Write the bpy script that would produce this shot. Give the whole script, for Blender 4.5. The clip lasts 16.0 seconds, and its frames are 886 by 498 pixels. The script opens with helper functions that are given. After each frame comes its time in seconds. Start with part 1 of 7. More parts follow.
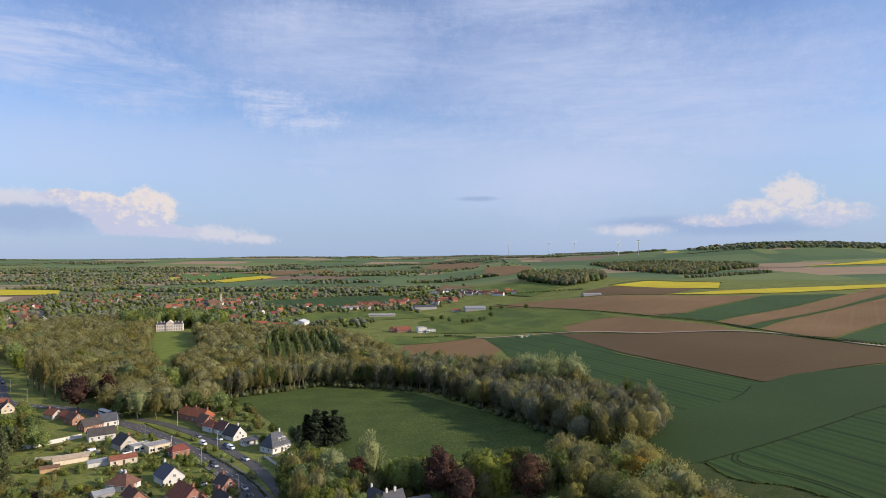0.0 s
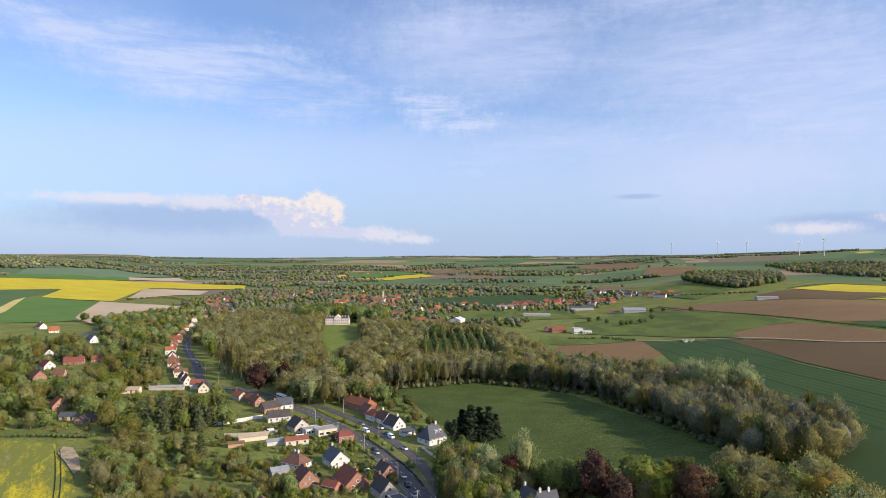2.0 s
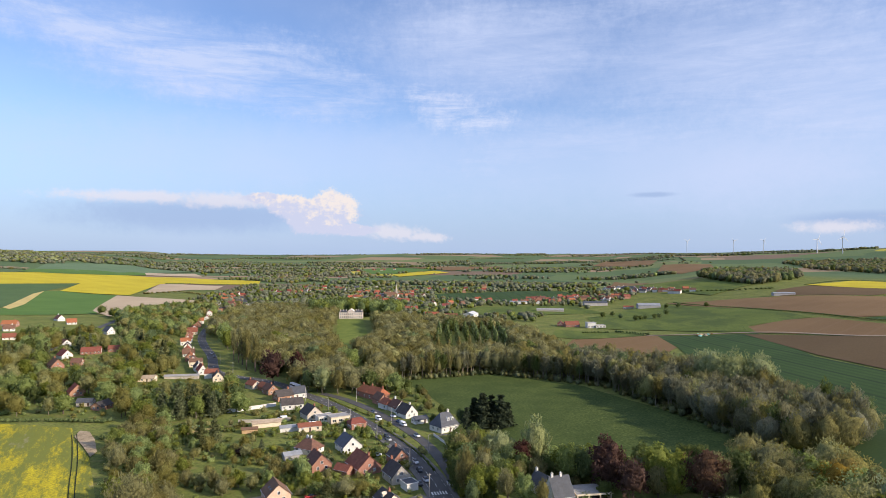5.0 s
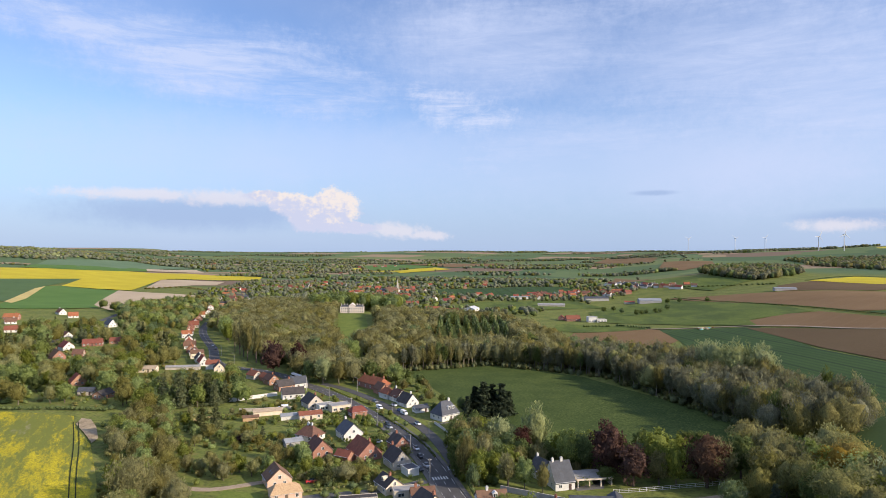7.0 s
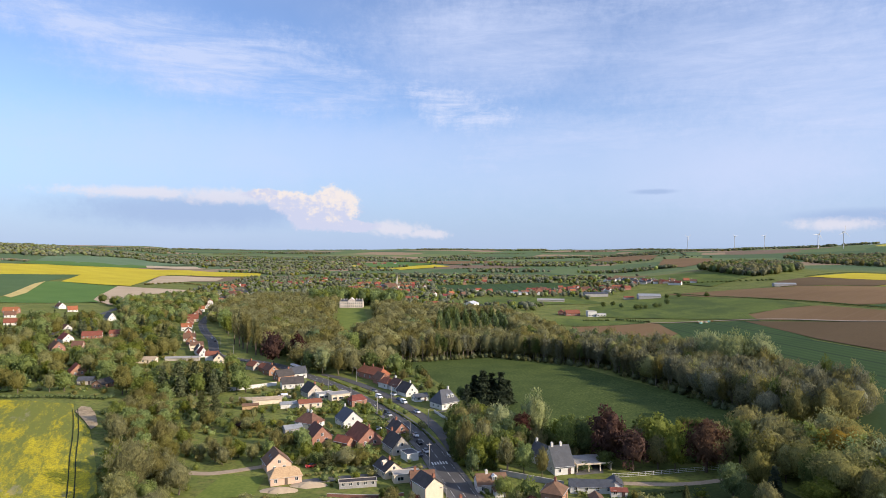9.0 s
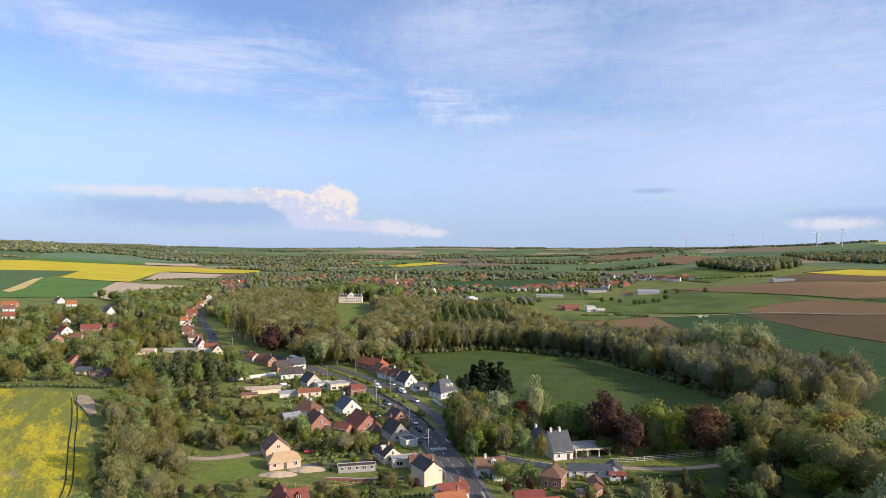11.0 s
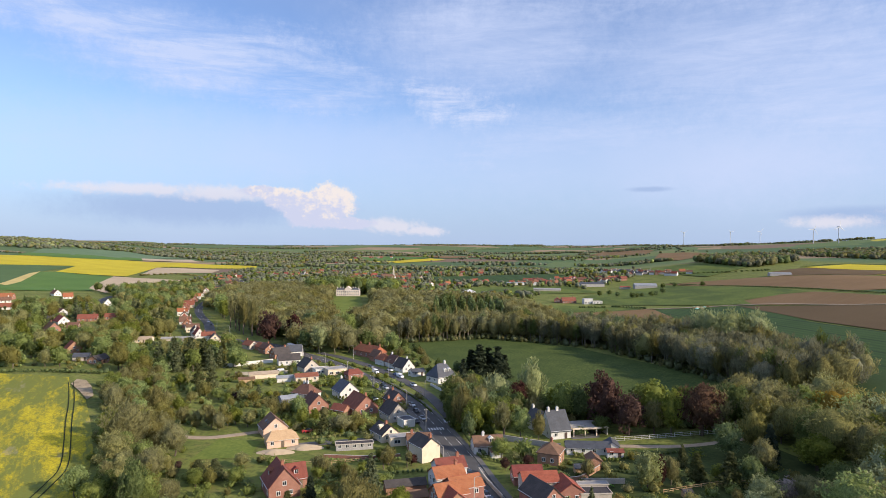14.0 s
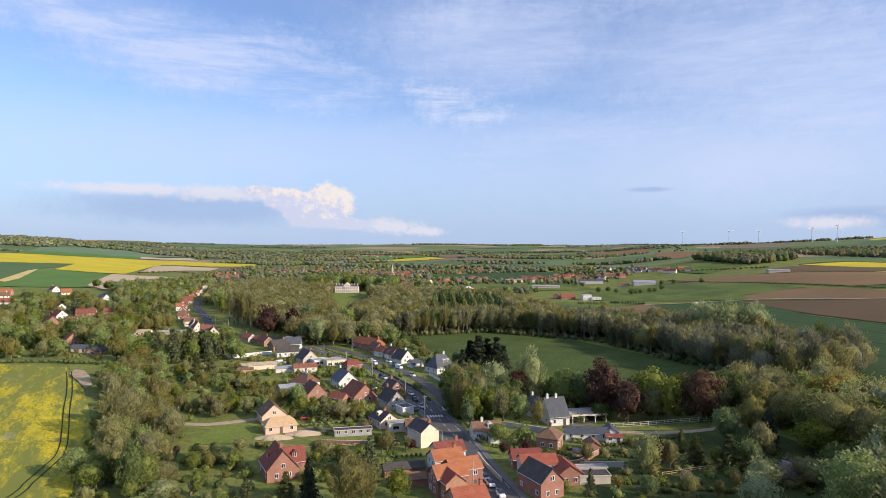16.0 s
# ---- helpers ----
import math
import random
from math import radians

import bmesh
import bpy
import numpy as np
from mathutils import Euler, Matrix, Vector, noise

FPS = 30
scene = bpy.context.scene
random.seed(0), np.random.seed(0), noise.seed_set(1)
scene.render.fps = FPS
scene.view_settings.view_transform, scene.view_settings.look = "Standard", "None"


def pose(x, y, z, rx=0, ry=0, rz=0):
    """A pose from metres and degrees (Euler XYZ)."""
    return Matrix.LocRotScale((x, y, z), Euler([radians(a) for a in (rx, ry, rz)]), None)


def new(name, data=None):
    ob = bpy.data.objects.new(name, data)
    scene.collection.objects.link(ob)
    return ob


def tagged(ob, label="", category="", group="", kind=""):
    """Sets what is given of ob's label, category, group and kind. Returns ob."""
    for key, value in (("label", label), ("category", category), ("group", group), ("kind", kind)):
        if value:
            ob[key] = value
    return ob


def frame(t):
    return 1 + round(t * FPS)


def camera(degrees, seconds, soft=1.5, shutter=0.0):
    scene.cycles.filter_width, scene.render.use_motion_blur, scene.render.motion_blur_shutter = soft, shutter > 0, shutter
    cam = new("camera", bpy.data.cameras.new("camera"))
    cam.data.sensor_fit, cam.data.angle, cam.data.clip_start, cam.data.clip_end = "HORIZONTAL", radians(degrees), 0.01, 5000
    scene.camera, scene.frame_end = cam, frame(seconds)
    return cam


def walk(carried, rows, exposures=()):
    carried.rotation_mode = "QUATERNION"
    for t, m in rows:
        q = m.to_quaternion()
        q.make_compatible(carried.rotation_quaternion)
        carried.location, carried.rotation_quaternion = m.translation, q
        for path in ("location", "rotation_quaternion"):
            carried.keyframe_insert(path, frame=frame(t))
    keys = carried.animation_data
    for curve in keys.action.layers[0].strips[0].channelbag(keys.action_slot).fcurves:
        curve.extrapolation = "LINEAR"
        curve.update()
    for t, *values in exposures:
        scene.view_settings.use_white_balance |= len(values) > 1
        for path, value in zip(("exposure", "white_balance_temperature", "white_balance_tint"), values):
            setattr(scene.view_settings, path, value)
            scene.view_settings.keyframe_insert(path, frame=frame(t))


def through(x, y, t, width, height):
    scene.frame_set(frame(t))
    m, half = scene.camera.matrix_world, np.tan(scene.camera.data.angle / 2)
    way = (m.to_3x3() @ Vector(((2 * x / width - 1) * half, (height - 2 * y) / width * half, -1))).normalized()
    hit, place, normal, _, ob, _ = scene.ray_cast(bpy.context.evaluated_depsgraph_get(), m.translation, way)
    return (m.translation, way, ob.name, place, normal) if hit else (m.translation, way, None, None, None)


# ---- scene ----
cam = camera(68.98, 16.0, soft=0.5)
PATH = [
    (0, -0.80, 0.86, 92.09, 0.365, -14.921, -0.19),
    (0.5, -0.60, 0.92, 92.18, 0.323, -6.932, -0.16),
    (1, -0.42, 0.97, 92.09, 0.356, -3.445, -0.14),
    (1.5, -0.26, 1.01, 91.81, 0.346, -2.010, -0.11),
    (2, -0.12, 1.05, 91.38, 0.376, -1.195, -0.08),
    (2.5, 0.01, 1.08, 90.81, 0.378, -0.832, -0.06),
    (3, 0.11, 1.10, 90.11, 0.362, -0.552, -0.04),
    (3.5, 0.20, 1.12, 89.30, 0.333, -0.339, -0.01),
    (4, 0.28, 1.14, 88.40, 0.296, -0.181, 0.01),
    (6.5, 0.48, 1.16, 82.94, 0.077, 0.113, 0.11),
    (7, 0.49, 1.16, 81.74, 0.038, 0.119, 0.12),
    (7.5, 0.49, 1.15, 80.52, 0.002, 0.116, 0.14),
    (8, 0.48, 1.15, 79.31, -0.031, 0.107, 0.15),
    (8.5, 0.47, 1.14, 78.09, -0.062, 0.094, 0.17),
    (9, 0.46, 1.14, 76.88, -0.090, 0.078, 0.18),
    (11.5, 0.36, 1.14, 71.08, -0.220, -0.048, 0.24),
    (12, 0.34, 1.14, 69.96, -0.246, -0.082, 0.24),
    (12.5, 0.33, 1.16, 68.86, -0.272, -0.120, 0.25),
    (13, 0.32, 1.17, 67.77, -0.297, -0.160, 0.26),
    (13.5, 0.31, 1.19, 66.68, -0.321, -0.202, 0.26),
    (14, 0.31, 1.22, 65.57, -0.340, -0.243, 0.27),
    (14.5, 0.32, 1.25, 64.45, -0.353, -0.281, 0.27),
    (15, 0.33, 1.28, 63.30, -0.358, -0.312, 0.27),
    (15.5, 0.36, 1.33, 62.10, -0.349, -0.332, 0.28),
    (16, 0.39, 1.38, 60.84, -0.323, -0.336, 0.28),
]
walk(cam, [(t, pose(x, y, z, 90 + pitch, 0, yaw) @ pose(0, 0, 0, 0, 0, roll)) for t, x, y, z, pitch, yaw, roll in PATH], exposures=((0.0, 0.18), (0.5, 0.38), (1.0, 0.40), (2.5, 0.38), (16.0, 0.38)))

# ---- light: low evening sun from the right and a little behind, thin high cloud ----
SUN_TO = Vector((0.86, -0.40, 0.40)).normalized()
sun = new("sun", bpy.data.lights.new("sun", "SUN"))
sun.data.energy, sun.data.angle, sun.data.color = 4.7, radians(0.6), (1.0, 0.85, 0.68)
sun.rotation_euler = SUN_TO.to_track_quat("Z", "Y").to_euler()


def set_operation(n, v):
    n.operation = v


def set_use_clamp(n, v):
    n.use_clamp = v


def set_data_type(n, v):
    n.data_type = v


def set_blend_type(n, v):
    n.blend_type = v


def set_interpolation(n, v):
    n.interpolation_type = v


def set_bands(n, v):
    n.bands_direction = v


def set_distance(n, v):
    n.distance = v


def set_attribute(n, v):
    n.attribute_name = v


SETTERS = {"operation": set_operation, "use_clamp": set_use_clamp, "data_type": set_data_type, "blend_type": set_blend_type,
           "interpolation_type": set_interpolation, "bands_direction": set_bands, "distance": set_distance, "attribute_name": set_attribute}


class Tree:
    """A short way to write node trees."""

    def __init__(self, tree):
        self.t = tree
        tree.nodes.clear()

    def add(self, kind, inputs=(), **settings):
        n = self.t.nodes.new(kind)
        for key, value in settings.items():
            SETTERS[key](n, value)
        for key, value in dict(inputs).items():
            if isinstance(value, bpy.types.NodeSocket):
                self.t.links.new(value, n.inputs[key])
            elif value is not None:
                n.inputs[key].default_value = value
        return n

    def math(self, op, a, b=0.0, clamp=False):
        return self.add("ShaderNodeMath", {0: a, 1: b}, operation=op, use_clamp=clamp).outputs[0]

    def noise(self, vector, scale, detail=3.0, rough=0.55, distort=0.0):
        return self.add("ShaderNodeTexNoise", {"Vector": vector, "Scale": scale, "Detail": detail, "Roughness": rough, "Distortion": distort}).outputs[0]

    def ramp(self, value, lo, hi, a=0.0, b=1.0):
        return self.add("ShaderNodeMapRange", {0: value, 1: lo, 2: hi, 3: a, 4: b}, interpolation_type="SMOOTHSTEP").outputs[0]

    def mix(self, fac, a, b, how="MIX"):
        n = self.add("ShaderNodeMix", {0: fac}, data_type="RGBA", blend_type=how)
        for i, v in ((6, a), (7, b)):
            if isinstance(v, bpy.types.NodeSocket):
                self.t.links.new(v, n.inputs[i])
            else:
                n.inputs[i].default_value = (*v, 1.0)[:4]
        return n.outputs[2]

    def map(self, vector, scale=(1, 1, 1), turn=0.0, move=(0, 0, 0)):
        return self.add("ShaderNodeMapping", {"Vector": vector, "Scale": scale, "Rotation": (0, 0, radians(turn)), "Location": move}).outputs[0]


def make_sky():
    world = bpy.data.worlds.new("sky")
    world.use_nodes = True
    scene.world = world
    t = Tree(world.node_tree)
    sky = t.add("ShaderNodeTexSky")
    sky.sky_type, sky.sun_disc, sky.altitude = "NISHITA", False, 150
    sky.sun_elevation, sky.sun_rotation = math.asin(SUN_TO.z), math.atan2(SUN_TO.x, SUN_TO.y)
    sky.air_density, sky.dust_density, sky.ozone_density = 1.0, 0.6, 2.2
    way = t.add("ShaderNodeTexCoord").outputs["Generated"]
    xyz = t.add("ShaderNodeSeparateXYZ", {0: way})
    az = t.math("MULTIPLY", t.math("ARCTAN2", xyz.outputs[0], xyz.outputs[1]), 57.2958)
    el = t.math("MULTIPLY", t.math("ARCSINE", xyz.outputs[2]), 57.2958)
    flat = t.add("ShaderNodeCombineXYZ", {0: az, 1: el, 2: 0.0}).outputs[0]
    def bank(spots, rough, soft):
        """Cover of heaped cloud: rounded heaps with a ragged edge."""
        wob = t.math("MULTIPLY", t.math("SUBTRACT", t.noise(flat, 0.75, 6, 0.62), 0.5), rough)
        fine = t.math("MULTIPLY", t.math("SUBTRACT", t.noise(flat, 3.1, 5, 0.6), 0.5), rough * 0.45)
        near = None
        for ca, ce, ra, re in spots:
            a = t.math("DIVIDE", t.math("SUBTRACT", az, ca), ra)
            e = t.math("DIVIDE", t.math("SUBTRACT", el, ce), re)
            d = t.math("SQRT", t.math("ADD", t.math("MULTIPLY", a, a), t.math("MULTIPLY", e, e)))
            near = d if near is None else t.add("ShaderNodeMath", {0: near, 1: d, 2: 0.25}, operation="SMOOTH_MIN").outputs[0]
        return t.ramp(t.math("ADD", t.math("ADD", near, wob), fine), 1.0 + soft, 1.0 - soft)

    # thin high cloud: long streaks and soft veils
    streak = t.noise(t.map(flat, (0.045, 0.26, 1), 14, (1.3, 0.4, 0)), 1.5, 8, 0.66, 0.6)
    fibre = t.noise(t.map(flat, (0.11, 0.75, 1), 10, (3.0, 1.0, 0)), 1.3, 7, 0.7, 0.8)
    haze = t.noise(t.map(flat, (0.05, 0.07, 1), -8, (7.0, 3.0, 0)), 1.0, 4, 0.5)
    west = bank(((-19.0, 15.2, 9.0, 2.4), (-11.0, 13.6, 6.0, 2.0), (-27.0, 17.0, 8.0, 1.4)), 1.3, 0.75)
    north = bank(((24.0, 15.5, 13.0, 4.5), (34.0, 12.0, 14.0, 5.0), (12.0, 8.5, 14.0, 3.0), (22.0, 21.0, 9.0, 1.6), (6.0, 17.5, 11.0, 4.0)), 1.0, 0.8)
    low = bank(((-12.0, 8.2, 26.0, 2.6), (15.0, 7.0, 26.0, 3.2), (45.0, 8.8, 16.0, 1.6)), 0.7, 0.8)
    textured = t.ramp(t.math("ADD", t.math("MULTIPLY", streak, 0.6), t.math("MULTIPLY", fibre, 0.4)), 0.30, 0.68)
    thin = t.math("MULTIPLY", t.math("MULTIPLY", west, 1.15), textured)
    thin = t.math("MAXIMUM", thin, t.math("MULTIPLY", north, t.math("ADD", t.math("MULTIPLY", textured, 0.42), 0.36)))
    thin = t.math("MAXIMUM", thin, t.math("MULTIPLY", low, t.math("ADD", t.math("MULTIPLY", haze, 0.6), 0.25)))
    thin = t.math("ADD", thin, t.ramp(haze, 0.35, 0.8, 0.02, 0.30), True)
    thin = t.math("ADD", thin, t.math("MULTIPLY", t.ramp(textured, 0.55, 1.0), 0.05), True)
    floor = t.ramp(el, 14.0, 0.0, 0.0, 0.82)
    heap = bank(((-9.8, 3.5, 2.2, 1.75), (-11.4, 2.7, 2.5, 1.25), (-13.7, 4.1, 1.7, 0.85), (-12.4, 3.6, 2.2, 0.9), (-8.2, 1.9, 2.3, 0.55), (-15.2, 4.5, 2.2, 0.5)), 1.15, 0.17)
    tail = bank(((-4.4, 1.7, 2.2, 0.6), (-1.8, 1.3, 1.4, 0.35), (-18.5, 4.3, 4.5, 0.55), (-25.0, 4.4, 6.0, 0.40), (31.5, 1.9, 2.4, 0.45), (-1.0, 1.2, 1.3, 0.35)), 2.0, 0.6)
    east = bank(((43.3, 4.4, 1.8, 1.5), (41.0, 3.4, 2.2, 0.9), (46.0, 2.9, 2.6, 0.9), (38.5, 2.6, 3.4, 0.5)), 1.5, 0.28)
    wisp = t.math("MULTIPLY", bank(((0.2, 12.4, 2.0, 1.2), (3.0, 11.6, 2.4, 0.9), (-2.0, 13.6, 1.2, 0.6)), 2.2, 0.9), t.ramp(fibre, 0.3, 0.62))
    grey = bank(((-20.5, 3.0, 9.5, 1.3), (33.0, 2.5, 4.0, 0.5), (39.0, 2.0, 6.0, 0.6), (18.0, 4.8, 1.6, 0.2)), 0.7, 0.6)
    lump = t.noise(t.map(flat, (1, 1.2, 1), 0, (0.35, 0.3, 0)), 1.1, 7, 0.65)
    lit = t.mix(t.ramp(t.math("ADD", lump, t.math("ADD", t.math("MULTIPLY", t.math("SUBTRACT", el, 3.6), 0.10), t.math("MINIMUM", t.math("MULTIPLY", t.math("ADD", az, 10.5), 0.025), 0.03))), 0.38, 0.62), (4.4, 4.6, 5.9), (6.4, 5.75, 5.5))
    blue = t.mix(1.0, sky.outputs[0], (1.01, 1.06, 1.30), "MULTIPLY")
    base = t.mix(floor, blue, (2.75, 3.75, 5.7))
    # Veil added overhead, above the view, to brighten shaded ground.
    thin = t.math("MAXIMUM", thin, t.ramp(el, 24.0, 48.0, 0.0, 0.75))
    base = t.mix(t.math("MULTIPLY", thin, 0.85), base, (4.3, 4.9, 6.7))
    base = t.mix(t.math("MULTIPLY", grey, 0.78), base, (2.6, 3.45, 5.3))
    base = t.mix(t.math("MULTIPLY", wisp, 0.55), base, (5.6, 5.8, 7.0))
    base = t.mix(t.math("MULTIPLY", tail, 0.70), base, (5.8, 5.5, 6.0))
    base = t.mix(t.math("MULTIPLY", heap, 0.95), base, lit)
    base = t.mix(t.math("MULTIPLY", east, 0.75), base, lit)
    back = t.add("ShaderNodeBackground", {"Color": base, "Strength": 0.113})
    t.t.links.new(back.outputs[0], t.add("ShaderNodeOutputWorld").inputs[0])


make_sky()


# ---- materials ----
def surface(name, a, b, rough=0.85, grain=8.0, patch=0.4, bump=0.0, each=0.0, spec=0.3, extra=None, metal=0.0):
    """A weathered surface between two colours, with grain and patches at real size; each: how much objects differ."""
    m = bpy.data.materials.new(name)
    m.use_nodes = True
    t = Tree(m.node_tree)
    at = t.add("ShaderNodeNewGeometry").outputs["Position"]
    fine, wide = t.noise(at, grain, 4, 0.6), t.noise(at, patch, 3, 0.5)
    fac = t.ramp(t.math("ADD", t.math("MULTIPLY", fine, 0.5), t.math("MULTIPLY", wide, 0.5)), 0.32, 0.68)
    col = t.mix(fac, a, b)
    if extra:
        col = extra(t, at, col)
    if each:
        rnd = t.add("ShaderNodeObjectInfo").outputs["Random"]
        col = t.add("ShaderNodeHueSaturation", {"Color": col, "Hue": t.ramp(rnd, 0, 1, 0.5 - 0.06 * each, 0.5 + 0.06 * each), "Saturation": 1.0, "Value": t.ramp(rnd, 0, 1, 1 - 0.6 * each, 1 + 0.6 * each)}).outputs[0]
    p = t.add("ShaderNodeBsdfPrincipled", {"Base Color": col, "Roughness": rough, "Specular IOR Level": spec, "Metallic": metal})
    if bump:
        t.t.links.new(t.add("ShaderNodeBump", {"Height": fine, "Strength": bump, "Distance": 0.1}).outputs[0], p.inputs["Normal"])
    t.t.links.new(p.outputs[0], t.add("ShaderNodeOutputMaterial").inputs[0])
    return m


def rows_of(spacing, turn, depth, dark):
    """Drill rows and wheel tracks of a field."""
    def extra(t, at, col):
        v = t.map(at, (1, 1, 1), turn)
        w = t.add("ShaderNodeTexWave", {"Vector": v, "Scale": 0.314 / spacing, "Distortion": 0.6, "Detail": 2.0, "Detail Scale": 0.4}, bands_direction="X").outputs[1]
        tram = t.add("ShaderNodeTexWave", {"Vector": v, "Scale": 0.314 / 21.0, "Distortion": 0.15}, bands_direction="X").outputs[1]
        col = t.mix(t.math("MULTIPLY", t.ramp(w, 0.3, 0.9), depth), col, dark)
        return t.mix(t.math("MULTIPLY", t.ramp(tram, 0.965, 0.99), min(1.0, depth * 2.2)), col, dark)
    return extra


def leaf(name, a, b, through=0.25, each=0.35, upright=0.55):
    """Foliage: two greens from spray to spray, fine upright twig texture, some light coming through."""
    m = bpy.data.materials.new(name)
    m.use_nodes = True
    t = Tree(m.node_tree)
    g = t.add("ShaderNodeNewGeometry")
    rnd = t.add("ShaderNodeObjectInfo").outputs["Random"]
    tint = t.add("ShaderNodeAttribute", attribute_name="tint").outputs["Fac"]
    col = t.mix(t.ramp(g.outputs["Random Per Island"], 0, 1, 0.15, 0.85), a, b)
    own = t.math("FRACT", t.math("ADD", rnd, tint))
    col = t.add("ShaderNodeHueSaturation", {"Color": col, "Hue": t.ramp(own, 0, 1, 0.5 - 0.035 * each, 0.5 + 0.04 * each), "Value": t.ramp(own, 0, 1, 1 - 0.6 * each, 1 + 0.7 * each), "Saturation": t.ramp(own, 0, 1, 1.1, 0.85)}).outputs[0]
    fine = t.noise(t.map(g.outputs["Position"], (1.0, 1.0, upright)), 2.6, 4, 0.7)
    # The bump's noise also tones the colour: darker and bluer where it is low.
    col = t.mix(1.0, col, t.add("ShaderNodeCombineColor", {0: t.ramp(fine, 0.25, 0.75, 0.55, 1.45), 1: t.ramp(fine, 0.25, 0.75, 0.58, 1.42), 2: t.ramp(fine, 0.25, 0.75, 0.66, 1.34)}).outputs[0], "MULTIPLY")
    bump = t.add("ShaderNodeBump", {"Height": fine, "Strength": 0.75, "Distance": 0.4}).outputs[0]
    d = t.add("ShaderNodeBsdfDiffuse", {"Color": col, "Normal": bump})
    l = t.add("ShaderNodeBsdfTranslucent", {"Color": col})
    x = t.add("ShaderNodeMixShader", {0: through, 1: d.outputs[0], 2: l.outputs[0]})
    t.t.links.new(x.outputs[0], t.add("ShaderNodeOutputMaterial").inputs[0])
    return m


def tile_rows(t, at, col):
    """Courses of roof tiles, and darker streaks of moss."""
    z = t.add("ShaderNodeSeparateXYZ", {0: at}).outputs[2]
    course = t.math("FRACT", t.math("MULTIPLY", z, 4.5))
    col = t.mix(t.math("MULTIPLY", t.ramp(course, 0.0, 0.25, 1.0, 0.0), 0.35), col, (0.03, 0.02, 0.018))
    return t.mix(t.ramp(t.noise(at, 0.9, 5, 0.65), 0.52, 0.75, 0.0, 0.45), col, (0.07, 0.06, 0.045))


def brick_rows(t, at, col):
    """Fine brick courses and blotches."""
    z = t.add("ShaderNodeSeparateXYZ", {0: at}).outputs[2]
    joint = t.ramp(t.math("FRACT", t.math("MULTIPLY", z, 13.0)), 0.0, 0.2, 1.0, 0.0)
    return t.mix(t.math("MULTIPLY", joint, 0.3), col, (0.38, 0.34, 0.30))


def make_ground():
    m = bpy.data.materials.new("grassland")
    m.use_nodes = True
    t = Tree(m.node_tree)
    at = t.add("ShaderNodeNewGeometry").outputs["Position"]
    near = t.mix(t.ramp(t.noise(at, 0.05, 4, 0.6), 0.35, 0.65), (0.128, 0.158, 0.038), (0.195, 0.215, 0.054))
    near = t.mix(t.ramp(t.noise(at, 0.6, 4, 0.6), 0.4, 0.75), near, (0.085, 0.098, 0.030))
    near = t.mix(t.ramp(t.noise(at, 0.22, 5, 0.65), 0.50, 0.72, 0.0, 0.75), near, (0.205, 0.180, 0.066))
    v = t.map(at, (1 / 330, 1 / 240, 0.0), 17)
    cell = t.add("ShaderNodeTexVoronoi", {"Vector": v, "Scale": 1.0, "Randomness": 0.8}, distance="CHEBYCHEV").outputs["Color"]
    pick = t.add("ShaderNodeSeparateColor", {0: cell}).outputs[0]
    ramp = t.add("ShaderNodeValToRGB", {0: pick})
    ramp.color_ramp.interpolation = "CONSTANT"
    # far crop colours, made paler to paint in the lift of distance haze
    stops = ((0.0, (0.120, 0.165, 0.066)), (0.24, (0.082, 0.128, 0.058)), (0.42, (0.160, 0.195, 0.072)), (0.58, (0.32, 0.225, 0.140)), (0.72, (0.100, 0.148, 0.062)), (0.958, (0.50, 0.42, 0.06)), (0.968, (0.20, 0.135, 0.095)))
    while len(ramp.color_ramp.elements) < len(stops):
        ramp.color_ramp.elements.new(0.5)
    for e, (p, c) in zip(ramp.color_ramp.elements, stops):
        e.position, e.color = p, (*c, 1)
    far = t.mix(t.ramp(t.noise(at, 0.02, 4), 0.35, 0.7, 0, 0.25), ramp.outputs[0], (0.10, 0.14, 0.07))
    away = t.add("ShaderNodeVectorMath", {0: at}, operation="LENGTH").outputs["Value"]
    col = t.mix(t.ramp(away, 1350, 1500), near, far)
    p = t.add("ShaderNodeBsdfPrincipled", {"Base Color": col, "Roughness": 0.95, "Specular IOR Level": 0.1})
    t.t.links.new(t.add("ShaderNodeBump", {"Height": t.noise(at, 1.2, 5, 0.65), "Strength": 0.6, "Distance": 0.3}).outputs[0], p.inputs["Normal"])
    t.t.links.new(p.outputs[0], t.add("ShaderNodeOutputMaterial").inputs[0])
    return m


GRASSLAND = make_ground()


def grazed(t, at, col):
    """Darker sward, paler worn swaths and tussocks of a grazed pasture."""
    col = t.mix(t.ramp(t.noise(t.map(at, (1, 0.4, 1), 70), 0.035, 4, 0.6), 0.45, 0.62, 0.0, 0.7), col, (0.062, 0.092, 0.026))
    return t.mix(t.ramp(t.noise(at, 0.30, 4, 0.7), 0.50, 0.72, 0.0, 0.7), col, (0.050, 0.072, 0.022))


def tufts(t, at, col):
    """Tufts and thin spots of long grass, about a metre across."""
    n = t.noise(at, 0.75, 3, 0.75)
    col = t.mix(t.ramp(n, 0.42, 0.68, 0.0, 0.75), col, (0.030, 0.050, 0.012))
    return t.mix(t.ramp(t.noise(at, 0.9, 3, 0.7), 0.55, 0.75, 0.0, 0.6), col, (0.165, 0.190, 0.055))


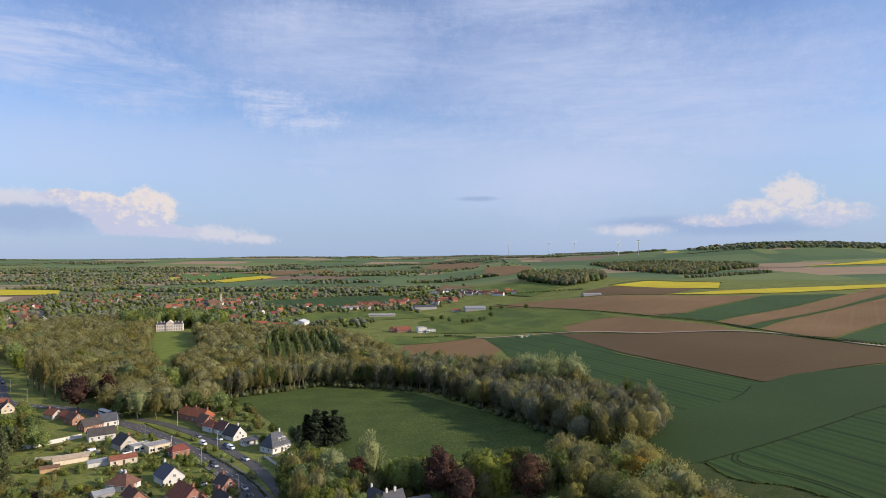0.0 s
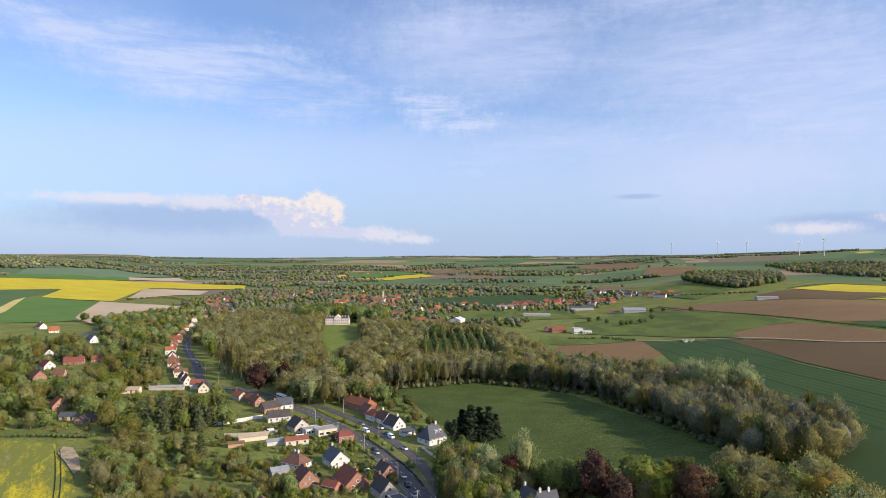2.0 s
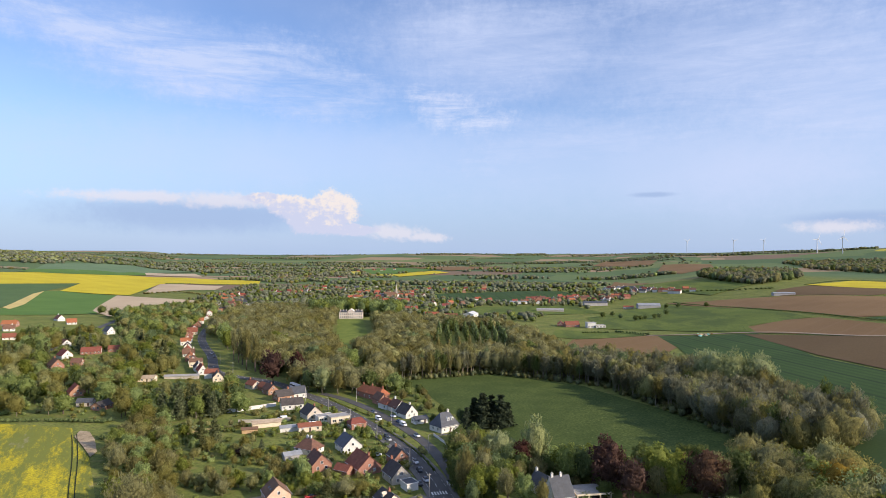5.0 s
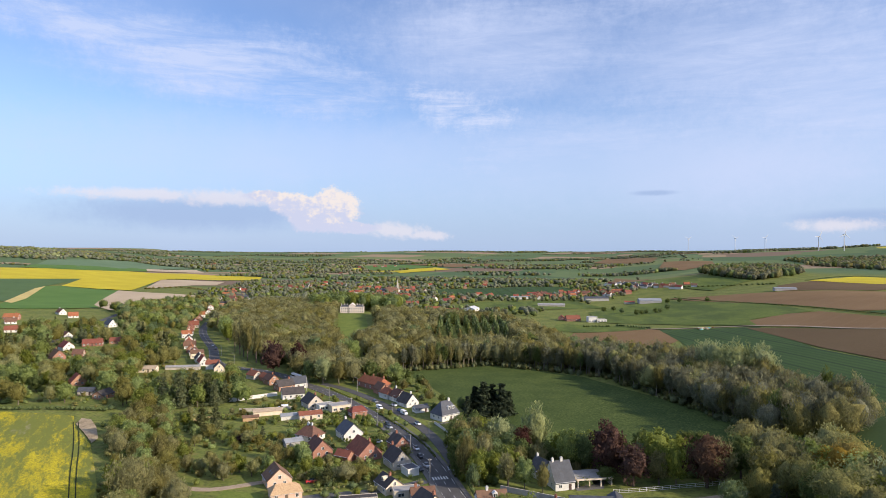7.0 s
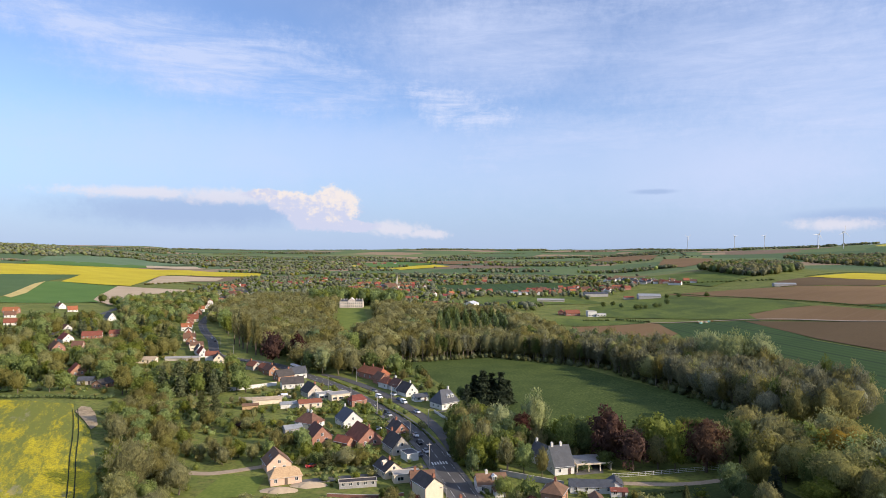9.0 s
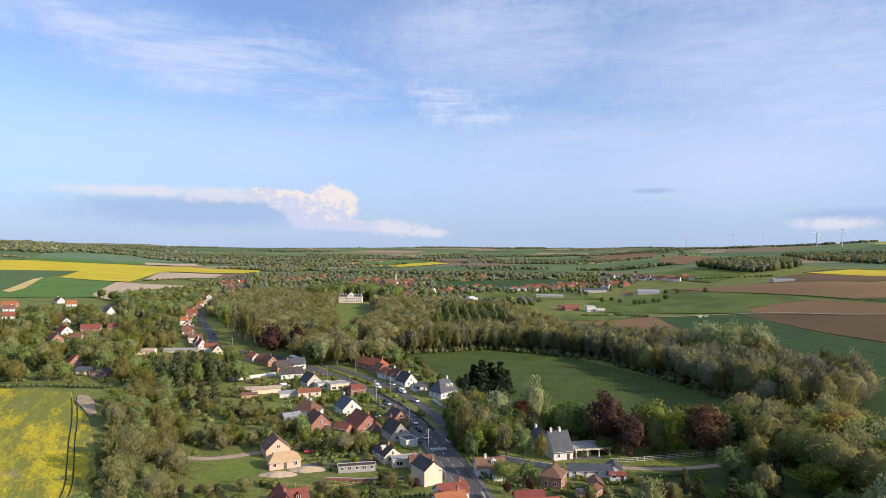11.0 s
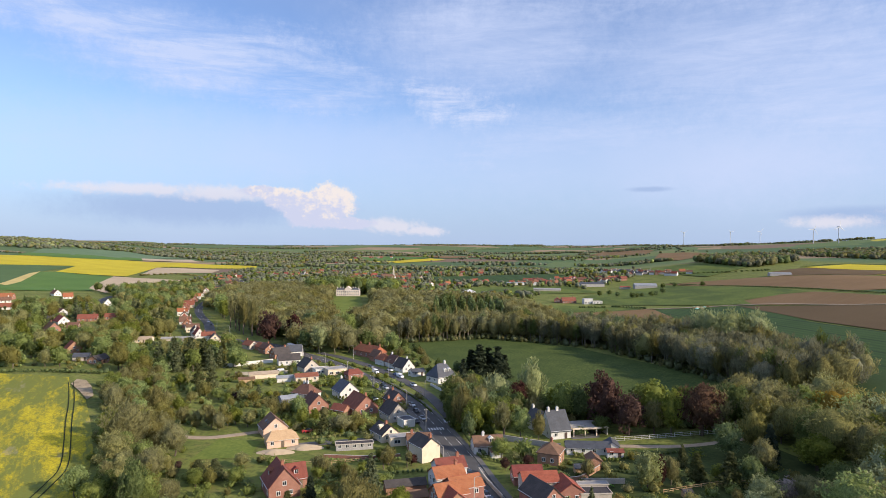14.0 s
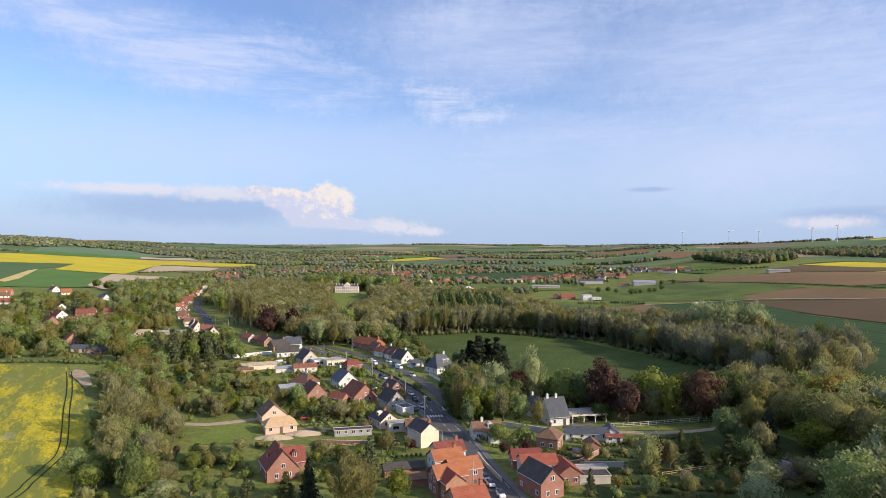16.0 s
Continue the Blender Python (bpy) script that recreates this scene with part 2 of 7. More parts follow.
MEADOW = surface("meadow_grass", (0.046, 0.070, 0.018), (0.090, 0.118, 0.031), 0.95, 0.9, 0.05, 0.9, spec=0.1, extra=tufts)
PASTURE = surface("pasture_grass", (0.086, 0.120, 0.026), (0.148, 0.182, 0.040), 0.95, 0.5, 0.02, 0.6, spec=0.1, extra=grazed)
LAWN = surface("lawn_grass", (0.112, 0.150, 0.030), (0.180, 0.215, 0.046), 0.95, 0.8, 0.10, 0.4, spec=0.1)
WHEAT = surface("young_wheat", (0.037, 0.072, 0.018), (0.055, 0.097, 0.024), 0.9, 0.8, 0.02, 0.3, spec=0.15, extra=rows_of(5.0, -3, 0.30, (0.018, 0.034, 0.012)))
WHEAT_DULL = surface("thin_young_wheat", (0.036, 0.064, 0.018), (0.051, 0.083, 0.024), 0.9, 0.8, 0.015, 0.3, spec=0.15)
# tussocky grass, its colour darkened so the paddock looks shaded
ROUGH_SHADED_GRASS = surface("rough_grass_shade_darkened", (0.038, 0.056, 0.018), (0.078, 0.094, 0.030), 0.95, 0.9, 0.12, 0.6, spec=0.1)
WHEAT_LIGHT = surface("spring_barley", (0.080, 0.155, 0.030), (0.110, 0.190, 0.040), 0.9, 0.8, 0.02, 0.3, spec=0.15, extra=rows_of(6.0, 35, 0.15, (0.05, 0.10, 0.02)))
CROP = surface("green_spring_crop", (0.070, 0.118, 0.040), (0.092, 0.146, 0.050), 0.9, 0.8, 0.02, 0.3, spec=0.15, extra=rows_of(6.0, 65, 0.18, (0.045, 0.085, 0.03)))
# green crop with the blue of distance haze mixed into its colour
HAZED_CROP = surface("spring_crop_hazed_blue", (0.105, 0.165, 0.085), (0.140, 0.200, 0.105), 0.9, 0.8, 0.01, 0.3, spec=0.15)
RAPE = surface("rape_in_flower", (0.43, 0.345, 0.026), (0.54, 0.44, 0.036), 0.9, 0.9, 0.02, 0.4, spec=0.1, extra=rows_of(8.0, 70, 0.10, (0.36, 0.33, 0.02)))
def thin_patches(t, at, col):
    """Green where the crop stands thin, bare earth where it failed, fine flower mottle along the drill rows."""
    v = t.map(t.map(at, (1, 1, 1), -27), (1, 0.22, 1))
    green = t.ramp(t.math("ADD", t.math("MULTIPLY", t.noise(v, 0.085, 5, 0.6), 0.68), t.math("MULTIPLY", t.noise(v, 0.8, 3, 0.7), 0.32)), 0.42, 0.55)
    col = t.mix(t.math("MULTIPLY", green, 0.9), col, (0.135, 0.170, 0.045))
    col = t.mix(t.ramp(t.noise(at, 1.1, 4, 0.8), 0.40, 0.66, 0.0, 0.75), col, (0.17, 0.165, 0.03))
    bare = t.ramp(t.noise(t.map(t.map(at, (1, 1, 1), -27, (40, 10, 0)), (1, 0.3, 1)), 0.075, 5, 0.62), 0.60, 0.67)
    return t.mix(t.math("MULTIPLY", bare, 0.75), col, (0.30, 0.26, 0.15))


RAPE_THIN = surface("thin_rape_in_flower", (0.46, 0.370, 0.020), (0.62, 0.500, 0.030), 0.9, 1.6, 0.1, 0.5, spec=0.1, extra=thin_patches)
SOIL = surface("ploughed_soil", (0.165, 0.101, 0.046), (0.222, 0.140, 0.066), 0.95, 0.7, 0.012, 0.4, spec=0.1, extra=rows_of(3.5, 48, 0.16, (0.22, 0.145, 0.08)))
SOIL_DARK = surface("damp_soil", (0.104, 0.069, 0.033), (0.142, 0.096, 0.047), 0.95, 0.7, 0.010, 0.4, spec=0.1, extra=rows_of(3.0, -62, 0.15, (0.13, 0.09, 0.048)))
SOIL_PALE = surface("dry_pale_soil", (0.42, 0.325, 0.215), (0.51, 0.405, 0.275), 0.95, 0.7, 0.012, 0.4, spec=0.1, extra=rows_of(4.0, 75, 0.12, (0.36, 0.26, 0.17)))
DITCH = surface("dark_wet_earth", (0.020, 0.028, 0.013), (0.036, 0.044, 0.020), 0.95, 2.0, 0.3, 0.3, spec=0.1)
BARE = surface("bare_sandy_earth", (0.24, 0.185, 0.115), (0.44, 0.345, 0.225), 0.95, 1.2, 0.25, 0.5, spec=0.1)
TRACK = surface("beaten_earth", (0.30, 0.23, 0.16), (0.42, 0.33, 0.24), 0.95, 1.5, 0.2, 0.4, spec=0.1)
STUBBLE = surface("dry_stubble", (0.44, 0.34, 0.13), (0.56, 0.45, 0.18), 0.95, 1.0, 0.05, 0.4, spec=0.1, extra=rows_of(4.0, 25, 0.15, (0.36, 0.27, 0.1)))
ASPHALT = surface("worn_asphalt", (0.064, 0.061, 0.059), (0.104, 0.099, 0.094), 0.85, 6.0, 0.15, 0.2)
PAVING = surface("concrete_paving", (0.105, 0.100, 0.092), (0.16, 0.153, 0.14), 0.9, 5.0, 0.3, 0.2)
PAINT = surface("road_paint", (0.60, 0.60, 0.58), (0.75, 0.75, 0.73), 0.7, 12, 1.0)
BARK = surface("bark", (0.10, 0.082, 0.060), (0.19, 0.155, 0.115), 0.95, 6, 0.5, 0.3, 0.3, 0.1)
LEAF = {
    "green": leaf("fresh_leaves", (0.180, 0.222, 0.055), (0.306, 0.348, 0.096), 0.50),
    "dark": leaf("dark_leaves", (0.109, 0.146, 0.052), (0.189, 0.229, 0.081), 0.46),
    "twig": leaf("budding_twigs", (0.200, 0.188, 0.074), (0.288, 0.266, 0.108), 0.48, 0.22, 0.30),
    # grey twig colour, lightened too as painted haze for the far woods
    "grey": leaf("grey_twigs_and_haze", (0.160, 0.160, 0.092), (0.235, 0.226, 0.130), 0.42, 0.18, 0.30),
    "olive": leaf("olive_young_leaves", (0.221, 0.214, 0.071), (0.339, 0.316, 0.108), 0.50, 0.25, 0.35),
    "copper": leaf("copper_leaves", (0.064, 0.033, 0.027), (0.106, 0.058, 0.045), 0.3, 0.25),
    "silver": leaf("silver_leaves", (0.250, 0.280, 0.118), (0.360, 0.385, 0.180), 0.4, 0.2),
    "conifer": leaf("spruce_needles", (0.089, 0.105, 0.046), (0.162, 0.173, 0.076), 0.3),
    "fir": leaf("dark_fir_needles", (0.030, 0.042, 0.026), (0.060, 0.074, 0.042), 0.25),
    # leaf colour paled and greyed to stand in for distance haze
    "far": leaf("far_foliage_hazed", (0.178, 0.192, 0.122), (0.232, 0.246, 0.160), 0.4, 0.18, 0.5),
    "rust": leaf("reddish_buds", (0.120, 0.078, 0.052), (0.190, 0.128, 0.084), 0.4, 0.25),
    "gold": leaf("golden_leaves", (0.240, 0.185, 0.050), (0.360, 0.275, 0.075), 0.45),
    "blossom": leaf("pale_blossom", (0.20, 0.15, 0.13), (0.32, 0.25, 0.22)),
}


# ---- lie of the land ----
def smooth(a, b, v):
    s = min(1.0, max(0.0, (v - a) / (b - a)))
    return s * s * (3 - 2 * s)


def bump(x, y, cx, cy, rx, ry, height):
    return height * math.exp(-((x - cx) / rx) ** 2 - ((y - cy) / ry) ** 2)


def land(x, y):
    """Height of the ground: a shallow valley whose sides rise east, west and far north."""
    u, w = x - 0.25 * (y - 600), -x - 0.35 * y
    z = -1.2 + 29 * smooth(130, 480, u) + 0.02 * max(0.0, u - 480) * smooth(480, 700, u)
    z += 3 * smooth(0, 90, w) + 32 * smooth(120, 560, w)
    z += 0.012 * max(0.0, y - 900)
    z += bump(x, y, 300, 1180, 170, 130, 10) + bump(x, y, 560, 1300, 260, 160, 10)
    z += bump(x, y, -1650, 2150, 650, 420, 38) + bump(x, y, 2300, 2500, 800, 500, 60)
    r = math.hypot(x, y)
    z += (3.5 * math.sin(x / 310 + 1.1) * math.sin(y / 270) + 5 * math.sin(x / 520 - y / 410)) * smooth(1300, 2600, r)
    far = 64 + 5 * math.sin(x / 700 + 0.6) + 3 * math.sin(x / 260 + 2)
    k = smooth(3300, 4800, r)
    return z * (1 - k) + max(far, z) * k


# ---- building blocks ----
def mesh_object(name, verts, faces, material, parent=None, label=""):
    me = bpy.data.meshes.new(name)
    me.from_pydata([tuple(v) for v in verts], [], faces)
    for m in material if isinstance(material, (list, tuple)) else (material,):
        me.materials.append(m)
    ob = new(name, me)
    if parent:
        ob.parent = parent
    if label:
        tagged(ob, label)
    return ob


def box(x0, x1, y0, y1, z0, z1, top=0.0):
    """The corners and sides of a box; top draws its upper edges in."""
    v = [(x0, y0, z0), (x1, y0, z0), (x1, y1, z0), (x0, y1, z0), (x0 + top, y0 + top, z1), (x1 - top, y0 + top, z1), (x1 - top, y1 - top, z1), (x0 + top, y1 - top, z1)]
    return v, [(3, 2, 1, 0), (4, 5, 6, 7), (0, 1, 5, 4), (1, 2, 6, 5), (2, 3, 7, 6), (3, 0, 4, 7)]


def joined(*pieces):
    verts, faces = [], []
    for v, f in pieces:
        n = len(verts)
        verts += v
        faces += [tuple(i + n for i in q) for q in f]
    return verts, faces


def tube(points, radii, sides=6):
    """A tapered tube along points."""
    verts, faces = [], []
    for k, (p, r) in enumerate(zip(points, radii)):
        p = Vector(p)
        way = (Vector(points[min(k + 1, len(points) - 1)]) - Vector(points[max(k - 1, 0)])).normalized()
        a = way.orthogonal().normalized()
        b = way.cross(a)
        for i in range(sides):
            q = 2 * math.pi * i / sides
            verts.append(tuple(p + (a * math.cos(q) + b * math.sin(q)) * r))
    for k in range(len(points) - 1):
        for i in range(sides):
            j = (i + 1) % sides
            faces.append((k * sides + i, k * sides + j, (k + 1) * sides + j, (k + 1) * sides + i))
    faces.append(tuple(range(sides))[::-1])
    faces.append(tuple((len(points) - 1) * sides + i for i in range(sides)))
    return verts, faces


def part(name, shape, material, parent, label=""):
    return mesh_object(name, shape[0], shape[1], material, parent, label)


def empty(name, x, y, turn=0.0, label="", category="", group="", z=None, size=1.0):
    ob = new(name)
    ob.empty_display_size = 0.5
    ob.location, ob.rotation_euler = (x, y, land(x, y) if z is None else z), (0, 0, radians(turn))
    ob.scale = (size, size, size)
    return tagged(ob, label, category, group)


# ---- ground ----
def steps(lo, hi, centre, least, grow):
    out, v = [centre], centre
    while v < hi:
        v += max(least, grow * abs(v - centre))
        out.append(min(v, hi))
    v = centre
    while v > lo:
        v -= max(least, grow * abs(v - centre))
        out.insert(0, max(v, lo))
    return out


def make_land():
    xs, ys = steps(-4850, 4850, 0, 14, 0.03), steps(-2500, 4880, 300, 14, 0.03)
    verts = [(x, y, land(x, y)) for y in ys for x in xs]
    n = len(xs)
    faces = [(j * n + i, j * n + i + 1, (j + 1) * n + i + 1, (j + 1) * n + i) for j in range(len(ys) - 1) for i in range(n - 1)]
    ob = mesh_object("ground", verts, faces, GRASSLAND)
    for p in ob.data.polygons:
        p.use_smooth = True
    tagged(ob, "rolling green valley land with distant patchwork fields", "ground", kind="structure")


make_land()


PATCHES = []


def draped(name, points, material, lift, cell, label, category="field", kind="structure"):
    """A patch of land cover laid over the ground, with a slightly ragged border."""
    PATCHES.append(points)
    bm = bmesh.new()
    vs = []
    for k, (x, y) in enumerate(points):
        x1, y1 = points[(k + 1) % len(points)]
        n = max(1, int(math.hypot(x1 - x, y1 - y) / cell))
        for i in range(n):
            f = i / n
            vs.append(bm.verts.new((x + (x1 - x) * f, y + (y1 - y) * f, 0)))
    bm.faces.new(vs)
    bmesh.ops.triangulate(bm, faces=bm.faces)
    for _ in range(6):
        long = [e for e in bm.edges if e.calc_length() > cell * 1.6]
        if not long or len(bm.faces) > 9000:
            break
        bmesh.ops.subdivide_edges(bm, edges=long, cuts=1)
        bmesh.ops.triangulate(bm, faces=[f for f in bm.faces if len(f.verts) > 3])
    for v in bm.verts:
        v.co.z = land(v.co.x, v.co.y) + lift
    bmesh.ops.recalc_face_normals(bm, faces=bm.faces)
    if sum(f.normal.z for f in bm.faces) < 0:
        bmesh.ops.reverse_faces(bm, faces=bm.faces)
    me = bpy.data.meshes.new(name)
    bm.to_mesh(me)
    bm.free()
    me.materials.append(material)
    ob = new(name, me)
    for p in me.polygons:
        p.use_smooth = True
    return tagged(ob, label, category, kind=kind)


def curve_points(points, gap):
    """Points at even gaps along a smooth curve through the given ones."""
    out = []
    p = [points[0], *points, points[-1]]
    for k in range(1, len(p) - 2):
        n = max(2, int(math.hypot(p[k + 1][0] - p[k][0], p[k + 1][1] - p[k][1]) / gap))
        for i in range(n):
            f = i / n
            out.append(tuple(0.5 * (2 * p[k][c] + (p[k + 1][c] - p[k - 1][c]) * f + (2 * p[k - 1][c] - 5 * p[k][c] + 4 * p[k + 1][c] - p[k + 2][c]) * f * f + (3 * p[k][c] - p[k - 1][c] - 3 * p[k + 1][c] + p[k + 2][c]) * f ** 3) for c in (0, 1)))
    return out + [points[-1]]


def beside(points, off):
    """The curve shifted to its left by off metres."""
    out = []
    for k, (x, y) in enumerate(points):
        a, b = points[max(k - 1, 0)], points[min(k + 1, len(points) - 1)]
        d = math.hypot(b[0] - a[0], b[1] - a[1]) or 1
        out.append((x - (b[1] - a[1]) / d * off, y + (b[0] - a[0]) / d * off))
    return out


def ribbon(name, points, width, material, lift, label, category, thick=0.3, dash=0):
    """A strip along a curve, with sides that go down into the ground; dash: gaps, for road lines."""
    lft, rgt = beside(points, width / 2), beside(points, -width / 2)
    verts, faces = [], []
    for k in range(len(points) - 1):
        if dash and (k // dash) % 2:
            continue
        n = len(verts)
        for (x, y) in (lft[k], rgt[k], rgt[k + 1], lft[k + 1]):
            verts.append((x, y, land(x, y) + lift))
        faces.append((n, n + 1, n + 2, n + 3))
        if thick:
            for (x, y) in (lft[k], rgt[k], rgt[k + 1], lft[k + 1]):
                verts.append((x, y, land(x, y) + lift - thick))
            faces += [(n, n + 3, n + 7, n + 4), (n + 2, n + 1, n + 5, n + 6)]
    return tagged(mesh_object(name, verts, faces, material), label, category, kind="structure")


# ---- fields ----
def fields():
    def f(name, mat, lift, cell, label, *pts):
        draped(name, pts, mat, lift, cell, label)
    f("field_1", MEADOW, 0.12, 14, "mown green meadow enclosed by woodland", (-29, 436), (30, 461), (60, 446), (92, 420), (120, 352), (134, 300), (128, 268), (40, 282), (24, 318), (4, 352), (-10, 400))
    f("field_2", RAPE, 0.9, 60, "bright yellow rape field in full flower", (-1250, 1330), (-974, 1415), (-946, 1488), (-850, 1705), (-689, 1728), (-466, 1648), (-432, 1513), (-540, 1522), (-598, 1493), (-649, 1482), (-567, 1168), (-683, 1151), (-756, 1345), (-799, 1162), (-1000, 1000))
    f("field_3", CROP, 0.7, 40, "dark green young wheat field", (-799, 1162), (-756, 1345), (-691, 1119), (-577, 846), (-700, 790), (-1000, 1000))
    f("field_4", STUBBLE, 1.0, 30, "dry stubble strip between crops", (-577, 846), (-672, 1059), (-691, 1119), (-589, 910), (-560, 835))
    f("field_5", WHEAT_LIGHT, 0.6, 40, "light green spring barley field", (-691, 1119), (-683, 1151), (-583, 1155), (-501, 945), (-461, 860), (-540, 760), (-589, 880))
    f("field_6", SOIL_PALE, 0.7, 40, "pale dry bare field on the slope", (-583, 1155), (-533, 1136), (-407, 1085), (-383, 982), (-403, 926), (-430, 830), (-490, 900))
    f("field_7", SOIL_PALE, 0.8, 40, "pale bare field beside the rape", (-562, 1205), (-649, 1482), (-498, 1465), (-478, 1354), (-517, 1322))
    f("field_8", HAZED_CROP, 1.2, 80, "dark green crop below the wooded hill", (-1004, 1582), (-1110, 1804), (-1052, 2166), (-800, 2078), (-900, 1755))
    f("field_38", WHEAT_LIGHT, 1.3, 60, "pale green barley strip below the hill", (-1014, 1599), (-960, 1754), (-878, 1908), (-812, 1765), (-906, 1540), (-972, 1473))
    f("field_9", SOIL_PALE, 1.3, 60, "pale bare strip in the distance", (-870, 1876), (-750, 1948), (-670, 1799), (-818, 1776))
    f("field_10", RAPE, 1.2, 60, "small bright yellow rape field beyond the village", (-149, 1927), (-31, 2194), (20, 2050), (-125, 1850))
    f("field_11", SOIL, 1.4, 120, "brown ploughed field far beyond the village", (-163, 2700), (43, 2900), (271, 2850), (176, 2368), (28, 2187))
    f("field_12", WHEAT_LIGHT, 1.1, 100, "green crop beyond the village", (-303, 2347), (-262, 2640), (-149, 2660), (-32, 2252), (-149, 1995), (-237, 1999))
    f("field_13", PASTURE, 0.4, 25, "green paddock behind a farmhouse", (125, 719), (209, 679), (204, 652), (130, 645), (112, 660))
    f("field_14", SOIL, 0.4, 20, "reddish brown ploughed patch behind the wood", (129, 640), (206, 654), (213, 640), (203, 560), (160, 500), (110, 505), (100, 560))
    f("field_15", PASTURE, 0.5, 30, "bright green grazing pasture with scattered trees", (190, 850), (316, 980), (358, 879), (382, 772), (375, 655), (305, 646), (291, 600), (225, 690), (176, 731))
    f("field_16", SOIL_DARK, 0.6, 40, "dark brown bare field on the slope", (511, 992), (600, 1054), (702, 951), (574, 862), (474, 906))
    f("field_17", SOIL, 0.6, 35, "large light brown ploughed field", (337, 971), (465, 902), (563, 842), (671, 770), (430, 608), (399, 620), (388, 732))
    f("field_18", WHEAT, 0.5, 35, "dark green wheat wedge between ploughed fields", (671, 766), (774, 723), (593, 623), (410, 528), (399, 612), (430, 603))
    f("field_19", SOIL, 0.5, 35, "narrow brown ploughed strip", (408, 523), (593, 619), (774, 719), (965, 836), (1100, 850), (820, 704), (609, 584), (396, 480))
    f("field_20", WHEAT, 0.55, 35, "narrow green wheat strip", (396, 478), (609, 582), (820, 702), (900, 740), (761, 654), (480, 512), (399, 462))
    f("field_21", SOIL, 0.5, 35, "brown ploughed field on the east slope", (399, 459), (480, 510), (761, 652), (900, 720), (700, 520), (537, 462), (405, 392), (399, 410))
    f("field_22", WHEAT, 0.45, 35, "dark green wheat field on the east slope", (405, 389), (537, 460), (700, 518), (640, 380), (414, 340))
    f("field_23", SOIL, 0.5, 25, "brown ploughed field beside the track", (296, 636), (347, 655), (376, 645), (391, 506), (379, 464), (331, 520), (288, 595))
    f("field_24", SOIL_DARK, 0.45, 25, "large damp brown ploughed field", (277, 595), (329, 513), (379, 457), (388, 404), (393, 345), (430, 300), (352, 303), (308, 309), (270, 309), (266, 456))
    f("field_25", RAPE, 0.8, 40, "yellow rape field beside a copse", (601, 1067), (727, 1145), (816, 1040), (726, 930), (655, 997))
    f("field_26", RAPE, 0.8, 40, "long narrow yellow rape field", (582, 862), (690, 884), (965, 858), (1250, 850), (1000, 800), (734, 786))
    f("field_27", RAPE, 1.2, 60, "distant yellow rape field on the ridge", (1500, 1560), (1636, 1600), (2017, 1730), (1794, 1539))
    f("field_28", WHEAT, 0.3, 25, "dark green wheat field with wheel tracks", (205, 640), (215, 640), (288, 592), (262, 456), (268, 309), (308, 307), (352, 300), (500, 300), (560, 120), (300, 40), (150, 60), (146, 232), (165, 260), (186, 282), (192, 360), (186, 470), (204, 560))
    f("field_36", WHEAT_DULL, 0.42, 14, "dull green thin wheat field in a hollow", (186, 282), (192, 290), (214, 290), (232, 290), (259, 306), (270, 308), (293, 312), (349, 300), (430, 296), (420, 246), (274, 237), (247, 233), (212, 228), (182, 225), (165, 224), (144, 231), (165, 260))
    # paddock patch: the trees' shade is painted in as darker grass
    f("field_39", ROUGH_SHADED_GRASS, 0.10, 6, "rough paddock grass with painted-in shade behind the houses", (31, 193), (44, 199), (58, 206), (104, 214), (108, 190), (106, 142), (40, 142), (38, 168), (33, 180))
    f("field_40", SOIL, 1.2, 120, "brown ploughed field on the far plain", (619, 2685), (880, 3500), (871, 2620), (727, 2285))
    f("field_41", SOIL, 1.1, 80, "brown ploughed field below the far hedge", (606, 1838), (767, 2254), (886, 2134), (760, 1808), (623, 1680))
    f("field_42", SOIL, 0.9, 60, "small brown field above the hamlet", (356, 1385), (432, 1626), (439, 1369), (372, 1240))
    f("field_37", ROUGH_SHADED_GRASS, 0.45, 10, "rough tussocky grass beside a ditch", (144, 230), (165, 223), (163, 210), (166, 198), (174, 187), (178, 165), (184, 120), (150, 110), (138, 150), (130, 205))
    f("field_29", RAPE_THIN, 0.25, 12, "yellow rape field in flower with green patches", (-330, 316), (-212, 316), (-177, 310), (-165, 290), (-146, 268), (-132, 245), (-119, 223), (-107, 201), (-99, 183), (-95, 171), (-89, 159), (-80, 120), (-140, 20), (-420, 60))
    f("field_30", LAWN, 0.2, 20, "long mown lawn in front of the manor", (-136, 829), (-103, 830), (-72, 636), (-86, 574), (-100, 600), (-117, 712))
    f("field_31", LAWN, 0.15, 8, "mown garden lawn behind a house", (-75, 222), (-60, 219), (-59, 203), (-77, 200))
    f("field_32", PASTURE, 0.5, 40, "green pasture behind the village", (70, 880), (230, 905), (200, 1010), (60, 1000), (0, 930))
    f("field_33", PASTURE, 0.9, 60, "green pasture on the far slope", (420, 1010), (560, 1130), (470, 1260), (300, 1330), (250, 1200), (390, 1120))
    f("field_34", WHEAT, 1.0, 60, "green crop field above the village", (-20, 1250), (160, 1280), (220, 1200), (240, 1110), (100, 1060), (-10, 1130))
    f("field_35", BARE, 0.36, 5, "bare sandy field corner beside the hedge", (-168, 296), (-171, 306), (-166, 305), (-157, 293), (-147, 276), (-146, 269), (-157, 283))


fields()

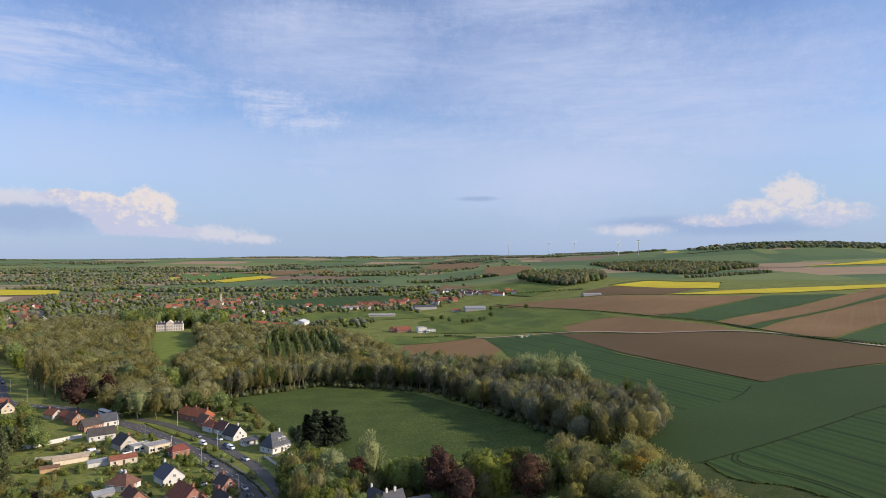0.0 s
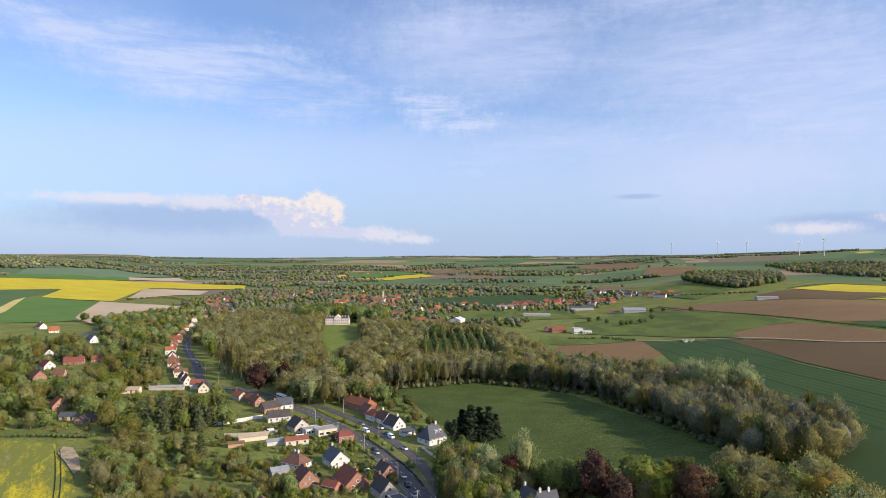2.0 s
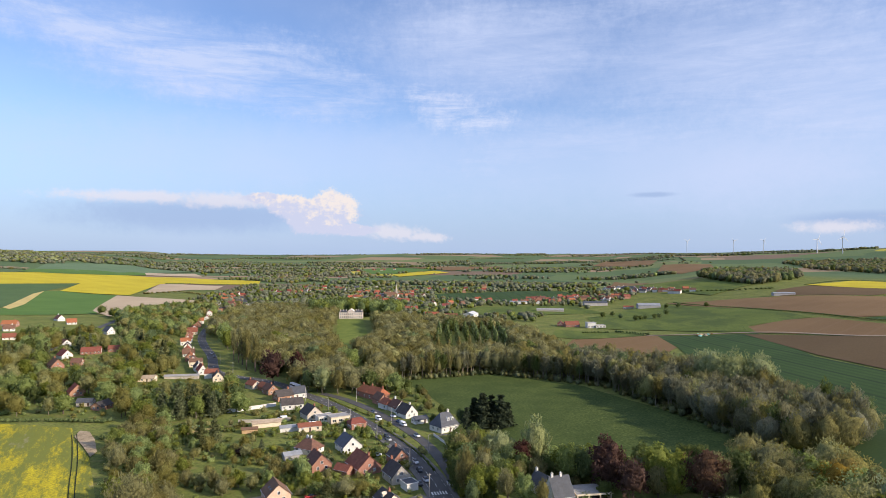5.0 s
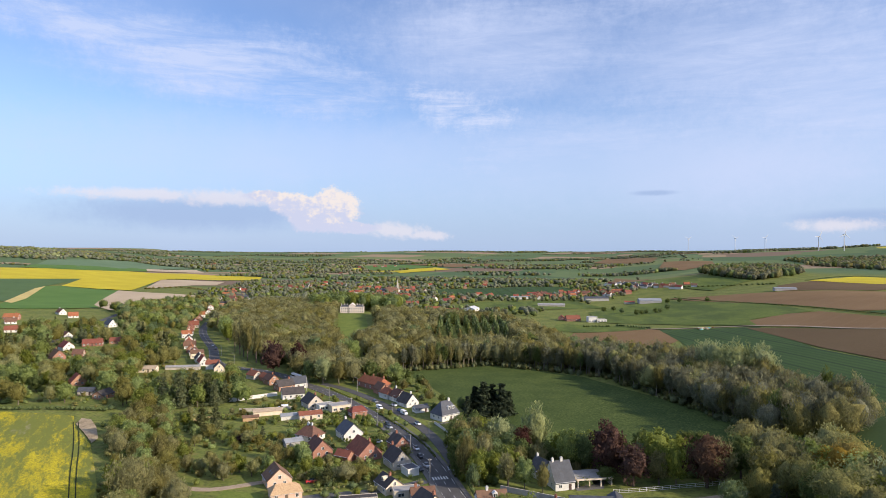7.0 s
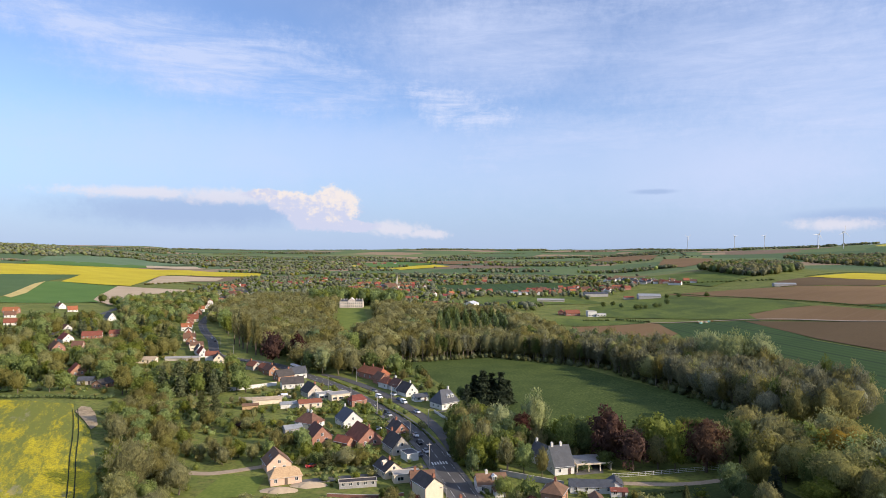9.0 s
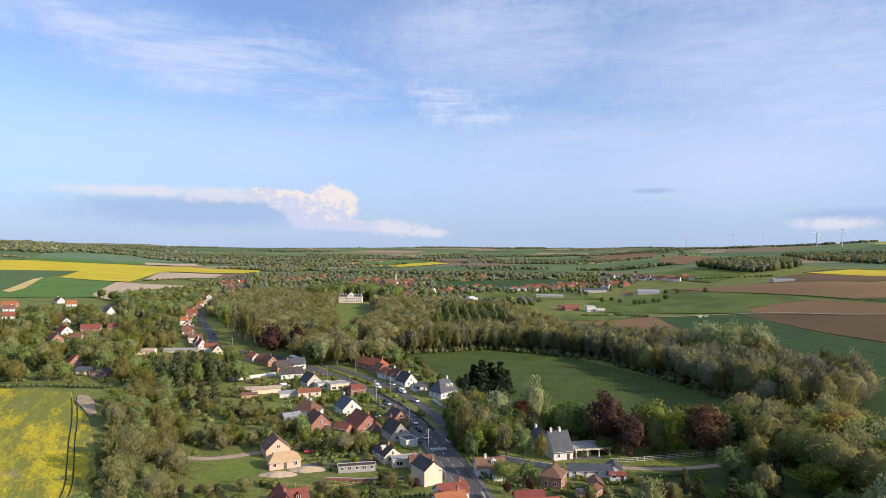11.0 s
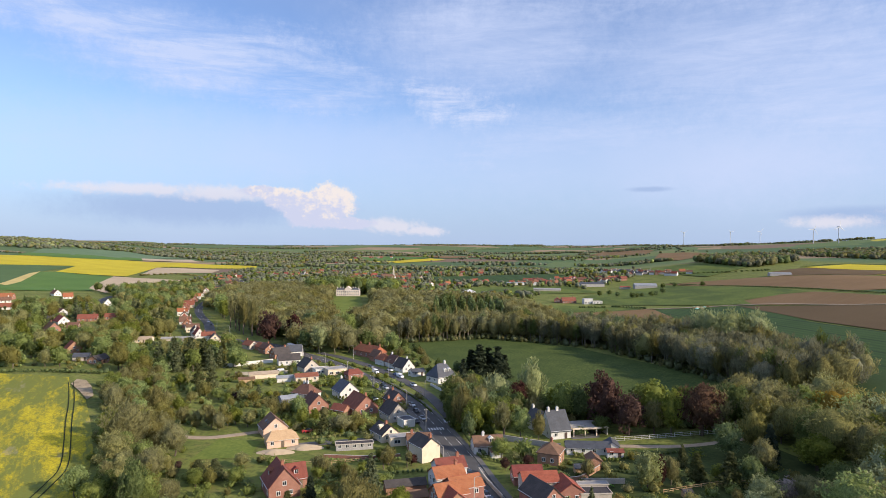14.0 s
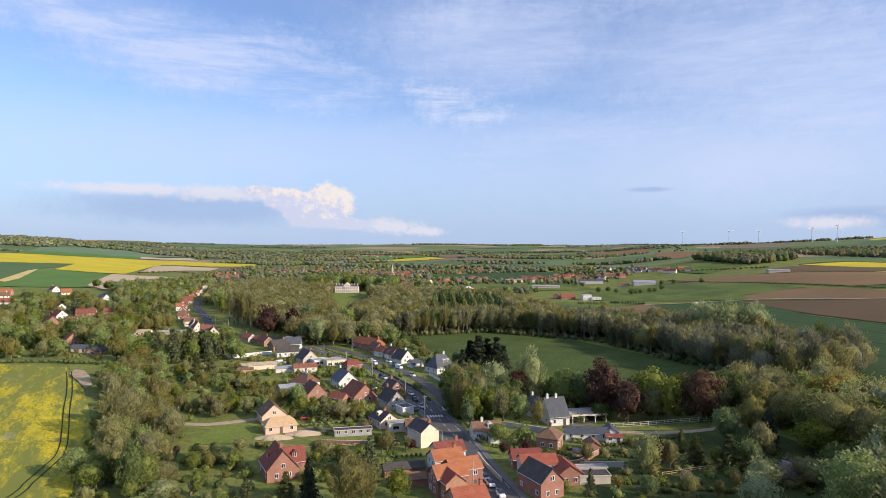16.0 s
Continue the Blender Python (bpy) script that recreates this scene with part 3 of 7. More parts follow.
# ---- roads ----
MAIN = curve_points([(44, 20), (27, 110), (16.5, 160), (12, 180), (7.5, 203), (2, 225), (-4.5, 251), (-14, 279), (-25, 304), (-39, 330), (-55, 357), (-72, 381), (-89, 401), (-106, 424), (-125, 440), (-146, 452), (-166, 473), (-193, 540), (-222, 601), (-246, 660), (-266, 730), (-286, 815), (-305, 930), (-330, 1080), (-420, 1300)], 3.0)
SERVICE = curve_points([(5.5, 246), (2, 262), (-2, 278), (-9, 299), (-22, 327), (-39, 357), (-59, 384), (-74, 398)], 3.0)
LANE = curve_points([(-340, 380), (-312, 455), (-308, 478), (-318, 505), (-332, 540), (-352, 600), (-372, 680), (-400, 800)], 5.0)
ribbon("road", MAIN, 7.6, ASPHALT, 0.16, "grey asphalt village street with pale lines", "road")
ribbon("road_2", SERVICE, 5.0, ASPHALT, 0.14, "narrow asphalt service lane beside the street", "road")
ribbon("road_3", LANE, 7.0, ASPHALT, 0.16, "grey asphalt lane among gardens", "road")
ribbon("road_line", MAIN, 0.14, PAINT, 0.175, "white dashed centre line", "road marking", thick=0, dash=1)
for side in (3.35, -3.35):
    ribbon("road_edge_line", beside(MAIN, side), 0.08, PAINT, 0.175, "white edge line on asphalt", "road marking", thick=0, dash=2)
for side in (4.7, -4.7):
    ribbon("pavement", beside(MAIN[:96], side), 1.7, PAVING, 0.28, "grey concrete pavement with a kerb", "pavement")
ribbon("track", curve_points([(-96, 226), (-80, 223), (-62, 231), (-54, 232)], 3.0), 3.2, TRACK, 0.16, "beaten earth garden track", "track")
ribbon("track_2", curve_points([(-47, 215), (-38, 218), (-26, 221), (-14, 226), (-6, 232)], 3.0), 4.2, PAVING, 0.2, "grey gravel drive between gardens", "track")
ribbon("track_3", curve_points([(60, 214), (80, 211), (100, 214), (112, 216)], 4.0), 3.0, TRACK, 0.15, "pale earth track along the paddock fence", "track")
ribbon("track_4", curve_points([(206, 652), (292, 594), (331, 517), (381, 460), (396, 400), (400, 345), (430, 250)], 8.0), 3.5, TRACK, 0.7, "pale farm track between fields", "track")
ribbon("furrow", curve_points([(165, 224), (182, 225), (212, 228), (247, 233), (274, 237), (420, 248)], 6.0), 0.7, DITCH, 0.5, "dark furrow between two wheat fields", "furrow", thick=0)
ribbon("furrow_2", curve_points([(232, 290), (245, 296), (259, 306)], 4.0), 0.8, DITCH, 0.5, "dark furrow at the edge of the wheat", "furrow", thick=0)
for off in (-1.0, 1.0):
    ribbon("cart_track", beside(curve_points([(182, 224), (177, 219), (176, 212), (178, 205), (182, 194), (184, 179), (184, 150)], 4.0), off), 0.4, DITCH, 0.42, "dark wheel ruts through young wheat", "wheel track", thick=0)
ribbon("path", curve_points([(-1, 303), (-3, 306), (0, 309), (4, 310)], 1.0), 1.6, PAVING, 0.16, "curved pale garden path", "path")
for k, off in enumerate((-1.4, 1.4)):
    ribbon("wheel_track", beside(curve_points([(-170.1, 299.5), (-161.7, 285.3), (-147.6, 260.5), (-134.0, 235.0), (-120.0, 209.8), (-111.7, 194.5), (-107.2, 184.4), (-105.7, 178.2), (-103.6, 169.0), (-102.3, 163.0), (-100.5, 155.7), (-102, 140)], 3.0), off * 0.7), 0.34, DITCH, 0.40, "dark wheel track pressed through rape", "wheel track", thick=0)
for k in range(7):
    x, y, z = -4.3 + k, 232.4 + 0.22 * k, land(0, 233) + 0.18
    bar = mesh_object("zebra_bar", [(x, y, z), (x + 0.5, y + 0.1, z), (x - 0.2, y + 3.0, z), (x - 0.7, y + 2.9, z)], [(0, 1, 2, 3)], PAINT)
    tagged(bar, "white zebra crossing bar on asphalt", "road marking", "zebra crossing", "structure")


# ---- trees ----
spheres = {}


def sphere(level):
    """Points and triangles of a round shape."""
    if level not in spheres:
        bm = bmesh.new()
        bmesh.ops.create_icosphere(bm, subdivisions=level, radius=1.0)
        spheres[level] = np.array([v.co for v in bm.verts]), np.array([[v.index for v in f.verts] for f in bm.faces])
        bm.free()
    return spheres[level]


def lump(rng, level, middle, rx, rz, lobes=26, swell=0.36, sharp=12):
    """The dense inner mass of a crown: lobes like those of a cauliflower."""
    v, f = sphere(level)
    k = np.arange(lobes)
    z = 1 - 2 * (k + 0.5) / lobes
    q = k * 2.39996 + rng.random(lobes) * 0.9
    way = np.stack([np.sqrt(1 - z * z) * np.cos(q), np.sqrt(1 - z * z) * np.sin(q), z], 1)
    gain = 0.45 + 0.55 * rng.random(lobes)
    few = max(4, lobes // 3)
    big = rng.normal(size=(few, 3))
    big /= np.linalg.norm(big, axis=1)[:, None]
    heave = ((v @ big.T).clip(0) ** 3 * (0.3 + 0.7 * rng.random(few))).max(1)
    d = 1 - swell - 0.26 + 0.34 * heave + swell * ((v @ way.T).clip(0) ** sharp * gain).max(1) + 0.035 * rng.normal(size=len(v))
    stretch = np.array([rx * rng.uniform(0.85, 1.2), rx * rng.uniform(0.85, 1.2), rz])
    return v * d[:, None] * stretch + np.array([0, 0, middle]), f


def sprays(rng, solid, middle, count, size, slim=1.0, up=0.0, out=0.10, jitter=0.55):
    """Three-cornered sprays of leaves or twigs that stand out from the inner mass."""
    v, f = solid
    face = f[rng.integers(len(f), size=count)]
    w = rng.dirichlet((1, 1, 1), count)
    centre = (v[face] * w[:, :, None]).sum(1)
    way = np.cross(v[face[:, 1]] - v[face[:, 0]], v[face[:, 2]] - v[face[:, 0]])
    way /= np.linalg.norm(way, axis=1)[:, None] + 1e-12
    centre = centre + way * (out * (rng.random((count, 1)) - 0.45))
    normal = way + jitter * rng.normal(size=(count, 3))
    normal /= np.linalg.norm(normal, axis=1)[:, None]
    along = np.cross(normal, rng.normal(size=(count, 3)))
    along /= np.linalg.norm(along, axis=1)[:, None] + 1e-9
    along[:, 2] += up * 1.6
    along += way * up * 0.8
    along /= np.linalg.norm(along, axis=1)[:, None] + 1e-9
    across = np.cross(normal, along)
    s = size * (0.55 + 0.9 * rng.random(count))[:, None]
    a, b = along * s * slim ** 0.5, across * s / slim ** 0.5
    k = rng.random((count, 1)) * 0.8 - 0.4
    return np.stack([centre - a + b * k, centre + a * 0.7 + b, centre + a - b * 0.9], 1).reshape(-1, 3)


def merged(solids):
    verts, faces, n = [], [], 0
    for v, f in solids:
        verts.append(v)
        faces.append(f + n)
        n += len(v)
    return np.concatenate(verts), np.concatenate(faces)


def plume(rng, level, at, axis, rx, rz, rough=0.16):
    """One branch's mass of twigs or leaves: a rough egg along its axis."""
    v, f = sphere(level)
    v = v * (1 + rough * rng.normal(size=(len(v), 1)))
    w = np.array(axis, float) / np.linalg.norm(axis)
    u = np.cross(w, (1.0, 0.2, 0.1) if abs(w[0]) < 0.8 else (0.0, 1.0, 0.2))
    u /= np.linalg.norm(u)
    return (v * np.array([rx, rx, rz])) @ np.stack([u, np.cross(w, u), w]) + np.array(at), f


def fan(rng, level, rings):
    """Plumes that lean out from the stem, ring by ring: (count, radius, height, lean, rx, rz)."""
    out = []
    for count, radius, height, lean, rx, rz in rings:
        start = rng.random() * 6.28
        for k in range(count):
            q = start + 6.28 * (k + rng.uniform(-0.3, 0.3)) / count
            c, s_, far = math.cos(q), math.sin(q), radius * rng.uniform(0.75, 1.2)
            out.append(plume(rng, level, (c * far, s_ * far, height * rng.uniform(0.9, 1.08)), (c * lean, s_ * lean, 1.0), rx * rng.uniform(0.75, 1.25), rz * rng.uniform(0.8, 1.15)))
    return out


def cloud(rng, level, count, middle, rx, rz, size):
    """Leafy clumps spread unevenly over a crown, with hollows between them."""
    out = [plume(rng, level, (0, 0, middle), (0, 0, 1), rx * 0.66, rz * 0.72)]
    for k in range(count):
        z = 1 - 1.88 * (k + 0.5) / count
        q = k * 2.39996 + rng.uniform(-0.5, 0.5)
        far = rng.uniform(0.60, 0.92)
        flat = math.sqrt(max(0.0, 1 - z * z)) * far
        r = size * rng.uniform(0.65, 1.3)
        out.append(plume(rng, level, (rx * flat * math.cos(q), rx * flat * math.sin(q), middle + rz * z * far), (math.cos(q), math.sin(q), 1.5), r, r * rng.uniform(0.75, 1.1), 0.2))
    return out


def tree_shape(seed, kind, count, size, slim=1.0, up=0.0, sides=6, level=2):
    """Trunk with limbs, branch masses and leaf sprays, of a tree 1 m high."""
    rng = np.random.default_rng(seed)
    pieces = []
    lean = rng.normal(size=2) * 0.02
    near = level > 2
    if kind == "conifer":
        pieces.append(tube([(0, 0, -0.03), (0, 0, 0.5), (0, 0, 0.98)], [0.022, 0.014, 0.003], sides))
        boughs = [plume(rng, 1, (0, 0, 0.55), (0, 0, 1), 0.07, 0.40)]
        tiers = 8 if near else 6
        for k in range(tiers):
            f = k / (tiers - 1)
            reach = 0.20 * (1 - f) + 0.03
            for i in range(6):
                q = 6.28 * (i + rng.uniform(-0.3, 0.3)) / 6 + k
                c, s_, far = math.cos(q), math.sin(q), reach * rng.uniform(0.45, 0.75)
                boughs.append(plume(rng, 1, (c * far, s_ * far, 0.12 + 0.80 * f + rng.uniform(-0.03, 0.03)), (c, s_, -0.25), reach * 0.30 + 0.015, reach * 0.62))
        solid = merged(boughs)
        core = merged([plume(rng, 1, (0, 0, 0.12 + 0.2 * k), (0, 0, 1), 0.13 * (1 - 0.24 * k), 0.16) for k in range(4)])
        return joined(*pieces), sprays(rng, solid, 0.5, count, size, slim, up, 0.03, 0.6), core
    if kind == "bush":
        pieces.append(tube([(0, 0, -0.05), (0.02, 0.02, 0.4)], [0.05, 0.02], 4))
        masses = cloud(rng, 1, 7, 0.42, 0.56, 0.44, 0.26)
    else:
        fork = 0.42 if kind == "tall" else 0.24
        pieces.append(tube([(0, 0, -0.03), (lean[0], lean[1], fork), (lean[0] * 2, lean[1] * 2, 0.68)], [0.026, 0.019, 0.009], sides))
        for k in range(4 if sides > 3 else 2):
            q = 6.28 * (k / 4) + rng.random() * 0.7
            reach = {"tall": 0.12, "poplar": 0.03}.get(kind, 0.22)
            pieces.append(tube([(lean[0], lean[1], fork * 0.8), (reach * 0.5 * math.cos(q), reach * 0.5 * math.sin(q), fork + 0.12), (reach * math.cos(q), reach * math.sin(q), fork + 0.3)], [0.012, 0.008, 0.003], 3 if sides < 5 else 4))
        if kind == "tall":
            masses = fan(rng, 1, ((1, 0.0, 0.72, 0.0, 0.085, 0.26), (4, 0.085, 0.62, 0.16, 0.070, 0.24), (3, 0.10, 0.44, 0.25, 0.060, 0.15)))
            core = plume(rng, 2, (0, 0, 0.60), (0, 0, 1), 0.075, 0.26)
        elif kind == "poplar":
            masses = fan(rng, 1, ((1, 0.0, 0.66, 0.0, 0.060, 0.32), (3, 0.035, 0.42, 0.05, 0.055, 0.30)))
            core = plume(rng, 2, (0, 0, 0.52), (0, 0, 1), 0.055, 0.40)
        elif kind == "far":
            masses = [plume(rng, 1, (0, 0, 0.5), (0, 0, 1), 0.36, 0.50, 0.2), plume(rng, 1, (0.16, 0.10, 0.6), (0.3, 0.1, 1), 0.20, 0.34, 0.2), plume(rng, 1, (-0.16, 0.04, 0.52), (-0.3, 0.1, 1), 0.22, 0.34, 0.2)]
            if count < 40:
                masses = masses[:1]
            core = merged([(v * np.array([0.9, 0.9, 0.96]), f) for v, f in masses])
        elif kind == "dome":
            masses = fan(rng, 1, ((1, 0.0, 0.72, 0.0, 0.13, 0.24), (5, 0.14, 0.66, 0.30, 0.105, 0.23), (8, 0.245, 0.52, 0.55, 0.095, 0.20), (5, 0.24, 0.34, 0.9, 0.085, 0.14)))
            core = plume(rng, 2, (0, 0, 0.50), (0, 0, 1), 0.23, 0.33)
        else:
            masses = cloud(rng, 2 if near else 1, 19 if near else 15, 0.53, 0.35, 0.42, 0.125)
            core = plume(rng, 2, (0, 0, 0.53), (0, 0, 1), 0.24, 0.30)
    solid = merged(masses)
    if kind == "bush":
        core = plume(rng, 1, (0, 0, 0.36), (0, 0, 1), 0.42, 0.36)
    shift = np.array([rng.normal() * 0.03, rng.normal() * 0.03, 0.0])
    solid, core = (solid[0] + shift, solid[1]), (core[0] + shift, core[1])
    return joined(*pieces), sprays(rng, solid, 0.5, count, size, slim, up, {"poplar": 0.03, "far": 0.05}.get(kind, 0.075), 0.7), core


def card_mesh(name, corners, materials, tints=None, trunk=None, solid=None, solid_tints=None):
    """One mesh of leaf sprays, the inner masses and, where given, trunks; made in one go."""
    n = len(corners) // 3
    tv, tf = trunk if trunk else ([], [])
    sv, sf = solid if solid else (np.zeros((0, 3)), np.zeros((0, 3), int))
    me = bpy.data.meshes.new(name)
    verts = np.concatenate([corners, sv, np.array(tv, float).reshape(-1, 3)]).astype(np.float32)
    base = 3 * n + len(sv)
    loops = np.concatenate([np.arange(3 * n), sf.ravel() + 3 * n, np.array([i + base for f in tf for i in f], int)]).astype(np.int32)
    sizes = np.concatenate([np.full(n + len(sf), 3), np.array([len(f) for f in tf], int)]).astype(np.int32)
    starts = np.concatenate([[0], np.cumsum(sizes)[:-1]]).astype(np.int32)
    me.vertices.add(len(verts))
    me.vertices.foreach_set("co", verts.ravel())
    me.loops.add(len(loops))
    me.loops.foreach_set("vertex_index", loops)
    me.polygons.add(len(sizes))
    me.polygons.foreach_set("loop_start", starts)
    for m in materials:
        me.materials.append(m)
    if tf:
        me.polygons.foreach_set("material_index", np.concatenate([np.zeros(n + len(sf)), np.ones(len(tf))]).astype(np.int32))
    me.polygons.foreach_set("use_smooth", np.concatenate([np.zeros(n), np.ones(len(sf)), np.zeros(len(tf))]).astype(bool))
    if tints is not None:
        at = me.attributes.new("tint", "FLOAT", "POINT")
        at.data.foreach_set("value", np.concatenate([np.repeat(tints, 3), solid_tints, np.zeros(len(tv))]).astype(np.float32))
    me.update(calc_edges=True)
    me.validate()
    return me


KINDS = {  # crown, sprays, size of a spray, slimness, upward lean, leaves
    "broadleaf": ("round", 2295, 0.021, 1.3, 0.1, "green"), "oak": ("round", 2295, 0.021, 1.3, 0.1, "dark"),
    "budding": ("dome", 2700, 0.020, 4.0, 0.8, "twig"), "olive": ("dome", 2700, 0.020, 2.6, 0.5, "olive"), "tall_budding": ("tall", 1890, 0.020, 5.0, 1.0, "twig"),
    "copper_beech": ("round", 2295, 0.021, 1.4, 0.1, "copper"), "willow": ("dome", 2565, 0.019, 2.5, 0.8, "silver"),
    "white_poplar": ("dome", 2295, 0.021, 1.8, 0.4, "silver"), "spruce": ("conifer", 2025, 0.022, 2.5, -0.3, "conifer"),
    "poplar": ("poplar", 600, 0.020, 1.8, 0.7, "green"), "dark_poplar": ("poplar", 600, 0.020, 1.8, 0.7, "dark"),
    "fir": ("conifer", 2025, 0.024, 2.5, -0.2, "fir"),
    "brown_beech": ("round", 2300, 0.021, 1.8, 0.3, "rust"),
    "golden": ("round", 1890, 0.022, 1.2, 0.1, "gold"), "blossom": ("round", 1620, 0.022, 1.0, 0.1, "blossom"),
    "bush": ("bush", 260, 0.060, 1.3, 0.1, "green"), "dark_bush": ("bush", 260, 0.060, 1.3, 0.1, "dark"), "brown_bush": ("bush", 320, 0.060, 3.0, 0.6, "twig"),
}
SAY = {"brown_beech": "broad beech with reddish brown buds", "olive": "olive green tree coming into leaf", "fir": "wide dark green fir with ragged branches", "broadleaf": "leafy green broadleaf tree in spring", "oak": "dense dark green broadleaf tree", "budding": "budding brownish tree with bare twigs",
       "tall_budding": "tall slender tree just coming into leaf", "copper_beech": "copper beech with dark red leaves", "willow": "pale silvery green willow tree",
       "white_poplar": "pale grey-green poplar with a wide crown", "spruce": "dark green conical spruce tree", "poplar": "slim columnar green poplar",
       "dark_poplar": "slim dark columnar poplar", "golden": "tree with golden yellow young leaves", "blossom": "small tree in pale pink blossom",
       "bush": "rounded green garden bush", "dark_bush": "dark evergreen garden bush", "brown_bush": "brownish twiggy garden bush"}
made_trees = {}


def plant(kind, x, y, height, wide=1.0, turn=None):
    crown, count, size, slim, up, leafy = KINDS[kind]
    level, variant = (2 if "bush" in kind else 3), random.randrange(4)
    if 205 < y <= 290 and "bush" not in kind:
        count, size, level, variant = int(count * 0.7), size * 1.15, 2, variant + 8
    elif y > 290:
        count, size, level, variant = int(count * 0.42), size * 1.45, 2 if "bush" not in kind else 1, variant + 4
    if (kind, variant) not in made_trees:
        (tv, tf), corners, solid = tree_shape(hash_of(kind) + variant, crown, count, size, slim, up, 6, level)
        trunk = bpy.data.meshes.new("trunk")
        trunk.from_pydata(tv, [], tf)
        trunk.materials.append(BARK)
        made_trees[kind, variant] = trunk, card_mesh("crown", corners, [LEAF[leafy]], None, None, solid)
    trunk, crown_mesh = made_trees[kind, variant]
    word = "bush" if "bush" in kind else "tree"
    ob = empty("garden_bush" if word == "bush" else kind + ("_tree" if "poplar" not in kind and "willow" not in kind else ""), x, y, random.uniform(0, 360) if turn is None else turn, SAY[kind], word)
    ob.scale = (height * wide, height * wide, height)
    for name, me in (("trunk", trunk), ("crown", crown_mesh)):
        child = new(name, me)
        child.parent = ob
    return ob


def hash_of(word):
    return sum(ord(c) * (i + 3) for i, c in enumerate(word)) % 9973


def inside(x, y, poly):
    hit = False
    for k in range(len(poly)):
        (x0, y0), (x1, y1) = poly[k], poly[k - 1]
        if (y0 > y) != (y1 > y) and x < (x1 - x0) * (y - y0) / (y1 - y0) + x0:
            hit = not hit
    return hit


def scatter(rng, poly, gap):
    """Places in an outline, about gap metres apart."""
    xs, ys = [p[0] for p in poly], [p[1] for p in poly]
    out = []
    y = min(ys)
    while y < max(ys):
        x = min(xs)
        while x < max(xs):
            px, py = x + rng.uniform(-0.45, 0.45) * gap, y + rng.uniform(-0.45, 0.45) * gap
            if inside(px, py, poly):
                out.append((px, py))
            x += gap
        y += gap * 0.9
    return out


def wood(name, places, mixture, low, high, label, count, size, seed, wide=1.0, trunks=True, level=2):
    """A stand of trees as one mesh for each kind of leaf: mixture gives crown kinds, leaves and shares."""
    rng = np.random.default_rng(seed)
    shapes = {}
    groups = {}
    for x, y in places:
        pick = rng.random()
        for crown, leafy, share, slim, up in mixture:
            pick -= share
            if pick <= 0:
                break
        key = (crown, int(rng.integers(6)))
        if key not in shapes:
            shapes[key] = tree_shape(seed * 7 + key[1] * 131 + hash_of(crown), crown, count, size, slim, up, 3, level)
        (tv, tf), corners, (sv, sf) = shapes[key]
        h, q, w = rng.uniform(low, high), rng.random() * 6.28, wide * rng.uniform(0.82, 1.2)
        turn = np.array([[math.cos(q), -math.sin(q), 0], [math.sin(q), math.cos(q), 0], [0, 0, 1]])
        scale = np.array([h * w * rng.uniform(0.85, 1.2), h * w, h])
        foot = np.array([x, y, land(x, y) - 0.1])
        g = groups.setdefault(leafy, ([], [], [], [], [], [], []))
        own = rng.random()
        g[0].append((corners * scale) @ turn.T + foot)
        g[1].append(np.full(len(corners) // 3, own))
        g[5].append(sf + (g[6][-1] if g[6] else 0))
        g[4].append((sv * scale) @ turn.T + foot)
        g[6].append((g[6][-1] if g[6] else 0) + len(sv))
        if trunks:
            g[2].append((np.array(tv) * scale) @ turn.T + foot)
            g[3].append((tf, len(tv), own))
        else:
            g[3].append((None, 0, own))
    for leafy, (cs, ts, vs, fs, svs, sfs, ends) in groups.items():
        faces, n = [], 0
        for tf, size_of, own in fs:
            if tf:
                faces.extend(tuple(i + n for i in f) for f in tf)
                n += size_of
        solid_tints = np.concatenate([np.full(len(v), own) for v, (tf, size_of, own) in zip(svs, fs)])
        me = card_mesh(name, np.concatenate(cs), [LEAF[leafy], BARK], np.concatenate(ts), (np.concatenate(vs), faces) if trunks else None, (np.concatenate(svs), np.concatenate(sfs)), solid_tints)
        tagged(new(name, me), label, "woodland", kind="stuff")


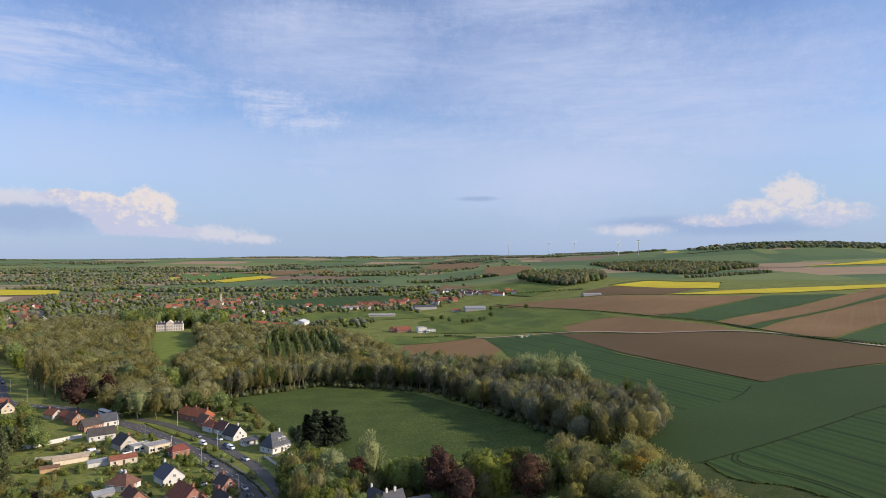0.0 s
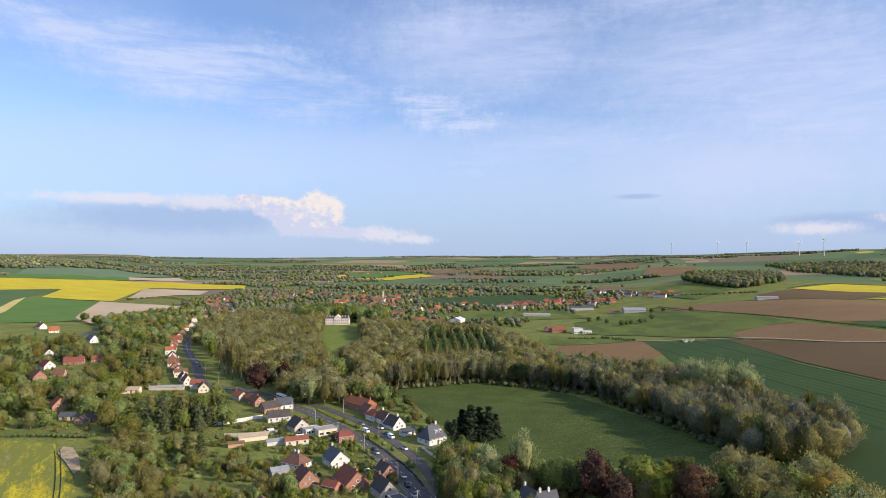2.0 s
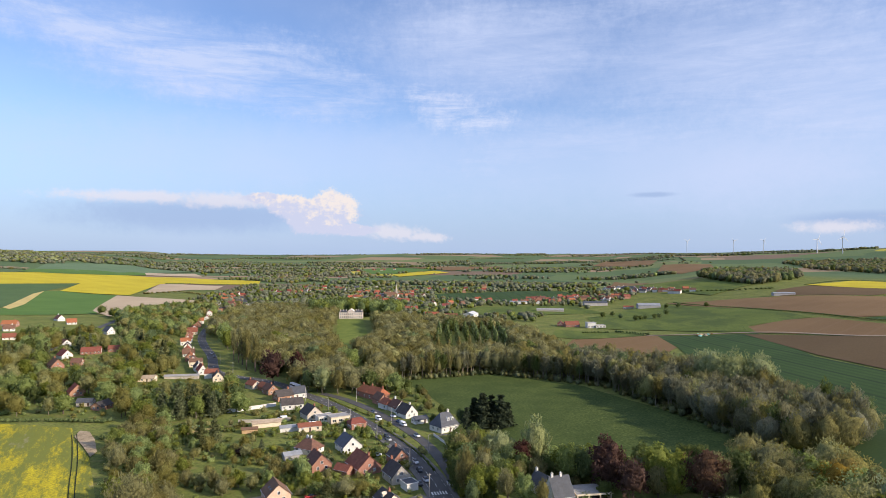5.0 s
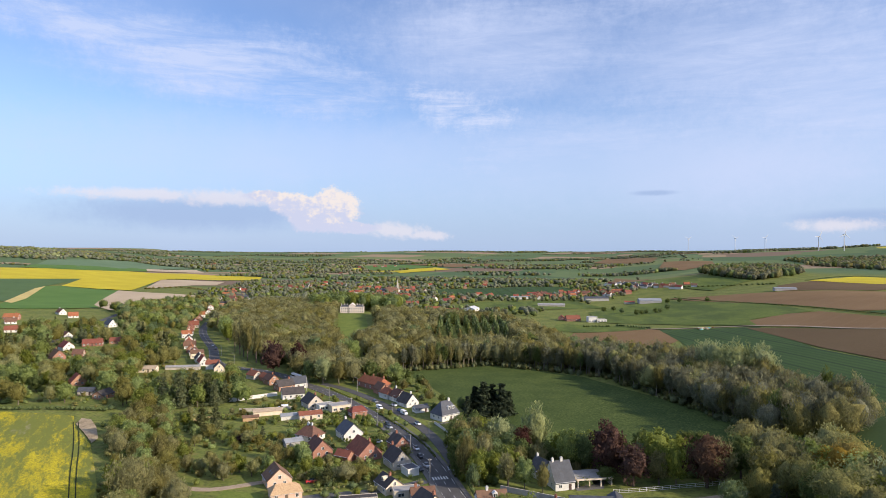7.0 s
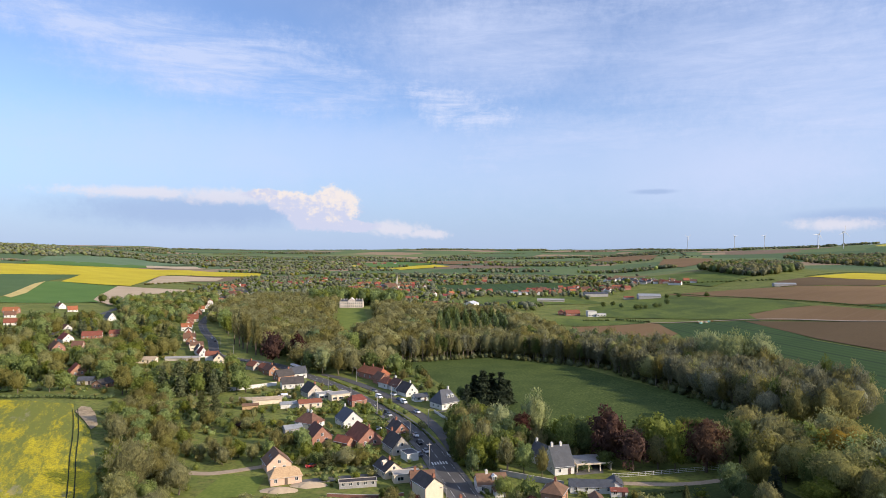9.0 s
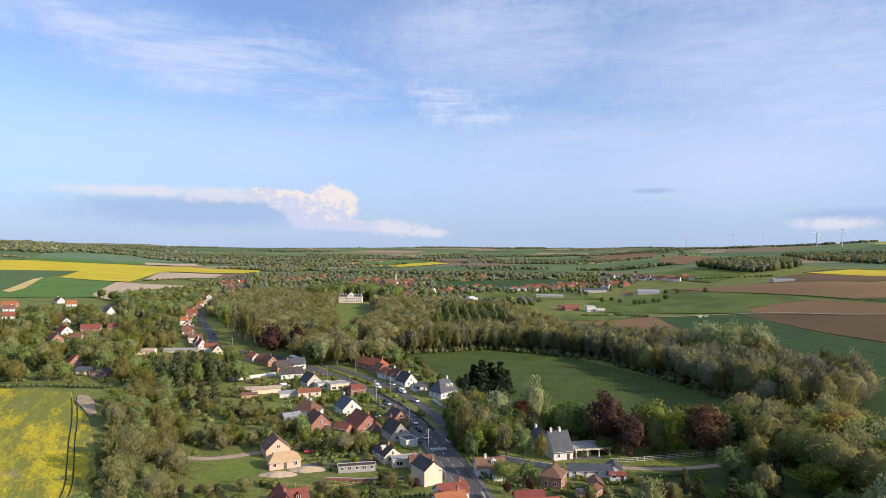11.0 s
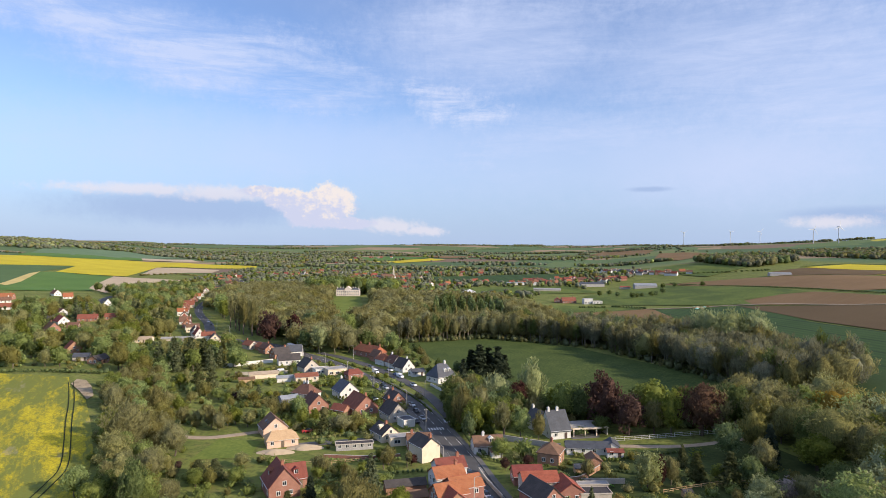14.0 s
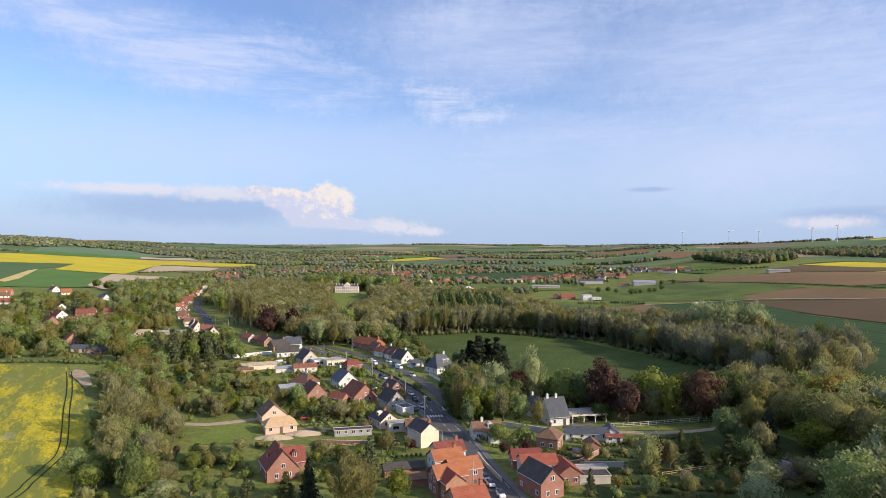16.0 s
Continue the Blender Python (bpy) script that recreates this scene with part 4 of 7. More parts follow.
def all_woods():
    r = random.Random(5)
    brown = (("dome", "twig", 0.74, 3.2, 0.8), ("tall", "twig", 0.14, 5.0, 1.0), ("dome", "olive", 0.10, 3.0, 0.5), ("dome", "dark", 0.02, 2.4, 0.2))
    west = [(-150, 530), (-140, 484), (-114, 450), (-100, 426), (-77, 402), (-54, 402), (-70, 470), (-94, 575), (-120, 700), (-139, 830), (-150, 900), (-240, 945), (-285, 900), (-262, 735), (-226, 650), (-176, 590)]
    east = [(-48, 402), (-32, 446), (35, 469), (75, 446), (104, 424), (112, 470), (100, 540), (92, 610), (75, 720), (-8, 790), (-92, 815), (-95, 790), (-66, 636), (-79, 578), (-56, 470)]
    lawn = [(-144, 860), (-95, 860), (-63, 640), (-74, 562), (-88, 552), (-106, 600), (-124, 712)]
    wood("wood", [p for p in scatter(r, west, 8.8) if not inside(*p, lawn)], brown, 12, 18.5, "budding brown deciduous wood in early spring", 640, 0.029, 1, 1.25)
    wood("wood", [p for p in scatter(r, east, 8.8) if not (-10 < p[0] < 64 and 535 < p[1] < 700) and not inside(*p, lawn)], brown, 11.5, 17, "budding brown deciduous wood around the meadow", 640, 0.029, 2, 1.25)
    front = [(-36, 438), (-30, 448), (35, 472), (75, 449), (106, 427), (102, 421), (74, 443), (35, 465)]
    tall = (("tall", "twig", 0.28, 4.0, 1.0), ("tall", "grey", 0.40, 4.0, 1.0), ("dome", "twig", 0.16, 3.5, 0.8), ("tall", "dark", 0.16, 2.4, 0.5))
    thick = (("dome", "twig", 0.16, 4.0, 1.0), ("dome", "grey", 0.22, 4.0, 1.0), ("tall", "twig", 0.12, 5.0, 1.2), ("tall", "grey", 0.32, 5.0, 1.2), ("dome", "olive", 0.06, 3.0, 0.6), ("tall", "dark", 0.12, 2.4, 0.5))
    wood("wood", scatter(r, front, 4.2), tall, 16.5, 21, "tall slender trees along the far side of the meadow", 700, 0.024, 8, 0.95)
    band = [(96, 470), (99, 420), (120, 352), (130, 300), (136, 262), (150, 246), (166, 258), (184, 276), (186, 300), (178, 330), (182, 400), (150, 455), (112, 500)]
    wood("wood", scatter(r, band, 6.8), thick, 15, 20.5, "tall budding trees along the meadow edge", 1000, 0.022, 3, 1.05, True, 2)
    skirt = [(99, 424), (119, 352), (129, 300), (135, 262), (142, 268), (137, 302), (127, 356), (106, 428)]
    skirt2 = [(-34, 436), (-28, 442), (35, 466), (74, 443), (104, 421), (100, 417), (72, 437), (34, 459), (-28, 436)]
    wood("undergrowth", scatter(r, skirt, 5.0) + scatter(r, skirt2, 3.6), (("bush", "twig", 0.25, 3.0, 0.6), ("bush", "conifer", 0.75, 1.2, 0.1)), 2.5, 5.5, "dense dark undergrowth along the wood edge", 120, 0.06, 12, 0.8, False, 1)
    shade = [(4, 232), (14, 226), (30, 232), (46, 241), (60, 238), (96, 226), (106, 232), (106, 258), (70, 266), (36, 264), (10, 276), (3, 270)]
    wood("undergrowth", [p for p in scatter(r, shade, 4.2) if not any(math.hypot(p[0] - a, p[1] - b) < c for a, b, c in ((41, 228, 10), (36.5, 236, 8), (52.5, 230.5, 9)))], (("bush", "dark", 0.5, 1.3, 0.1), ("bush", "green", 0.25, 1.3, 0.1), ("bush", "twig", 0.25, 3.0, 0.6)), 3, 6, "dense shrubs under the trees behind the houses", 200, 0.06, 13, 0.8, False, 1)
    # The outline's unseen south end is added to cast shade over the paddock.
    near = [(106, 254), (122, 240), (141, 231), (134, 205), (136, 180), (142, 150), (138, 105), (88, 100), (84, 140), (106, 150), (110, 176), (110, 195), (107, 225)]
    mixed = (("dome", "twig", 0.30, 3.0, 0.6), ("dome", "olive", 0.34, 2.8, 0.5), ("round", "green", 0.20, 1.6, 0.2), ("round", "dark", 0.04, 1.6, 0.2), ("dome", "silver", 0.06, 3.0, 0.6), ("dome", "gold", 0.06, 2.4, 0.4))
    wood("wood", scatter(r, near, 7.6), mixed, 13, 19, "mixed copse of budding and leafy trees", 2400, 0.017, 4, 1.2, True, 3)
    trunks = [(-168, 520), (-160, 508), (-154, 498), (-145, 478), (-142, 489), (-149, 506), (-166, 534), (-158, 524), (-172, 546), (-136, 470)]
    wood("wood", trunks, (("tall", "twig", 1.0, 3.5, 0.8),), 24, 30, "row of tall bare-trunked poplars", 700, 0.024, 5, 0.85)
    rows = [(x, y) for x in (-4, 5, 14, 23, 32, 41, 50, 58) for y in range(585, 700, 13)]
    wood("wood", rows, (("poplar", "dark", 1.0, 1.8, 0.6),), 14, 17, "planted rows of dark columnar poplars", 160, 0.035, 6, 1.5)
    wood("wood", [(x, 560 + 0.15 * x) for x in (-4, 5, 14, 23, 32, 41)], (("poplar", "twig", 1.0, 3.0, 0.9),), 13, 16, "row of slim bare brown poplars", 200, 0.035, 9, 1.2)
    silver = [(156, 384), (161, 380), (167, 372), (172, 365), (177, 359), (158, 372), (165, 364)]
    wood("wood", silver, (("dome", "silver", 1.0, 2.5, 0.8),), 24, 28, "pale silvery poplars at the wood's corner", 2000, 0.020, 7, 0.95, True, 3)


all_woods()


# ---- houses ----
WALLS = {
    "white": surface("white_render", (0.58, 0.56, 0.52), (0.70, 0.68, 0.63), 0.85, 3, 0.5), "cream": surface("cream_render", (0.62, 0.52, 0.38), (0.74, 0.63, 0.48), 0.85, 3, 0.5),
    "brick": surface("red_brick", (0.27, 0.132, 0.088), (0.38, 0.196, 0.136), 0.9, 6, 0.6, 0.2, 0.2, extra=brick_rows), "pink": surface("new_clay_block", (0.60, 0.40, 0.29), (0.70, 0.50, 0.37), 0.9, 3, 0.5),
    "stone": surface("pale_stone", (0.42, 0.37, 0.30), (0.55, 0.49, 0.41), 0.9, 3, 0.5, 0.2), "grey": surface("grey_block", (0.30, 0.29, 0.28), (0.42, 0.40, 0.38), 0.9, 3, 0.5),
    "wood": surface("raw_timber", (0.42, 0.27, 0.14), (0.58, 0.40, 0.23), 0.8, 4, 0.6)}
ROOFS = {
    "orange": surface("orange_clay_tiles", (0.27, 0.078, 0.038), (0.36, 0.122, 0.064), 0.85, 4, 0.6, 0.3, 0.2, extra=tile_rows), "red": surface("red_clay_tiles", (0.175, 0.052, 0.036), (0.25, 0.080, 0.054), 0.85, 4, 0.6, 0.3, 0.2, extra=tile_rows),
    "brown": surface("brown_tiles", (0.125, 0.068, 0.046), (0.20, 0.105, 0.070), 0.85, 4, 0.6, 0.3, 0.2, extra=tile_rows), "slate": surface("slates", (0.048, 0.053, 0.062), (0.085, 0.091, 0.105), 0.6, 4, 0.6, 0.2, 0.15, 0.4, extra=tile_rows),
    "dark": surface("dark_tiles", (0.050, 0.044, 0.042), (0.085, 0.072, 0.066), 0.8, 4, 0.6, 0.3, 0.15, extra=tile_rows), "sheet": surface("grey_metal_sheet", (0.22, 0.23, 0.24), (0.32, 0.33, 0.34), 0.5, 2, 0.3), "pale": surface("pale_metal_sheet", (0.50, 0.50, 0.50), (0.60, 0.60, 0.59), 0.5, 2, 0.3),
    "tan": surface("pale_tan_tiles", (0.34, 0.255, 0.18), (0.44, 0.34, 0.25), 0.85, 4, 0.6, 0.3, 0.15, extra=tile_rows), "timber": surface("bare_roof_battens", (0.40, 0.25, 0.13), (0.60, 0.42, 0.24), 0.8, 3, 2.0, 0.5), "flat": surface("flat_roof_felt", (0.26, 0.25, 0.24), (0.36, 0.35, 0.33), 0.9, 3, 0.4)}
GLASS = bpy.data.materials.new("window_glass")
GLASS.use_nodes = True
GLASS.node_tree.nodes["Principled BSDF"].inputs["Base Color"].default_value = (0.02, 0.026, 0.032, 1)
GLASS.node_tree.nodes["Principled BSDF"].inputs["Roughness"].default_value = 0.08
FRAME = surface("white_window_frame", (0.68, 0.68, 0.66), (0.78, 0.78, 0.76), 0.5, 4, 1)
DOOR = surface("painted_door", (0.10, 0.075, 0.06), (0.17, 0.12, 0.09), 0.6, 5, 1, each=0.5)
CHIMNEY = surface("chimney_brick", (0.26, 0.11, 0.07), (0.38, 0.17, 0.11), 0.9, 6, 0.8, 0.2)
GUTTER = surface("pale_zinc", (0.42, 0.42, 0.42), (0.54, 0.54, 0.53), 0.5, 3, 1)
IRON = surface("dark_iron", (0.05, 0.05, 0.055), (0.09, 0.09, 0.095), 0.5, 5, 1)


def ring(w, h, t, d):
    """A frame w by h in the xz plane, t wide, d deep, facing -y."""
    return joined(box(-w / 2, -w / 2 + t, -d, 0, 0, h), box(w / 2 - t, w / 2, -d, 0, 0, h), box(-w / 2 + t, w / 2 - t, -d, 0, 0, t), box(-w / 2 + t, w / 2 - t, -d, 0, h - t, h), box(-t / 2, t / 2, -d * 0.8, 0, t, h - t))


def shared(name, shape, material):
    me = bpy.data.meshes.new(name)
    me.from_pydata(*[shape[0], [], shape[1]])
    me.materials.append(material)
    return me


WINDOW = {"small": (shared("window", ring(1.1, 1.25, 0.09, 0.09), FRAME), shared("pane", box(-0.46, 0.46, -0.04, 0.0, 0.09, 1.16), GLASS)),
          "wide": (shared("window", ring(2.1, 1.25, 0.09, 0.09), FRAME), shared("pane", box(-0.96, 0.96, -0.04, 0.0, 0.09, 1.16), GLASS))}
DOOR_MESH = shared("door", joined(box(-0.5, 0.5, -0.07, 0, 0, 2.1), box(-0.36, -0.06, -0.10, -0.06, 0.2, 1.0), box(0.06, 0.36, -0.10, -0.06, 0.2, 1.0), box(-0.36, 0.36, -0.10, -0.06, 1.2, 1.95)), DOOR)


def opening(parent, x, y, z, turn, size="small"):
    """A window in a wall: its frame, with the pane in it."""
    frame_mesh, pane_mesh = WINDOW[size]
    w = new("window", frame_mesh)
    w.parent, w.location, w.rotation_euler = parent, (x, y, z), (0, 0, radians(turn))
    p = new("pane", pane_mesh)
    p.parent = w


def roof_shape(L, W, eave, ridge, hip, over=0.4, thick=0.16):
    """Two or four slopes with real thickness; ridge along x."""
    slope = (ridge - eave) / (W / 2)
    x, y, low = L / 2 + (over if hip else over * 0.7), W / 2 + over, eave - slope * over
    in_x = x - (hip * (W / 2 + over) if hip else 0)
    top = [(-x, -y, low), (x, -y, low), (x, y, low), (-x, y, low), (-in_x, 0, ridge), (in_x, 0, ridge)]
    verts = [(a, b, c + thick) for a, b, c in top] + top
    faces = [(0, 1, 5, 4), (2, 3, 4, 5), (7, 6, 10, 11), (9, 8, 11, 10), (0, 6, 7, 1), (2, 8, 9, 3)]
    if hip:
        faces += [(1, 2, 5), (3, 0, 4), (8, 7, 11), (6, 9, 10), (1, 7, 8, 2), (3, 9, 6, 0)]
    else:
        faces += [(1, 7, 11, 5), (5, 11, 8, 2), (4, 10, 6, 0), (3, 9, 10, 4)]
    return verts, faces


def wall_shape(L, W, eave, ridge, hip):
    x, y = L / 2, W / 2
    v, f = box(-x, x, -y, y, -0.6, eave)
    if not hip:
        k = ridge - 0.02
        v += [(-x, 0, k), (x, 0, k)]
        f = [q for q in f if q != (4, 5, 6, 7)] + [(4, 5, 9, 8), (6, 7, 8, 9), (5, 6, 9), (7, 4, 8)]
    return v, f


BUILT = []


def house(x, y, turn, L, W, eave, ridge, wall, roof, label, hip=0.0, chimneys=(0.35,), windows=True, dormers=(), name="house", tall=False, skylights=0, doors=True, z=None):
    """A house with its ridge along its own x axis."""
    BUILT.append((x, y, L * 0.55))
    L, W, eave, ridge = L * 0.92, W * 0.92, eave * 0.88, ridge * 0.86
    h = empty(name, x, y, turn, label, {"house": "house", "shed": "shed", "garage": "garage", "barn": "barn"}.get(name, "house"), z=z)
    part("wall", wall_shape(L, W, eave, ridge, hip), WALLS[wall], h)
    r = part("roof", roof_shape(L, W, eave, ridge, hip), ROOFS[roof], h)
    if y < 330 and name == "house":
        flat = L / 2 + 0.1 - hip * W / 2 if hip else L / 2 + 0.15
        part("ridge", tube([(-flat, 0, ridge + 0.04), (flat, 0, ridge + 0.04)], [0.15, 0.15], 6), ROOFS[roof], r)
        for s in (-1, 1):
            part("gutter", tube([(-L / 2 - 0.2, s * (W / 2 + 0.34), eave - 0.14), (L / 2 + 0.2, s * (W / 2 + 0.34), eave - 0.14)], [0.09, 0.09], 5), GUTTER, r, "pale metal gutter")
    for c in chimneys:
        part("chimney", joined(box(c * L - 0.4, c * L + 0.4, -0.35, 0.35, ridge - 1.0, ridge + 1.1), box(c * L - 0.48, c * L + 0.48, -0.43, 0.43, ridge + 0.95, ridge + 1.1), box(c * L - 0.22, c * L + 0.22, -0.2, 0.2, ridge + 1.1, ridge + 1.45, 0.04)), CHIMNEY if wall != "white" or roof in ("orange", "red") else WALLS["white"], h)
    if windows:
        levels = [0.95] + ([3.4] if eave > 4.6 else [])
        n = max(2, int(L / 2.9))
        for lev in levels:
            for i in range(n):
                px = -L / 2 + L * (i + 0.5) / n
                if doors and lev < 1 and i == n // 2:
                    d = new("door", DOOR_MESH)
                    d.parent, d.location = h, (px, -W / 2, 0.05)
                else:
                    opening(h, px, -W / 2, lev, 0)
                if i % 2 == 0:
                    opening(h, px, W / 2, lev, 180)
            for s in (-1, 1):
                opening(h, s * L / 2, -W * 0.2, lev, 90 * s)
                opening(h, s * L / 2, W * 0.2, lev, 90 * s)
        if not hip and ridge - eave > 2.2:
            for s in (-1, 1):
                opening(h, s * L / 2, 0, eave + 0.25, 90 * s)
    slope = (ridge - eave) / (W / 2)
    for dx, side in dormers:
        y0 = side * W * 0.34
        z0 = eave + (W / 2 - W * 0.34) * slope
        lo, hi = sorted((y0, y0 - side * 1.6))
        d = part("dormer", joined(box(dx - 0.75, dx + 0.75, lo, hi, z0 - 0.3, z0 + 1.25), ([(dx - 0.95, lo - 0.2, z0 + 1.2), (dx + 0.95, lo - 0.2, z0 + 1.2), (dx + 0.95, hi + 0.2, z0 + 1.2), (dx - 0.95, hi + 0.2, z0 + 1.2), (dx, lo - 0.2, z0 + 1.85), (dx, hi + 0.2, z0 + 1.85)], [(0, 1, 4), (2, 3, 5), (1, 2, 5, 4), (3, 0, 4, 5), (3, 2, 1, 0)])), WALLS[wall] if wall != "brick" else ROOFS[roof], h)
        opening(d, dx, y0, z0, 0 if side < 0 else 180)
    for k in range(skylights):
        dx, y0 = -L * 0.25 + k * L * 0.3, W * 0.27
        z0 = eave + (W / 2 - y0) * slope + 0.19
        a = math.atan(slope)
        s = part("skylight", ([(dx - 0.4, y0 + 0.5 * math.cos(a), z0 - 0.5 * math.sin(a)), (dx + 0.4, y0 + 0.5 * math.cos(a), z0 - 0.5 * math.sin(a)), (dx + 0.4, y0 - 0.5 * math.cos(a), z0 + 0.5 * math.sin(a)), (dx - 0.4, y0 - 0.5 * math.cos(a), z0 + 0.5 * math.sin(a))], [(3, 2, 1, 0)]), GLASS, r)
    return h


def flat_block(x, y, turn, L, W, H, wall, label, name="house", roof="flat", windows=0, z=None):
    """A flat-roofed building with a raised rim round its roof."""
    BUILT.append((x, y, L * 0.55))
    h = empty(name, x, y, turn, label, {"shed": "shed", "garage": "garage"}.get(name, "house"), z=z)
    part("wall", box(-L / 2, L / 2, -W / 2, W / 2, -0.6, H), WALLS[wall], h)
    part("roof", joined(box(-L / 2 - 0.2, L / 2 + 0.2, -W / 2 - 0.2, W / 2 + 0.2, H, H + 0.18)), ROOFS[roof], h)
    part("rim", joined(box(-L / 2 - 0.25, L / 2 + 0.25, -W / 2 - 0.25, -W / 2 - 0.05, H + 0.02, H + 0.34), box(-L / 2 - 0.25, L / 2 + 0.25, W / 2 + 0.05, W / 2 + 0.25, H + 0.02, H + 0.34), box(-L / 2 - 0.25, -L / 2 - 0.05, -W / 2 - 0.05, W / 2 + 0.05, H + 0.02, H + 0.34), box(L / 2 + 0.05, L / 2 + 0.25, -W / 2 - 0.05, W / 2 + 0.05, H + 0.02, H + 0.34)), WALLS["stone" if wall != "white" else "white"], h)
    for i in range(windows):
        opening(h, -L / 2 + L * (i + 0.5) / windows, -W / 2, 0.9, 0, "wide" if L / windows > 2.6 else "small")
    return h


def village_near():
    # new house with an unfinished timber roof
    house(-58.5, 229, 117, 9.5, 9.2, 3.2, 7.6, "pink", "brown", "new salmon-coloured house with a brown tiled roof", chimneys=(), skylights=2)
    house(-52.5, 216.5, 22, 11, 7.5, 2.9, 5.4, "pink", "timber", "unfinished annexe with a bare timber roof", hip=0.6, chimneys=())
    house(-42.5, 175, 116, 11, 9.0, 3.6, 9.2, "brick", "red", "red brick house with white-framed windows", chimneys=(-0.2,), dormers=((1.5, 1),))
    house(-40.4, 179.6, 26, 7.5, 6.4, 3.2, 7.2, "brick", "red", "lower red-tiled wing of a brick house", chimneys=(), dormers=((0.6, -1),))
    house(15.8, 209.5, 10, 10.5, 6.6, 3.2, 6.2, "white", "brown", "white cottage with a brown tiled roof", chimneys=(-0.15,), dormers=((0.8, -1),))
    house(18.2, 204.5, 100, 3.4, 3.6, 2.3, 3.6, "white", "brown", "white porch annexe with a small tiled roof", chimneys=(), windows=False)
    # slate house with its wings
    house(41.0, 228, 16, 8.0, 10.5, 3.4, 10.2, "white", "slate", "white modern house with a steep slate roof", chimneys=(0.1, -0.35), skylights=1)
    house(36.5, 236, 118, 9, 6.5, 3.4, 8.0, "white", "slate", "slate-roofed rear wing with a tall chimney", chimneys=(0.4,))
    house(48, 208.5, -4, 15, 6.2, 2.6, 4.2, "white", "slate", "long low slate-roofed garage wing", chimneys=(), doors=False)
    house(56, 209.5, 82, 6, 4.6, 2.6, 4.2, "white", "slate", "small slate-roofed white garage", chimneys=(), windows=False, name="garage")
    house(55.5, 203.5, -4, 5.4, 3.4, 2.3, 3.0, "white", "red", "white garden shed with a red roof", chimneys=(), name="shed")
    house(-4.4, 203, 122, 9, 7.0, 5.4, 8.4, "cream", "dark", "tall cream house with a dark slate roof", chimneys=(-0.42,), windows=False)
    house(-6.5, 213.5, 10, 8.5, 5.5, 3.0, 5.6, "brick", "brown", "small brick house behind the cream one", chimneys=(-0.3,))
    # brick terrace beside the street
    house(3.0, 182.5, 20, 9.2, 6.6, 5.6, 8.2, "white", "red", "white house end with a red tiled roof", chimneys=(0.3,))
    house(2.4, 175.8, 22, 9.2, 6.6, 5.6, 8.2, "white", "orange", "terraced house with an orange tiled roof", chimneys=(0.3,))
    house(6.6, 168.0, 24, 9.4, 7.0, 5.8, 8.4, "brick", "orange", "red brick terraced house under orange tiles", chimneys=())
    house(2.8, 163.5, 24, 9.0, 6.6, 5.4, 8.2, "brick", "orange", "brick house under orange tiles in the terrace", chimneys=())
    house(3.4, 160.8, 114, 7.5, 6.0, 5.0, 7.6, "brick", "orange", "brick house with a white-edged gable", chimneys=())
    house(7.2, 150, 21, 9, 7.0, 4.8, 7.6, "brick", "orange", "brick house with orange tiles by the street", chimneys=(0.4,))
    house(-9, 176, 14, 12, 4.6, 2.5, 3.8, "brick", "dark", "long brick outbuilding with a dark tiled roof", chimneys=(), windows=False, name="shed")
    house(-7, 168, 14, 9, 4.2, 2.4, 3.7, "brick", "brown", "low brick outbuilding with brown tiles", chimneys=(), windows=False, name="shed")
    # east side of the street
    house(25.0, 183, 6, 9.0, 6.0, 3.0, 5.6, "brick", "red", "low brick house with a red tiled roof", chimneys=(), doors=False)
    house(27.0, 174.0, 6, 10.5, 7.0, 5.0, 7.2, "stone", "orange", "stone house with orange tiles and pale gutter", chimneys=())
    house(34, 171, 100, 8.5, 7.0, 3.6, 6.2, "brick", "orange", "brick rear wing with orange tiles", chimneys=())
    house(26.2, 163.4, 116, 11, 7.4, 4.8, 8.6, "brick", "dark", "red brick gabled house with a dark roof", chimneys=())
    flat_block(42, 176, 3, 8, 2.4, 1.9, "stone", "low pale concrete outbuilding", name="shed")
    flat_block(41, 170, 3, 8, 4.6, 2.2, "stone", "pale walled concrete yard shed with a dark roof", name="shed", roof="dark")
    house(34.8, 200, 66, 7.8, 7.2, 4.2, 7.0, "brick", "brown", "square brick house with a brown hipped roof", hip=0.75, chimneys=(0.1,))
    house(47, 196, 90, 6, 4, 2.6, 4.0, "brick", "brown", "small brick garden outbuilding with tiles", chimneys=(), windows=False, name="shed")
    house(42, 190, 4, 4.5, 3.2, 2.2, 3.0, "wood", "slate", "open timber garden shelter", chimneys=(), windows=False, name="shed")
    house(65, 169, 4, 2.4, 2.2, 1.9, 2.5, "wood", "dark", "small wooden animal hutch in the paddock", chimneys=(), windows=False, name="shed")
    # west side gardens
    house(-18.5, 223.5, 122, 9.5, 7.4, 2.9, 6.0, "cream", "dark", "cream house with a dark roof and brick chimney", chimneys=(-0.1,), dormers=((0, 1),))
    flat_block(-12.0, 217.5, 14, 9, 4.5, 2.7, "cream", "cream flat-roofed house extension", roof="flat", windows=2)
    flat_block(-27.5, 212.0, 12, 12, 3.0, 1.9, "grey", "grey concrete garden shed with openings", name="shed", windows=5, roof="dark")
    house(-17.5, 248.5, 118, 10.5, 8.2, 3.4, 8.0, "stone", "dark", "pale stone house with a steep dark roof", chimneys=(0.46,))
    flat_block(-12.0, 239.5, 120, 5.5, 4.6, 2.6, "white", "white garage with a dark flat roof", name="garage", roof="slate")
    house(-18.5, 269, 120, 8.5, 7.0, 3.4, 7.2, "brick", "dark", "brick house with a dark steep roof", chimneys=(0.2,))
